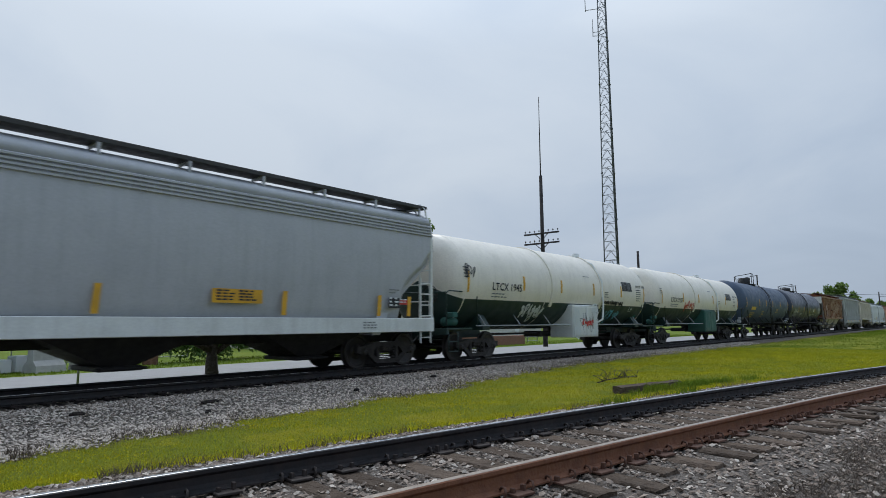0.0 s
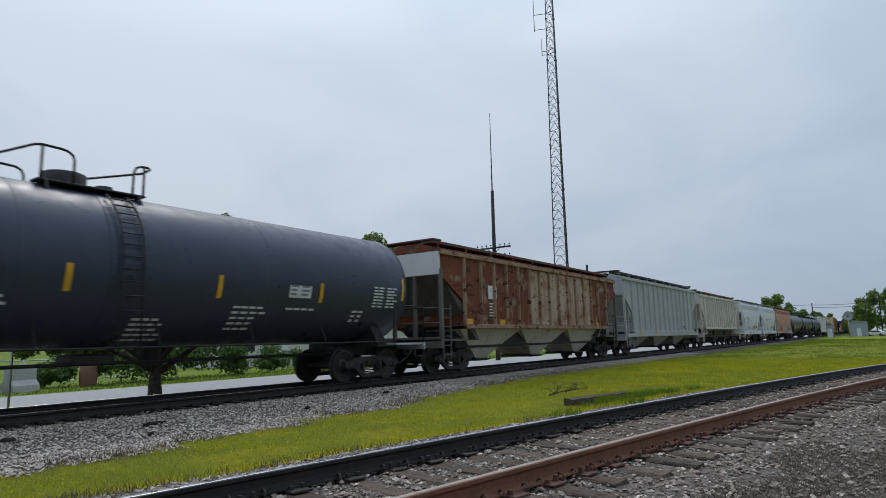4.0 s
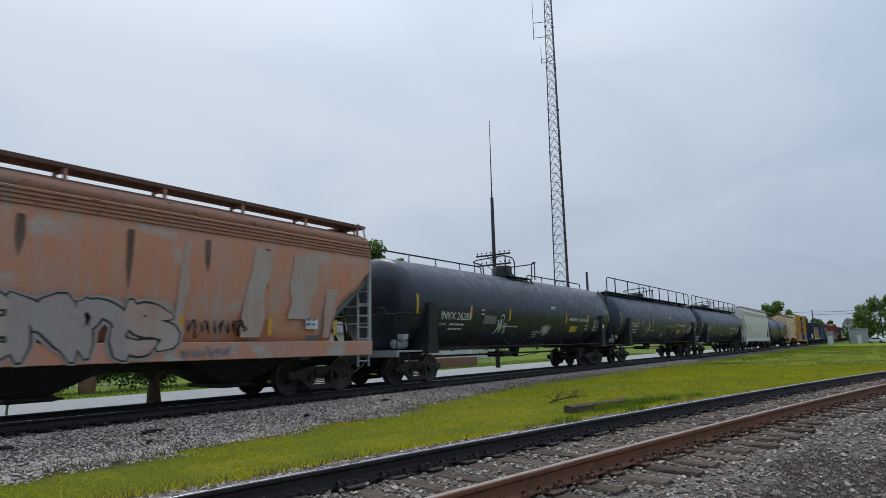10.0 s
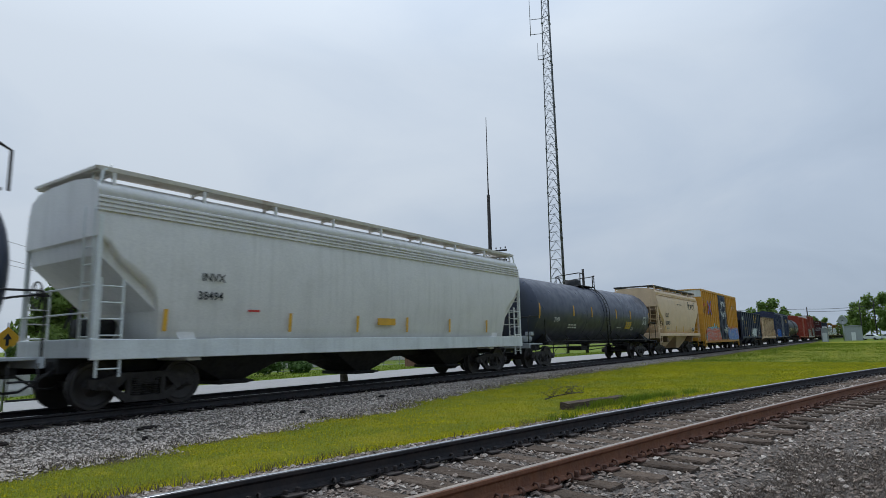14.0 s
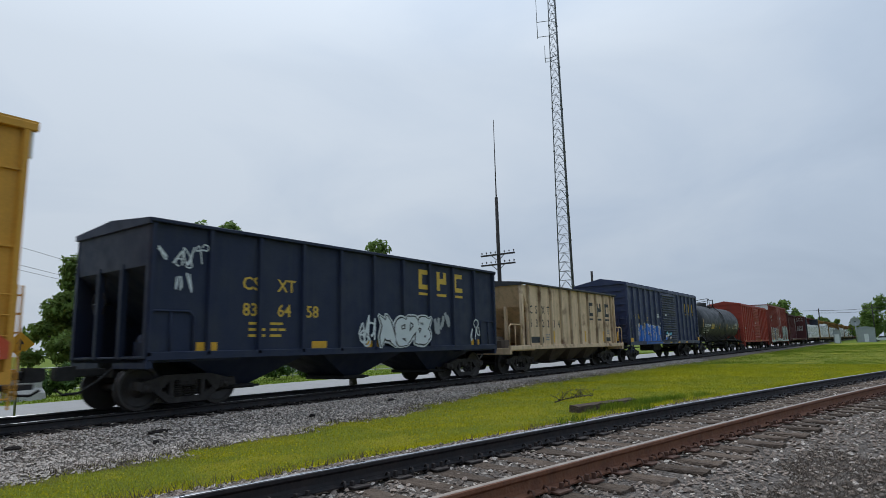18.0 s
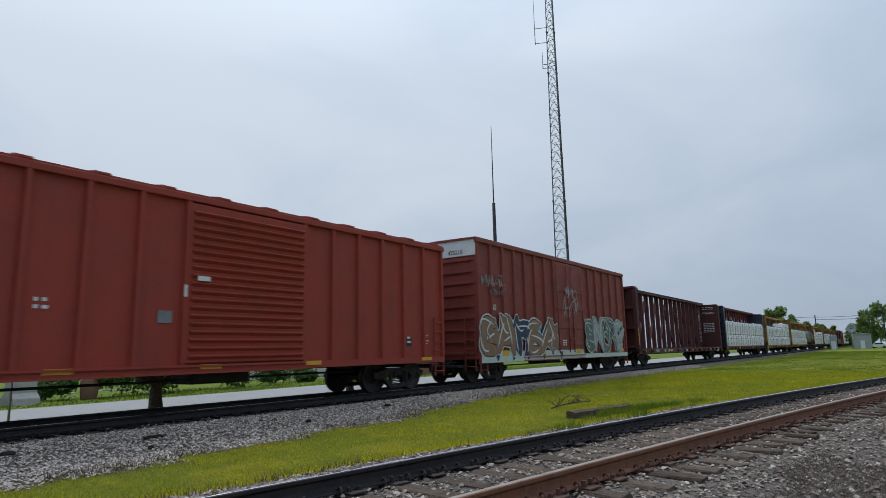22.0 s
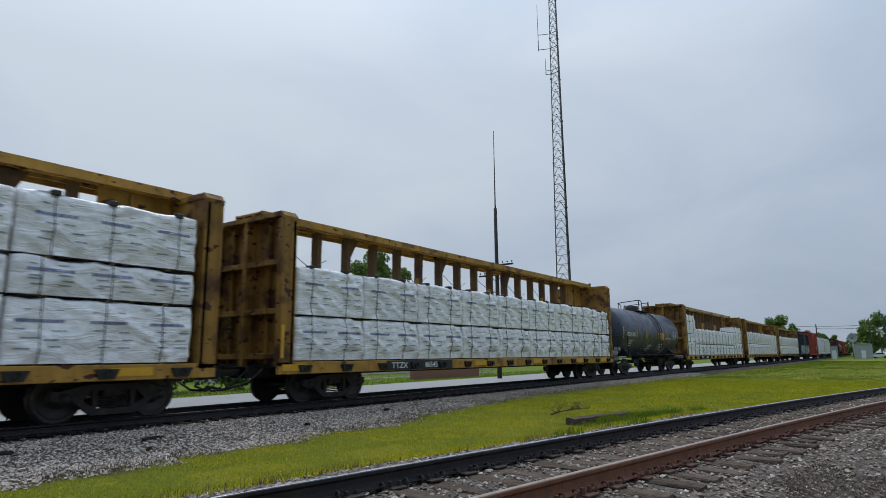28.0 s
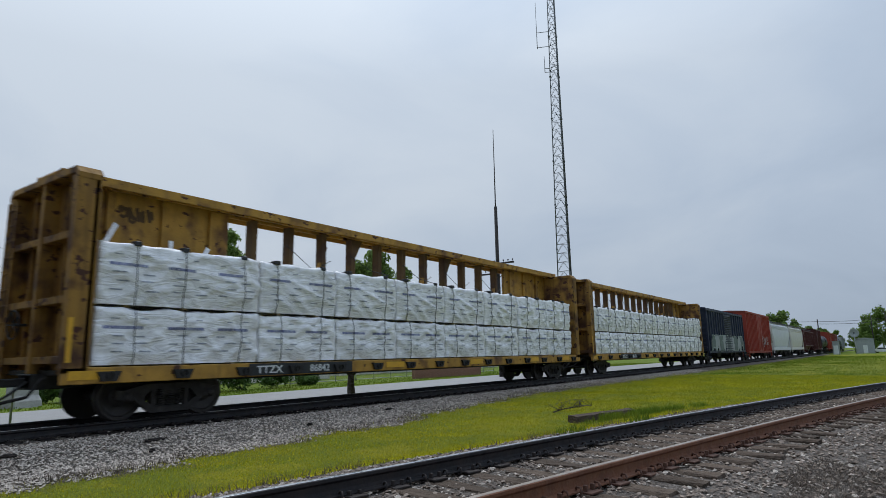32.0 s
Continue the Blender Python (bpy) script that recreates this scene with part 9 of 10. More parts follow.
for i, x in enumerate((1.9, 3.9, 5.5, 7.4, 9.3, 11.0, 12.6)):
    rr = random.Random(52 + i)
    g = Geo()
    ln = rr.uniform(0.7, 1.2)
    g.prism([(x - 0.06, 3.55), (x + 0.07, 3.55), (x + rr.uniform(0.02, 0.1), 3.55 - ln * 0.5), (x + 0.01, 3.55 - ln), (x - 0.06, 3.55 - ln * 0.6)], -1.592, -1.588, "y")
    part("rain_streak", g, M_SOOTSTREAK, c, "dark weathered streak")
for i, (x, w_, z0, z1) in enumerate(((3.7, 0.3, 2.1, 3.5), (6.9, 0.25, 2.5, 3.5), (10.2, 0.5, 1.5, 3.45), (11.9, 0.9, 1.45, 3.5), (13.2, 1.3, 1.9, 3.5), (14.3, 0.6, 1.45, 2.7), (1.6, 0.35, 2.3, 3.5))):
    rr = random.Random(57 + i)
    g = Geo()
    rows = [(x + rr.uniform(-0.12, 0.12) * w_ + 0.06 * k, x + w_ * rr.uniform(0.7, 1.1) * (1 - 0.1 * (4 - k)), z0 + (z1 - z0) * k / 4) for k in range(5)]
    g.add([(q, -1.598, z) for a, b, z in rows for q in (a, b)], [(2 * k, 2 * k + 1, 2 * k + 3, 2 * k + 2) for k in range(4)])
    part("worn_patch", g, M_BARE, c, "chalky grey patch of worn paint")
mural(c, 4.8, 10.2, 1.02, 2.15, FLAT - 0.014, 53, (M_SALMONTAG, M_SALMONTAG, M_BARE), M_SALMONTAG, None, 6)
tag_scrawl(c, M_INKK, 10.55, 1.55, 1.5, 0.26, FLAT, 54, None, 0.03)
tag_scrawl(c, M_INKG, 10.4, 1.05, 1.2, 0.16, FLAT - 0.02, 55, None, 0.022)
data_block(c, M_INKG, 13.8, 1.66, 0.4, 0.24, 56, y=FLAT, frame_mat=M_INKW, rows=2)

# long black tank cars with a full-length handrail
for u0, u1, number, seed in ((-101.3, -82.8, "26283", 61), (-82.8, -63.77, "26212", 62), (-63.77, -44.7, "26297", 63)):
    n = u1 - u0
    c = tank_car(u0, u1, "long black tank car with white lettering and a long top handrail", M_NAVY if seed != 61 else M_BLACK, 1.54, 2.54, (1.65, n - 2.05) if seed == 61 else (2.15, n - 2.1), rail="long" if seed != 61 else "low", walk_x=8.9 if seed != 61 else 9.2, loop=1.0 if seed != 61 else 1.35, rise=1.0 if seed != 61 else 1.25, seed=seed, bolster=True,
                 tapes=(4.05, 6.85, 12.15, 14.7), tape_z=(2.08, 2.55))
    wr = (1.54, 2.54)
    words("INVX " + number, 0.36, M_INKW, c, 2.3, 2.05, 0, wrap=wr, wide=1.0)
    words("LD LMT", 0.11, M_INKW, c, 2.3, 1.86, 0, wrap=wr)
    lines(c, M_INKW, 2.9, 1.86, 0, 1.3, 2, 0.15, 0.06, random.Random(seed), wr)
    data_block(c, M_INKW, 4.75, 2.15, 0.28, 0.28, seed, wr, rows=2)
    lines(c, M_INKW, 6.5, 1.85, 0, 1.4, 1, 0.1, 0.05, random.Random(seed + 1), wr)
    lines(c, M_INKW, 9.2, 1.65, 0, 0.9, 3, 0.1, 0.05, random.Random(seed + 2), wr)
    lines(c, M_INKW, 10.6, 2.75, 0, 0.7, 2, 0.08, 0.04, random.Random(seed + 3), wr)
    words("HEXAMETHYLENEDIAMINE", 0.19, M_INKW, c, 12.5, 2.2, 0, wrap=wr, wide=0.95)
    plate(c, "notice_panel", M_INKY, 12.8, 13.6, 1.69, 1.98, 0, wr)
    data_block(c, M_INKW, 14.5, 1.7, 0.45, 0.3, seed + 5, wr, rows=2)
    data_block(c, M_INKW, 15.5, 1.75, 1.1, 0.58, seed + 6, wr, rows=7)
    hazard(c, n - 2.1, 2.0, 0.13, M_INKW, None, -1.66)
    if seed == 61:
        tag_scrawl(c, M_SPRAYW, 6.0, 1.6, 0.75, 0.5, 0, 64, wr, 0.04)
        tag_scrawl(c, M_SPRAYW, 9.9, 1.55, 0.8, 0.42, 0, 65, wr, 0.06)
        plate(c, "notice_panel", M_INKG, 5.0, 5.9, 1.95, 2.25, 0, wr)
    if seed == 62:
        tag_scrawl(c, M_SPRAYW, 5.5, 1.7, 1.0, 0.5, 0, 66, wr, 0.05)
        mural(c, 9.85, 12.3, 1.35, 2.1, 0, 67, (M_SOOT,), M_SPRAYW, None, 4, None, M_NAVY, wr, 0.7)
        tag_scrawl(c, M_SPRAYW, 16.4, 1.9, 0.7, 0.35, 0, 68, wr, 0.03)

# pale green-grey hopper, black tank, tan hopper
c = flow_hopper(-44.0, -27.3, "pale green-grey covered hopper with small markings", M_PALE, M_PALE, M_BEIGEHOP, eave=4.1, top=4.5, sill_mat=M_SILL, bogies=(1.4, 15.2), posts=9)
words("INVX", 0.25, M_INKK, c, 2.2, 2.58, FLAT, wide=1.0)
words("38494", 0.25, M_INKK, c, 2.12, 2.18, FLAT, wide=1.0)
lines(c, M_INKR, 3.4, 1.95, FLAT, 0.6, 1, 0.1, 0.05, random.Random(71))
stripes(c, (1.35, 4.6, 7.0, 9.2, 11.5, 13.9), 1.5, 1.95, FLAT, None, 0.09, 0.03)
plate(c, "notice_panel", M_STRIPE, 7.9, 8.7, 1.7, 1.9, FLAT)

c = tank_car(-26.5, -8.35, "glossy black tank car with a yellow notice", M_NAVY, 1.56, 2.5, (2.2, 16.05), rail="cage", walk_x=8.5, seed=72, ends=(0.35, 0.95), tapes=(4.6, 6.9, 10.5, 12.9), tape_z=(2.3, 2.8))
wr = (1.56, 2.5)
plate(c, "notice_panel", M_INKY, 12.25, 13.15, 1.75, 2.15, 0, wr)
data_block(c, M_INKG, 12.3, 1.78, 0.8, 0.32, 73, (1.57, 2.5), rows=3)
data_block(c, M_INKW, 15.2, 2.0, 0.95, 0.5, 74, wr, rows=7)
lines(c, M_INKW, 4.2, 1.85, 0, 1.3, 2, 0.12, 0.06, random.Random(75), wr)
lines(c, M_INKW, 10.9, 1.78, 0, 1.0, 1, 0.12, 0.05, random.Random(76), wr)
lines(c, M_INKW, 13.4, 1.78, 0, 0.5, 2, 0.1, 0.05, random.Random(77), wr)
words("2189", 0.3, M_INKW, c, 2.5, 2.0, 0, wrap=wr)

c = flow_hopper(-7.88, 3.52, "tan covered hopper with black lettering", M_TAN, M_TANEND, M_WALK, eave=4.12, top=4.55, cut=1.45, sill_top=1.5, sill_low=1.3, bays=2, lines_at=1, bogies=(1.65, 9.9), posts=7, bay_mat=M_TAN)
words("CSXT", 0.38, M_INKK, c, 1.65, 2.6, FLAT, wide=0.95)
words("243087", 0.38, M_INKK, c, 1.6, 2.08, FLAT, wide=1.0)
emblem(c, M_INKK, 8.45, 3.3, 0.42, -1.57, False, 3, 0.55)
for x, s in ((8.05, 1), (10.0, -1)):
    g = Geo()
    g.box(min(x, x + s * 0.06), max(x, x + s * 0.06), -1.578, -1.572, 3.15, 3.9)
    g.box(min(x, x + s * 0.2), max(x, x + s * 0.2), -1.578, -1.572, 3.84, 3.9)
    g.box(min(x, x + s * 0.2), max(x, x + s * 0.2), -1.578, -1.572, 3.15, 3.21)
    part("emblem_bracket", g, M_INKK, c)
stripes(c, (1.4, 4.2, 6.1, 8.1, 10.3), 1.6, 2.0, FLAT, None, 0.11, 0.02)
data_block(c, M_INKW, 8.9, 1.65, 0.45, 0.25, 78, y=FLAT, frame_mat=M_INKK, rows=2)
lines(c, M_INKK, 4.9, 3.55, -1.58, 2.2, 1, 0.1, 0.06, random.Random(79))
lines(c, M_INKG, 1.7, 1.9, FLAT, 1.0, 3, 0.1, 0.03, random.Random(80))

# yellow high-cube boxcar
c = boxcar(5.17, 20.7, "ochre yellow high boxcar with a black door and graffiti", M_YELLOW, 5.2, 0.85, (8, 8), (6.45, 9.6), "plug", M_NAVYCAR, M_YELLOW, 0.07, M_SILL, (3.0, 4.34), (1.75, 13.8), 0.0, 9, post_xs=((0.16, 0.84, 1.59, 2.34, 3.09, 3.83, 4.6, 5.41, 6.3), (9.7, 10.5, 11.22, 12.0, 12.75, 13.5, 14.18, 14.8, 15.36)))
for text, x in (("FB", 1.7), ("OX", 2.45)):
    words(text, 0.38, M_INKK, c, x, 2.53, PANEL + 0.02, wide=0.92)
for text, x in (("5", 1.27), ("02", 1.73), ("50", 2.48), ("3", 3.2)):
    words(text, 0.37, M_INKK, c, x, 2.06, PANEL + 0.02, wide=0.95)
words("next", 0.27, M_INKK, c, 1.0, 3.68, PANEL + 0.02)
words("load", 0.27, M_INKK, c, 1.0, 3.46, PANEL + 0.02)
words("any", 0.27, M_INKK, c, 3.3, 3.66, PANEL + 0.02)
words("road", 0.27, M_INKK, c, 3.24, 3.46, PANEL + 0.02)
for sx in (-1, 1):
    for sz in (-1, 1):
        g = Geo()
        a, b = (2.42, 3.72), (2.42 + sx * 0.68, 3.72 + sz * 0.58)
        g.bar((a[0], -1.62, a[1]), (b[0], -1.62, b[1]), 0.012, 0.17, (0, 0, 1))
        part("emblem_arm", g, M_INKB, c, "blue arm of a painted cross")
        g = Geo()
        g.bar((a[0] + sx * 0.22, -1.624, a[1] + sz * 0.02), (b[0] - sx * 0.02, -1.624, b[1] - sz * 0.2), 0.012, 0.13, (0, 0, 1))
        part("emblem_arm", g, M_INKR, c, "red arm of a painted cross")
emblem(c, M_INKW, 13.25, 3.82, 0.36, PANEL + 0.01, False, 3, 0.62)
plate(c, "number_panel", M_INKK, 12.8, 14.75, 3.74, 4.26, PANEL + 0.022)
lines(c, M_INKG, 13.0, 3.45, PANEL + 0.02, 1.6, 2, 0.1, 0.04, random.Random(81))
mural(c, 0.75, 6.4, 0.8, 1.9, FLAT - 0.012, 82, (M_SPRAYR, M_SPRAYR), M_INKK, M_SPRAYC, 6, M_SPRAYP, M_SPRAYP, None, 0.75)
sprayed_ribs(c, 0.4, 6.4, 0.87, 1.9, PANEL + 0.02, (M_SPRAYR, M_SPRAYC, M_SPRAYR), 83, 0.085)
for x, z, w_ in ((0.25, 0.95, 0.7), (1.6, 1.6, 0.9), (2.9, 1.6, 0.6), (4.1, 1.95, 0.8), (5.2, 1.9, 0.7)):
    g = Geo()
    g.prism([(x + w_ * (0.5 + (0.42 + 0.08 * (k % 3)) * math.cos(k * 0.5236)), z + 0.22 + (0.2 + 0.05 * (k % 2)) * math.sin(k * 0.5236)) for k in range(12)], -1.524, -1.512, "y")
    part("overspray", g, M_SPRAYC, c, "puff of cyan spray behind the letters")
mural(c, 9.75, 15.1, 0.9, 1.95, FLAT - 0.012, 84, (M_SPRAYB, M_SPRAYB), M_SPRAYW, M_SPRAYR, 6, M_SPRAYW, M_INKK, None, 0.8)
sprayed_ribs(c, 9.7, 15.2, 0.9, 1.7, PANEL + 0.02, (M_SPRAYB, M_SPRAYW, M_SPRAYB), 85, 0.085)
tag_scrawl(c, M_SPRAYW, 6.9, 4.0, 2.0, 0.5, -1.68, 85, None, 0.05)
tag_scrawl(c, M_SPRAYW, 6.7, 3.0, 2.5, 0.55, -1.68, 86, None, 0.05)
tag_scrawl(c, M_SPRAYW, 7.6, 1.5, 1.6, 0.6, -1.68, 87, None, 0.05)
tag_scrawl(c, M_INKK, 0.15, 3.0, 0.75, 0.7, FLAT, 88, None, 0.03)
tag_scrawl(c, M_INKR, 0.15, 3.7, 0.8, 0.35, FLAT, 89, None, 0.025)
tag_scrawl(c, M_INKR, 1.0, 3.1, 0.75, 0.35, FLAT, 90, None, 0.025)
data_block(c, M_INKK, 4.4, 2.55, 0.25, 0.25, 91, y=PANEL + 0.02, rows=2)

# open hoppers
c = open_hopper(22.83, 36.0, "dark blue open hopper with yellow lettering and white graffiti", M_NAVYCAR, 3.8, 1.15, 11, (1.25, 11.9), 3, 0.0, bay_mat=M_NAVYCAR)
Y0 = -1.535
for text, x in (("CS", 2.2), ("XT", 3.2)):
    words(text, 0.42, M_INKY, c, x, 2.55, Y0)
for text, x in (("83", 2.22), ("64", 3.2), ("58", 4.1)):
    words(text, 0.42, M_INKY, c, x, 1.95, Y0)
emblem(c, M_INKY, 8.95, 2.95, 0.62, Y0, True, 3, 0.95)
lines(c, M_INKY, 2.4, 1.75, Y0, 1.2, 3, 0.14, 0.06, random.Random(92), columns=2)
for x in (1.1, 4.3, 6.3, 11.6):
    plate(c, "reflective_stripe", M_STRIPE, x, x + 0.5, 1.18, 1.36, Y0 - 0.004, None, "yellow reflective tape")
tag_scrawl(c, M_SPRAYW, 0.1, 2.95, 1.1, 0.42, -1.63, 93, None, 0.028)
tag_scrawl(c, M_SPRAYW, 0.5, 2.35, 0.4, 0.45, -1.63, 94, None, 0.028)
tag_scrawl(c, M_SPRAYW, 5.9, 1.35, 0.7, 0.7, -1.63, 95, None, 0.05)
mural(c, 6.8, 9.1, 1.2, 2.0, -1.635, 96, (M_SPRAYW,), M_SPRAYW, None, 4)
tag_scrawl(c, M_SPRAYS, 9.3, 1.6, 0.9, 0.6, -1.63, 97, None, 0.12)
tag_scrawl(c, M_SPRAYW, 11.4, 1.35, 0.6, 0.55, -1.63, 98, None, 0.04)

c = open_hopper(37.0, 49.25, "dirty buff open hopper with black lettering", M_BUFF, 3.58, 1.08, 10, (1.75, 11.1), 4, 1.62, M_WALK, M_BAYBROWN, M_BUFF, inset_right=1.4, reach=0.55, post_mat=M_BUFFPOST)
for text, x in (("C", 1.8), ("S", 2.3), ("X", 2.88), ("T", 3.37)):
    words(text, 0.47, M_INKK, c, x, 2.4, Y0, wide=0.85)
for text, x in (("6", 1.81), ("3", 2.31), ("2", 2.88), ("2", 3.37), ("3", 3.95), ("4", 4.42)):
    words(text, 0.45, M_INKK, c, x, 1.85, Y0, wide=0.8)
emblem(c, M_INKK, 8.16, 2.44, 0.66, Y0, True, 3, 1.06)
plate(c, "number_panel", M_SOOT, 1.85, 3.0, 1.2, 1.45, Y0, label="black painted-over panel")
plate(c, "number_panel", M_SOOT, 9.9, 10.6, 1.2, 1.4, Y0)
for x in (3.9, 7.3, 9.6, 11.6):
    plate(c, "reflective_stripe", M_STRIPE, x, x + 0.13, 1.2, 1.7, Y0 - 0.004, None, "yellow reflective tape")
lines(c, M_INKG, 3.2, 1.5, Y0, 0.6, 3, 0.1, 0.05, random.Random(99))
lines(c, M_INKG, 10.2, 1.75, Y0, 0.4, 3, 0.09, 0.05, random.Random(100))

# blue, red and brown boxcars
c = boxcar(50.4, 65.9, "dark blue boxcar with yellow lettering and blue graffiti", M_BLUECAR, 4.42, 1.1, (6, 6), (6.25, 9.35), "slats", M_BLUECAR, M_BLUECAR, 0.36, None, (), (1.8, 13.7))
for text, x in (("CS", 1.02), ("XT", 1.85)):
    words(text, 0.38, M_INKY, c, x, 2.48, PANEL + 0.02)
for text, x in (("13", 1.1), ("01", 1.95), ("79", 2.8)):
    words(text, 0.36, M_INKY, c, x, 1.97, PANEL + 0.02)
emblem(c, M_INKY, 12.45, 3.15, 0.62, PANEL + 0.02, True, 3, 0.95)
block_mural(c, 1.75, 6.15, 1.165, 2.2, -1.506, 101, (M_SPRAYB, M_SPRAYB), M_SPRAYW, M_SPRAYN, M_SPRAYP, 4, 0.97)
for k, (x, z, m_) in enumerate(((6.55, 1.32, M_SPRAYP), (6.75, 1.55, M_SPRAYC), (7.0, 1.42, M_SPRAYW), (7.55, 1.5, M_SPRAYC), (7.45, 1.24, M_SPRAYP), (6.5, 1.2, M_SPRAYB))):
    g = Geo()
    g.prism([(x, z), (x + 0.3, z + 0.05), (x + 0.36, z + 0.18), (x + 0.1, z + 0.2), (x - 0.06, z + 0.1)], -1.684, -1.676, "y")
    part("overspray", g, m_, c, "patch of sprayed paint")
for x in (0.15, 3.6, 5.9, 7.7, 9.6, 11.5, 14.9):
    plate(c, "reflective_stripe", M_STRIPE, x, x + 0.45, 1.12 if x in (0.15, 14.9) else 0.98, 1.36 if x in (0.15, 14.9) else 1.08, FLAT, None, "yellow reflective tape")
for x, z, w_ in ((5.55, 2.75, 0.35), (5.5, 2.62, 0.4), (6.1, 2.2, 0.12), (6.12, 2.6, 0.12), (6.7, 2.75, 0.35)):
    plate(c, "paper_slip", M_INKW, x, x + w_, z, z + 0.1, -1.682 if x > 6.2 else PANEL + 0.015, None, "white paper routing slip")
data_block(c, M_INKY, 3.4, 2.3, 0.35, 0.25, 104, y=PANEL + 0.02, rows=2)
data_block(c, M_INKG, 0.3, 1.5, 0.6, 0.4, 105, y=PANEL + 0.02, rows=4)

c = tank_car(66.75, 82.45, "weathered grey-black tank car with white lettering", M_SOOT, 1.55, 2.52, (2.05, 13.75), rail="cage", walk_x=7.6, seed=106, tapes=(6.7, 9.6, 12.6), tape_z=(2.05, 2.5))
wr = (1.55, 2.52)
words("ACFX 76499", 0.37, M_INKW, c, 1.4, 2.15, 0, wrap=wr, wide=1.02)
lines(c, M_INKW, 1.4, 1.98, 0, 1.9, 3, 0.13, 0.05, random.Random(107), wr, 2)
plate(c, "notice_panel", M_INKY, 3.75, 4.7, 2.05, 2.45, 0, wr)
data_block(c, M_INKG, 3.8, 2.08, 0.85, 0.32, 108, (1.56, 2.52), rows=2)
plate(c, "repaint_patch", M_BLACK, 5.0, 5.6, 2.15, 2.3, 0, wr)
data_block(c, M_INKW, 12.9, 2.1, 1.1, 0.55, 109, wr, rows=7)
data_block(c, M_INKW, 11.9, 1.95, 0.5, 0.32, 110, wr, rows=2)
hazard(c, 12.3, 1.35, 0.22, M_INKR, wr)
lines(c, M_INKW, 10.4, 2.25, 0, 0.6, 2, 0.07, 0.04, random.Random(111), wr)

c = boxcar(83.5, 99.0, "red boxcar with white lettering", M_REDCAR, 4.6, 0.95, (6, 6), (6.2, 9.45), "slats", M_REDCAR, M_REDCAR, 0.34, None, (), (1.75, 13.75), 0.12, 7)
for text, x in (("WR", 1.0), ("WK", 1.75)):
    words(text, 0.28, M_INKW, c, x, 2.12, PANEL + 0.02)
for text, x in (("62", 1.2), ("65", 1.75)):
    words(text, 0.28, M_INKW, c, x, 1.75, PANEL + 0.02)
lines(c, M_INKW, 1.2, 1.6, PANEL + 0.02, 0.8, 2, 0.12, 0.05, random.Random(112))
plate(c, "paper_slip", M_INKG, 5.65, 5.95, 1.85, 2.1, PANEL + 0.015)
plate(c, "paper_slip", M_INKW, 6.15, 6.22, 2.4, 2.65, FLAT)
plate(c, "paper_slip", M_INKW, 6.4, 6.7, 2.75, 2.85, -1.682)
data_block(c, M_INKW, 3.4, 1.95, 0.28, 0.26, 113, y=PANEL + 0.02, rows=2)
data_block(c, M_INKW, 13.35, 1.35, 0.45, 0.25, 114, y=PANEL + 0.02, frame_mat=M_INKK, rows=2)
lines(c, M_INKW, 14.4, 1.65, PANEL + 0.02, 0.3, 4, 0.08, 0.03, random.Random(115))
for x in (0.9, 3.6, 6.6, 9.5, 14.2):
    plate(c, "reflective_stripe", M_STRIPE, x, x + 0.5, 0.9, 1.0, FLAT - 0.003, None, "yellow reflective tape")

c = boxcar(101.03, 116.5, "oxide brown high boxcar with sprayed lettering along its foot", M_BROWN, 5.25, 0.85, (7, 6), (6.4, 9.35), "plug", M_BROWN, M_BROWN, 0.07, M_WHITEMETAL, (), (1.7, 13.75), 0.0, 9)
words("NS", 0.3, M_INKW, c, 1.05, 2.66, PANEL + 0.02)
words("473", 0.27, M_INKW, c, 0.95, 2.2, PANEL + 0.02)
words("215", 0.27, M_INKW, c, 1.72, 2.2, PANEL + 0.02)
words("473215", 0.22, M_INKK, c, -0.3, 4.72, 0.04, end=True, name="end_lettering")
for x0, x1, z1 in ((0.6, 1.4, 2.15), (2.4, 3.3, 2.3), (4.4, 5.2, 2.3), (5.9, 6.3, 2.0)):
    block_mural(c, x0, x1, 1.6, z1, -1.5045, 119, (M_SPRAYC,), M_SPRAYC, M_SPRAYB, M_SPRAYC, 1)
mural(c, 0.2, 6.35, 0.95, 2.42, FLAT - 0.012, 120, (M_SPRAYT, M_SPRAYT, M_SPRAYN), M_SPRAYW, None, 5, M_SPRAYW, M_INKK)
plate(c, "graffiti_fade", M_SPRAYM, 0.15, 9.3, 0.72, 1.12, FLAT - 0.004, None, "mint white fade along the sill")
plate(c, "graffiti_fade", M_SPRAYM, 9.3, 15.3, 0.72, 0.92, FLAT - 0.004, None, "mint white fade along the sill")
for i, x in enumerate((1.1, 2.3, 3.5, 4.9, 6.6)):
    g = Geo()
    g.prism([(x, 1.06), (x + 0.35, 1.06), (x + 0.22, 0.8), (x + 0.12, 0.76)], FLAT - 0.010, FLAT - 0.006, "y")
    part("letter_foot", g, (M_SPRAYN, M_INKK)[i % 2], c, "dark foot of a sprayed letter")
mural(c, 9.7, 14.6, 0.95, 2.6, FLAT - 0.012, 122, (M_SPRAYG, M_SPRAYS, M_SPRAYG), M_SPRAYM, None, 5, M_SPRAYM, M_INKG)
tag_scrawl(c, M_SPRAYS, 0.2, 3.5, 1.6, 0.45, FLAT, 124, None, 0.03)
tag_scrawl(c, M_SPRAYS, 0.9, 3.2, 1.0, 0.25, FLAT, 125, None, 0.03)
tag_scrawl(c, M_SPRAYS, 7.1, 2.6, 1.6, 0.9, -1.68, 126, None, 0.03)
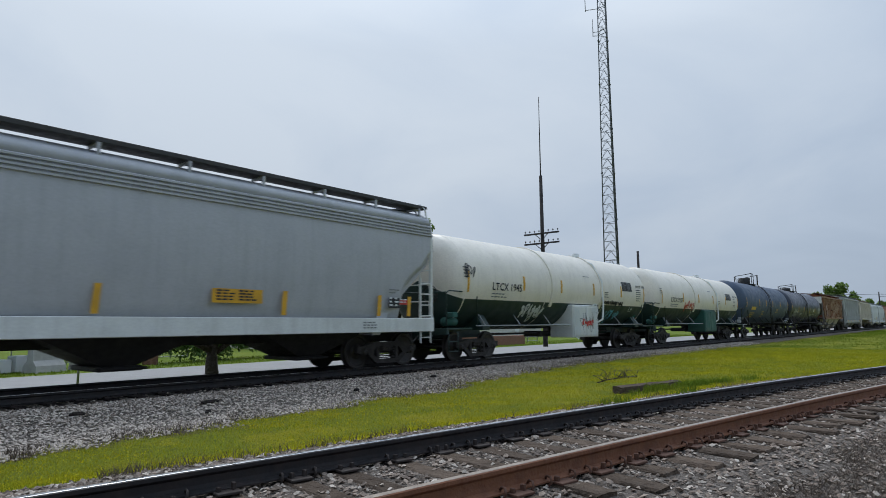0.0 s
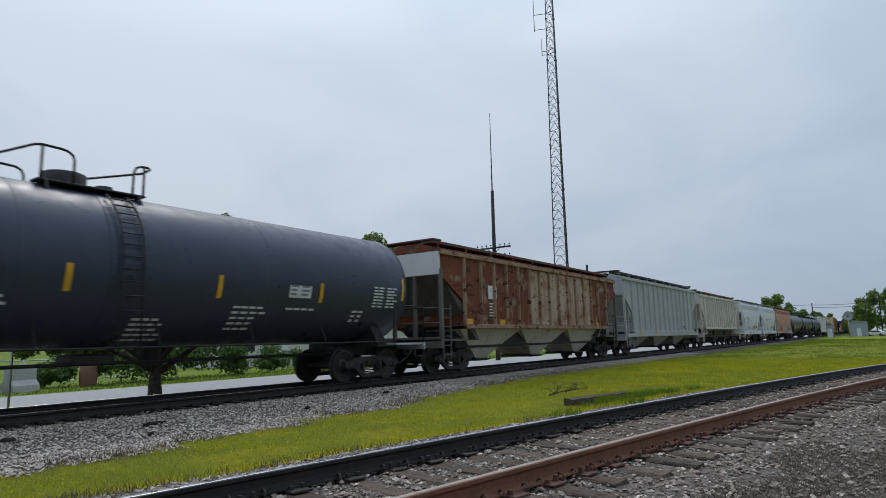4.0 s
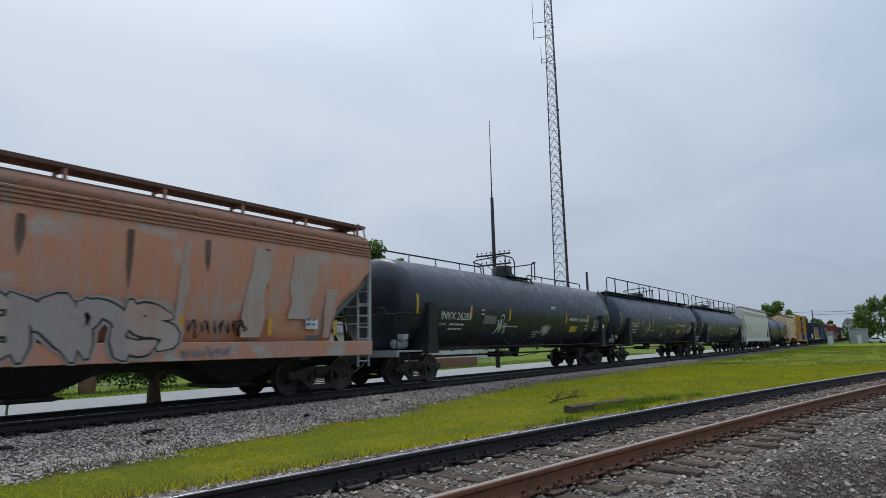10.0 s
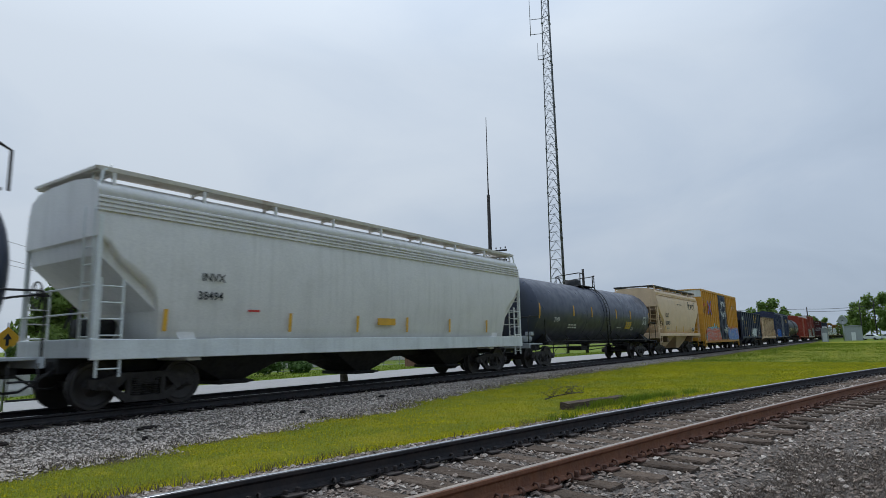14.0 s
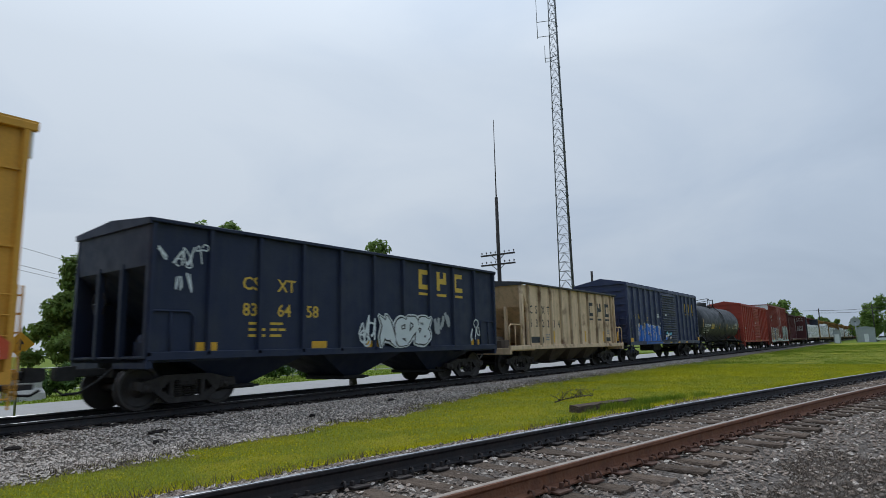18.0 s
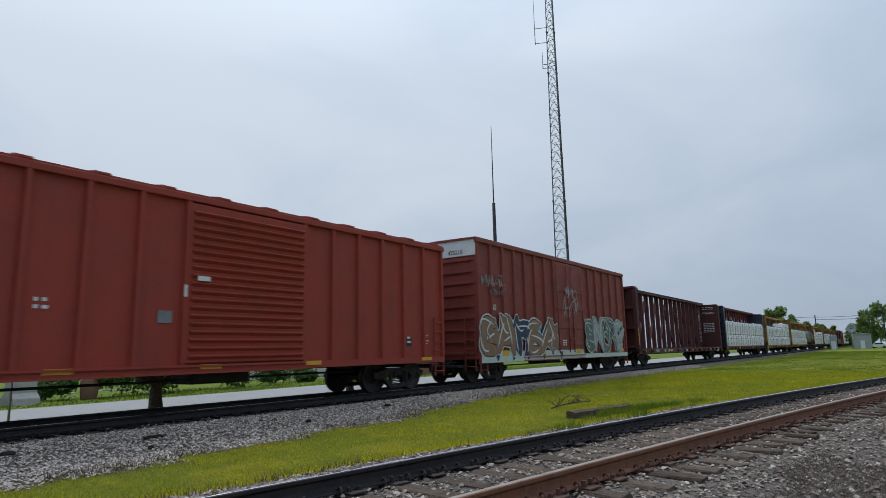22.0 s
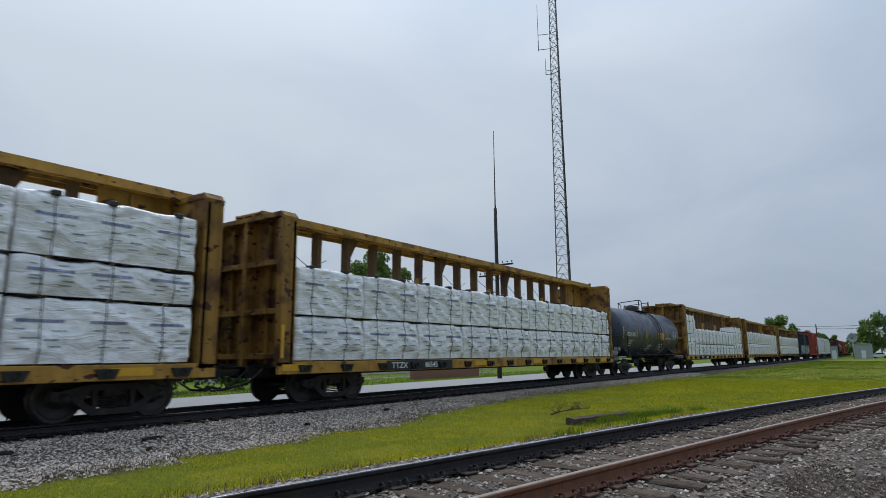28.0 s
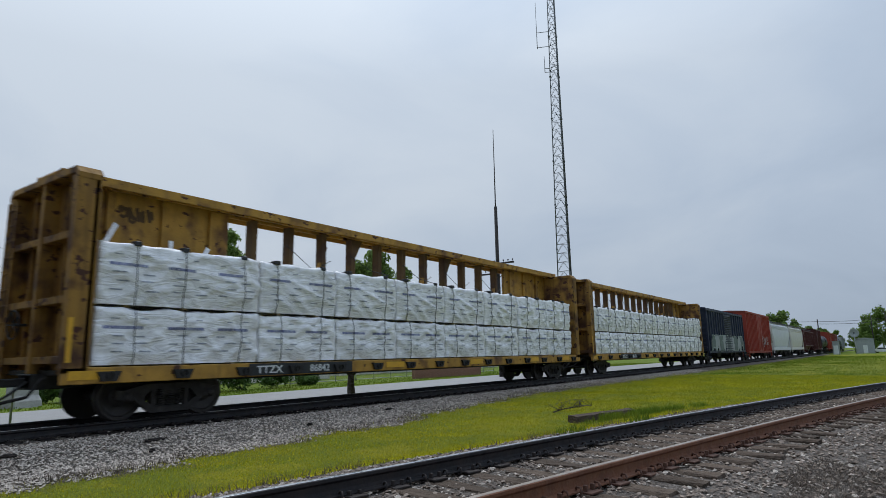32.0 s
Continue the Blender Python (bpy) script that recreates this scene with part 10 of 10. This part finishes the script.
tag_scrawl(c, M_SPRAYS, 7.3, 3.5, 0.9, 0.5, -1.68, 127, None, 0.04)
lines(c, M_INKW, 14.5, 2.3, PANEL + 0.02, 0.5, 6, 0.14, 0.05, random.Random(128))
for x in (1.6, 4.7, 8.4, 12.2, 14.2):
    plate(c, "reflective_stripe", M_STRIPE, x, x + 0.5, 0.95, 1.15, FLAT - 0.012, None, "orange reflective tape")
data_block(c, M_INKW, 6.9, 1.25, 0.5, 0.3, 129, y=-1.65, rows=3)

# centre-beam cars
c = centre_beam(118.6, 141.05, "empty dark maroon centre-beam flat car", M_MAROON, None, False, 0.055, True, 130)
words("DWC", 0.24, M_INKW, c, 3.2, 0.84, -1.575, wide=1.1)
words("626", 0.24, M_INKW, c, 4.95, 0.84, -1.575, wide=1.05)
words("840", 0.24, M_INKW, c, 5.8, 0.84, -1.575, wide=1.05)
lines(c, M_INKW, 9.5, 0.92, -1.575, 1.6, 2, 0.09, 0.05, random.Random(131), columns=2)
for x in (0.7, 6.32, 12.2, 17.6):
    plate(c, "reflective_stripe", M_STRIPE, x, x + 0.55, 0.86, 0.97, -1.574, None, "yellow reflective tape")
plate(c, "notice_panel", M_INKW, 20.2, 20.75, 0.72, 1.0, -1.576)
plate(c, "reflective_stripe", M_STRIPE, 0.02, 0.1, 1.3, 2.3, -1.575, None, "yellow reflective tape")
words("ATTENTION", 0.19, M_INKW, c, -0.2, 3.95, 22.042, end=True, name="end_lettering")
lines(c, M_INKW, 21.25, 4.4, -0.06, 0.75, 26, 0.115, 0.042, random.Random(134), columns=2)
g = Geo()
for z in (4.5, 4.36, 3.1, 2.95, 2.8, 2.65, 2.5, 2.35):
    for k in range(4):
        g.box(22.038, 22.042, -1.15 + 0.24 * k, -0.97 + 0.24 * k, z, z + 0.045)
tagged(part("stencil_block", g, M_INKW, c), kind="stuff")
g = Geo()
for s in (-0.06, 0.06):
    g.bar((21.4 + s, -0.062, 3.35), (21.5 + s, -0.062, 3.85), 0.01, 0.03, (0, 1, 0))
for i in range(6):
    g.bar((21.34 + 0.018 * i, -0.062, 3.4 + 0.08 * i), (21.47 + 0.018 * i, -0.062, 3.4 + 0.08 * i), 0.01, 0.02, (0, 1, 0))
part("ladder_pictogram", g, M_INKW, c)
words("626840", 0.2, M_INKW, c, 0.6, 3.75, 0.322, end=True, name="end_lettering")
lines(c, M_INKW, 0.5, 2.6, -0.06, 0.6, 3, 0.12, 0.06, random.Random(135))

PACK_ROWS = []


def stack(first, widths, tiers, z0=1.05):
    """Rows of packs: widths along the car, tiers of heights."""
    out = []
    x = first
    for k, w_ in enumerate(widths):
        z = z0
        for h_ in tiers[k % len(tiers)] if isinstance(tiers[0], tuple) else tiers:
            out.append((x, w_, z, h_ + 0.04))
            z += h_ + 0.085
        x += w_ + 0.03
    return out


TWO = (1.05, 1.18)
THREE = (1.1, 0.62, 1.1)
c = centre_beam(143.0, 165.0, "maroon centre-beam car with black bulkheads loaded with wrapped lumber", M_REDWALL, M_BLACK, True, 0.2, False, 140)
packs(143.0, stack(0.45, [2.44] * 6, TWO) + stack(15.3, [2.44, 3.66], (1.02, 1.3)), 1)
words("CSXT", 0.19, M_INKW, c, 3.6, 0.84, -1.575, wide=1.3)
words("600719", 0.19, M_INKW, c, 5.6, 0.84, -1.575, wide=1.2)
for x in (7.9, 13.2, 0.2):
    plate(c, "reflective_stripe", M_STRIPE, x, x + 0.6, 0.84, 0.97, -1.574, None, "yellow reflective tape")
for i in range(9):
    rr = random.Random(141 + i)
    x = 1.6 + 2.0 * i
    g = Geo()
    g.bar((x, -0.3, 3.36), (x + rr.uniform(-0.2, 0.35), -0.3, 3.5 + rr.uniform(0.25, 0.7)), 0.1, 0.012, (0, 1, 0))
    part("torn_wrap", g, M_WRAP, c, "strip of torn white wrap")

for u0, u1, number, seed, loads in (
        (167.0, 189.5, "86312", 150, stack(0.5, [2.44] * 6, TWO) + stack(15.4, [3.05], THREE) + stack(18.5, [3.4], THREE)),
        (191.2, 213.3, "86545", 151, stack(0.5, [2.44] * 8, TWO) + stack(20.3, [1.4], (1.05, 1.1))),
        (228.3, 250.3, "86375", 152, stack(0.45, [2.44], (1.5, 1.35)) + stack(2.95, [2.44] * 6, (0.78, 1.12)) + stack(17.8, [3.6], (1.02, 1.45))),
        (252.4, 274.74, "86842", 153, stack(0.5, [3.66, 2.44, 2.44, 2.44, 2.44, 2.44], TWO) + stack(16.6, [2.44, 2.44], (1.02, 1.2))),
        (276.3, 298.6, "86120", 154, stack(0.5, [2.44] * 8, TWO) + stack(20.3, [1.5], (1.02, 1.35)))):
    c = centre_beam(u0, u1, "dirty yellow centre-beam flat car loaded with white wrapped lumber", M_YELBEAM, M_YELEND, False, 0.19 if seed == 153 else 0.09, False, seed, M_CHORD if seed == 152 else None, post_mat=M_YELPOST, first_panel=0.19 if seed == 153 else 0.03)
    packs(u0, loads, 1 if seed < 152 else 0)
    plate(c, "number_panel", M_INKK, 3.9, 7.2, 0.78, 1.05, -1.572)
    words("TTZX", 0.24, M_INKW, c, 4.1, 0.83, -1.585, wide=1.2)
    words(number, 0.24, M_INKW, c, 5.7, 0.83, -1.585, wide=1.1)
    for x in (0.1, 8.6, 13.0, 17.3, 20.3):
        plate(c, "reflective_stripe", M_STRIPE, x, x + 0.8, 0.84, 1.0, -1.574, None, "yellow reflective tape")
    plate(c, "reflective_stripe", M_STRIPE, 0.03, 0.12, 1.15, 1.95, -1.575, None, "yellow reflective tape")
    if seed == 153:
        tag_scrawl(c, M_YELPOST, 1.5, 4.25, 0.8, 0.25, -0.06, 155, None, 0.07)
        for x, z, dx in ((1.0, 3.9, 0.35), (2.6, 3.7, 0.0), (3.3, 3.65, 0.25)):
            g = Geo()
            g.bar((x, -0.3, 3.3), (x + dx, -0.3, z + 0.15), 0.11, 0.012, (0, 1, 0))
            part("torn_wrap", g, M_WRAP, c, "strip of torn white wrap")

c = tank_car(214.3, 227.3, "black tank car with a yellow placard marked molten sulfur", M_NAVY, 1.5, 2.45, (2.1, 11.15), rail="cage", walk_x=7.15, seed=160, tapes=(3.2, 5.0, 7.3, 9.3), tape_z=(2.15, 2.6))
wr = (1.5, 2.45)
words("ITDX 8887", 0.32, M_INKW, c, 1.6, 2.2, 0, wrap=wr)
words("MOLTEN SULFUR", 0.155, M_INKW, c, 9.0, 2.12, 0, wrap=wr)
plate(c, "notice_panel", M_STRIPE, 7.85, 8.7, 2.06, 2.5, 0, wr)
plate(c, "notice_panel", M_INKR, 9.5, 9.85, 1.9, 2.0, 0, wr)
data_block(c, M_INKW, 10.6, 2.15, 1.0, 0.5, 161, wr, rows=6)
for x, z in ((5.6, 1.7), (7.8, 1.75), (8.9, 1.55), (2.0, 1.95)):
    lines(c, M_INKW, x, z, 0, 0.9, 4, 0.1, 0.045, random.Random(int(x * 10)), wr)

# tail of the visible train, far off
c = boxcar(300.3, 315.8, "black boxcar with pale graffiti along its foot", M_NAVYCAR, 4.5, 1.05, (7, 6), (6.3, 9.2), "slats", M_NAVYCAR, M_NAVYCAR, 0.3)
mural(c, 1.0, 14.5, 1.1, 2.3, FLAT - 0.01, 170, (M_SPRAYG, M_SPRAYS), M_SPRAYM, None, 9)
c = boxcar(317.6, 333.1, "faded red high boxcar with white scrawls", M_REDCAR, 5.1, 0.9, (8, 7), (6.4, 9.3), "plug", M_REDCAR, M_BROWN, 0.14)
tag_scrawl(c, M_SPRAYW, 9.0, 1.6, 4.0, 1.0, FLAT, 171, None, 0.06)
flow_hopper(334.9, 350.9, "white smooth-sided covered hopper", M_WHITE, M_RIBGREY, M_WALK)
flow_hopper(352.6, 368.6, "pale green-grey covered hopper", M_PALE, M_RIBGREY, M_WALK)
ribbed_hopper(370.4, 386.4, "brown ribbed covered hopper", M_MAROON, M_MAROON, M_MAROON, ribs=14)
boxcar(388.2, 403.7, "plain maroon brown boxcar with ribbed sides", M_MAROON, 4.9, 1.0, (6, 6), (6.3, 9.2), "plug", M_MAROON, M_MAROON, 0.16)
tank_car(405.5, 421.5, "plain black tank car with a top railing", M_BLACK, 1.55, 2.55, (2.0, 14.0), seed=172)
boxcar(423.0, 438.5, "plain red boxcar with ribbed sides", M_REDCAR, 4.8, 1.0, (6, 6), (6.3, 9.2), "slats", M_REDCAR, M_REDCAR, 0.3)
boxcar(440.3, 455.8, "plain oxide brown boxcar with ribbed sides", M_BROWN, 4.8, 1.0, (6, 6), (6.3, 9.2), "slats", M_BROWN, M_BROWN, 0.3)
tank_car(457.5, 473.5, "plain blue-black tank car with a top railing", M_NAVY, 1.55, 2.55, (2.0, 14.0), seed=173)
ribbed_hopper(475.3, 491.3, "grey ribbed covered hopper", M_RIBGREY, M_RIBGREY, M_RIBGREY, ribs=14)


# ---- what moves: the cars with their loads, and the wheels that roll under them ----
def motions():
    for ob, u, y, z, turn in MOVERS:
        rows = []
        for t in (0.0, 8.0, 16.0, 24.0, 32.0):
            rows.append((t, pose(u - SPEED * (t - 17.0), y, z, 0, 0, turn)))
        walk(ob, rows)
    turn_rate = math.degrees(SPEED / 0.457)
    for group in WHEELSETS:
        first = group[0]
        x, y, z = first.location
        rows = []
        for i in range(32 * FPS + 1):
            rows.append((i / FPS, pose(x, y, z, 0, -turn_rate * i / FPS, 0)))
        walk(first, rows)
        roll = first.animation_data.action
        for other in group[1:]:
            other.rotation_mode = "QUATERNION"
            keys = other.animation_data_create()
            keys.action = roll
            keys.action_slot = first.animation_data.action_slot


motions()
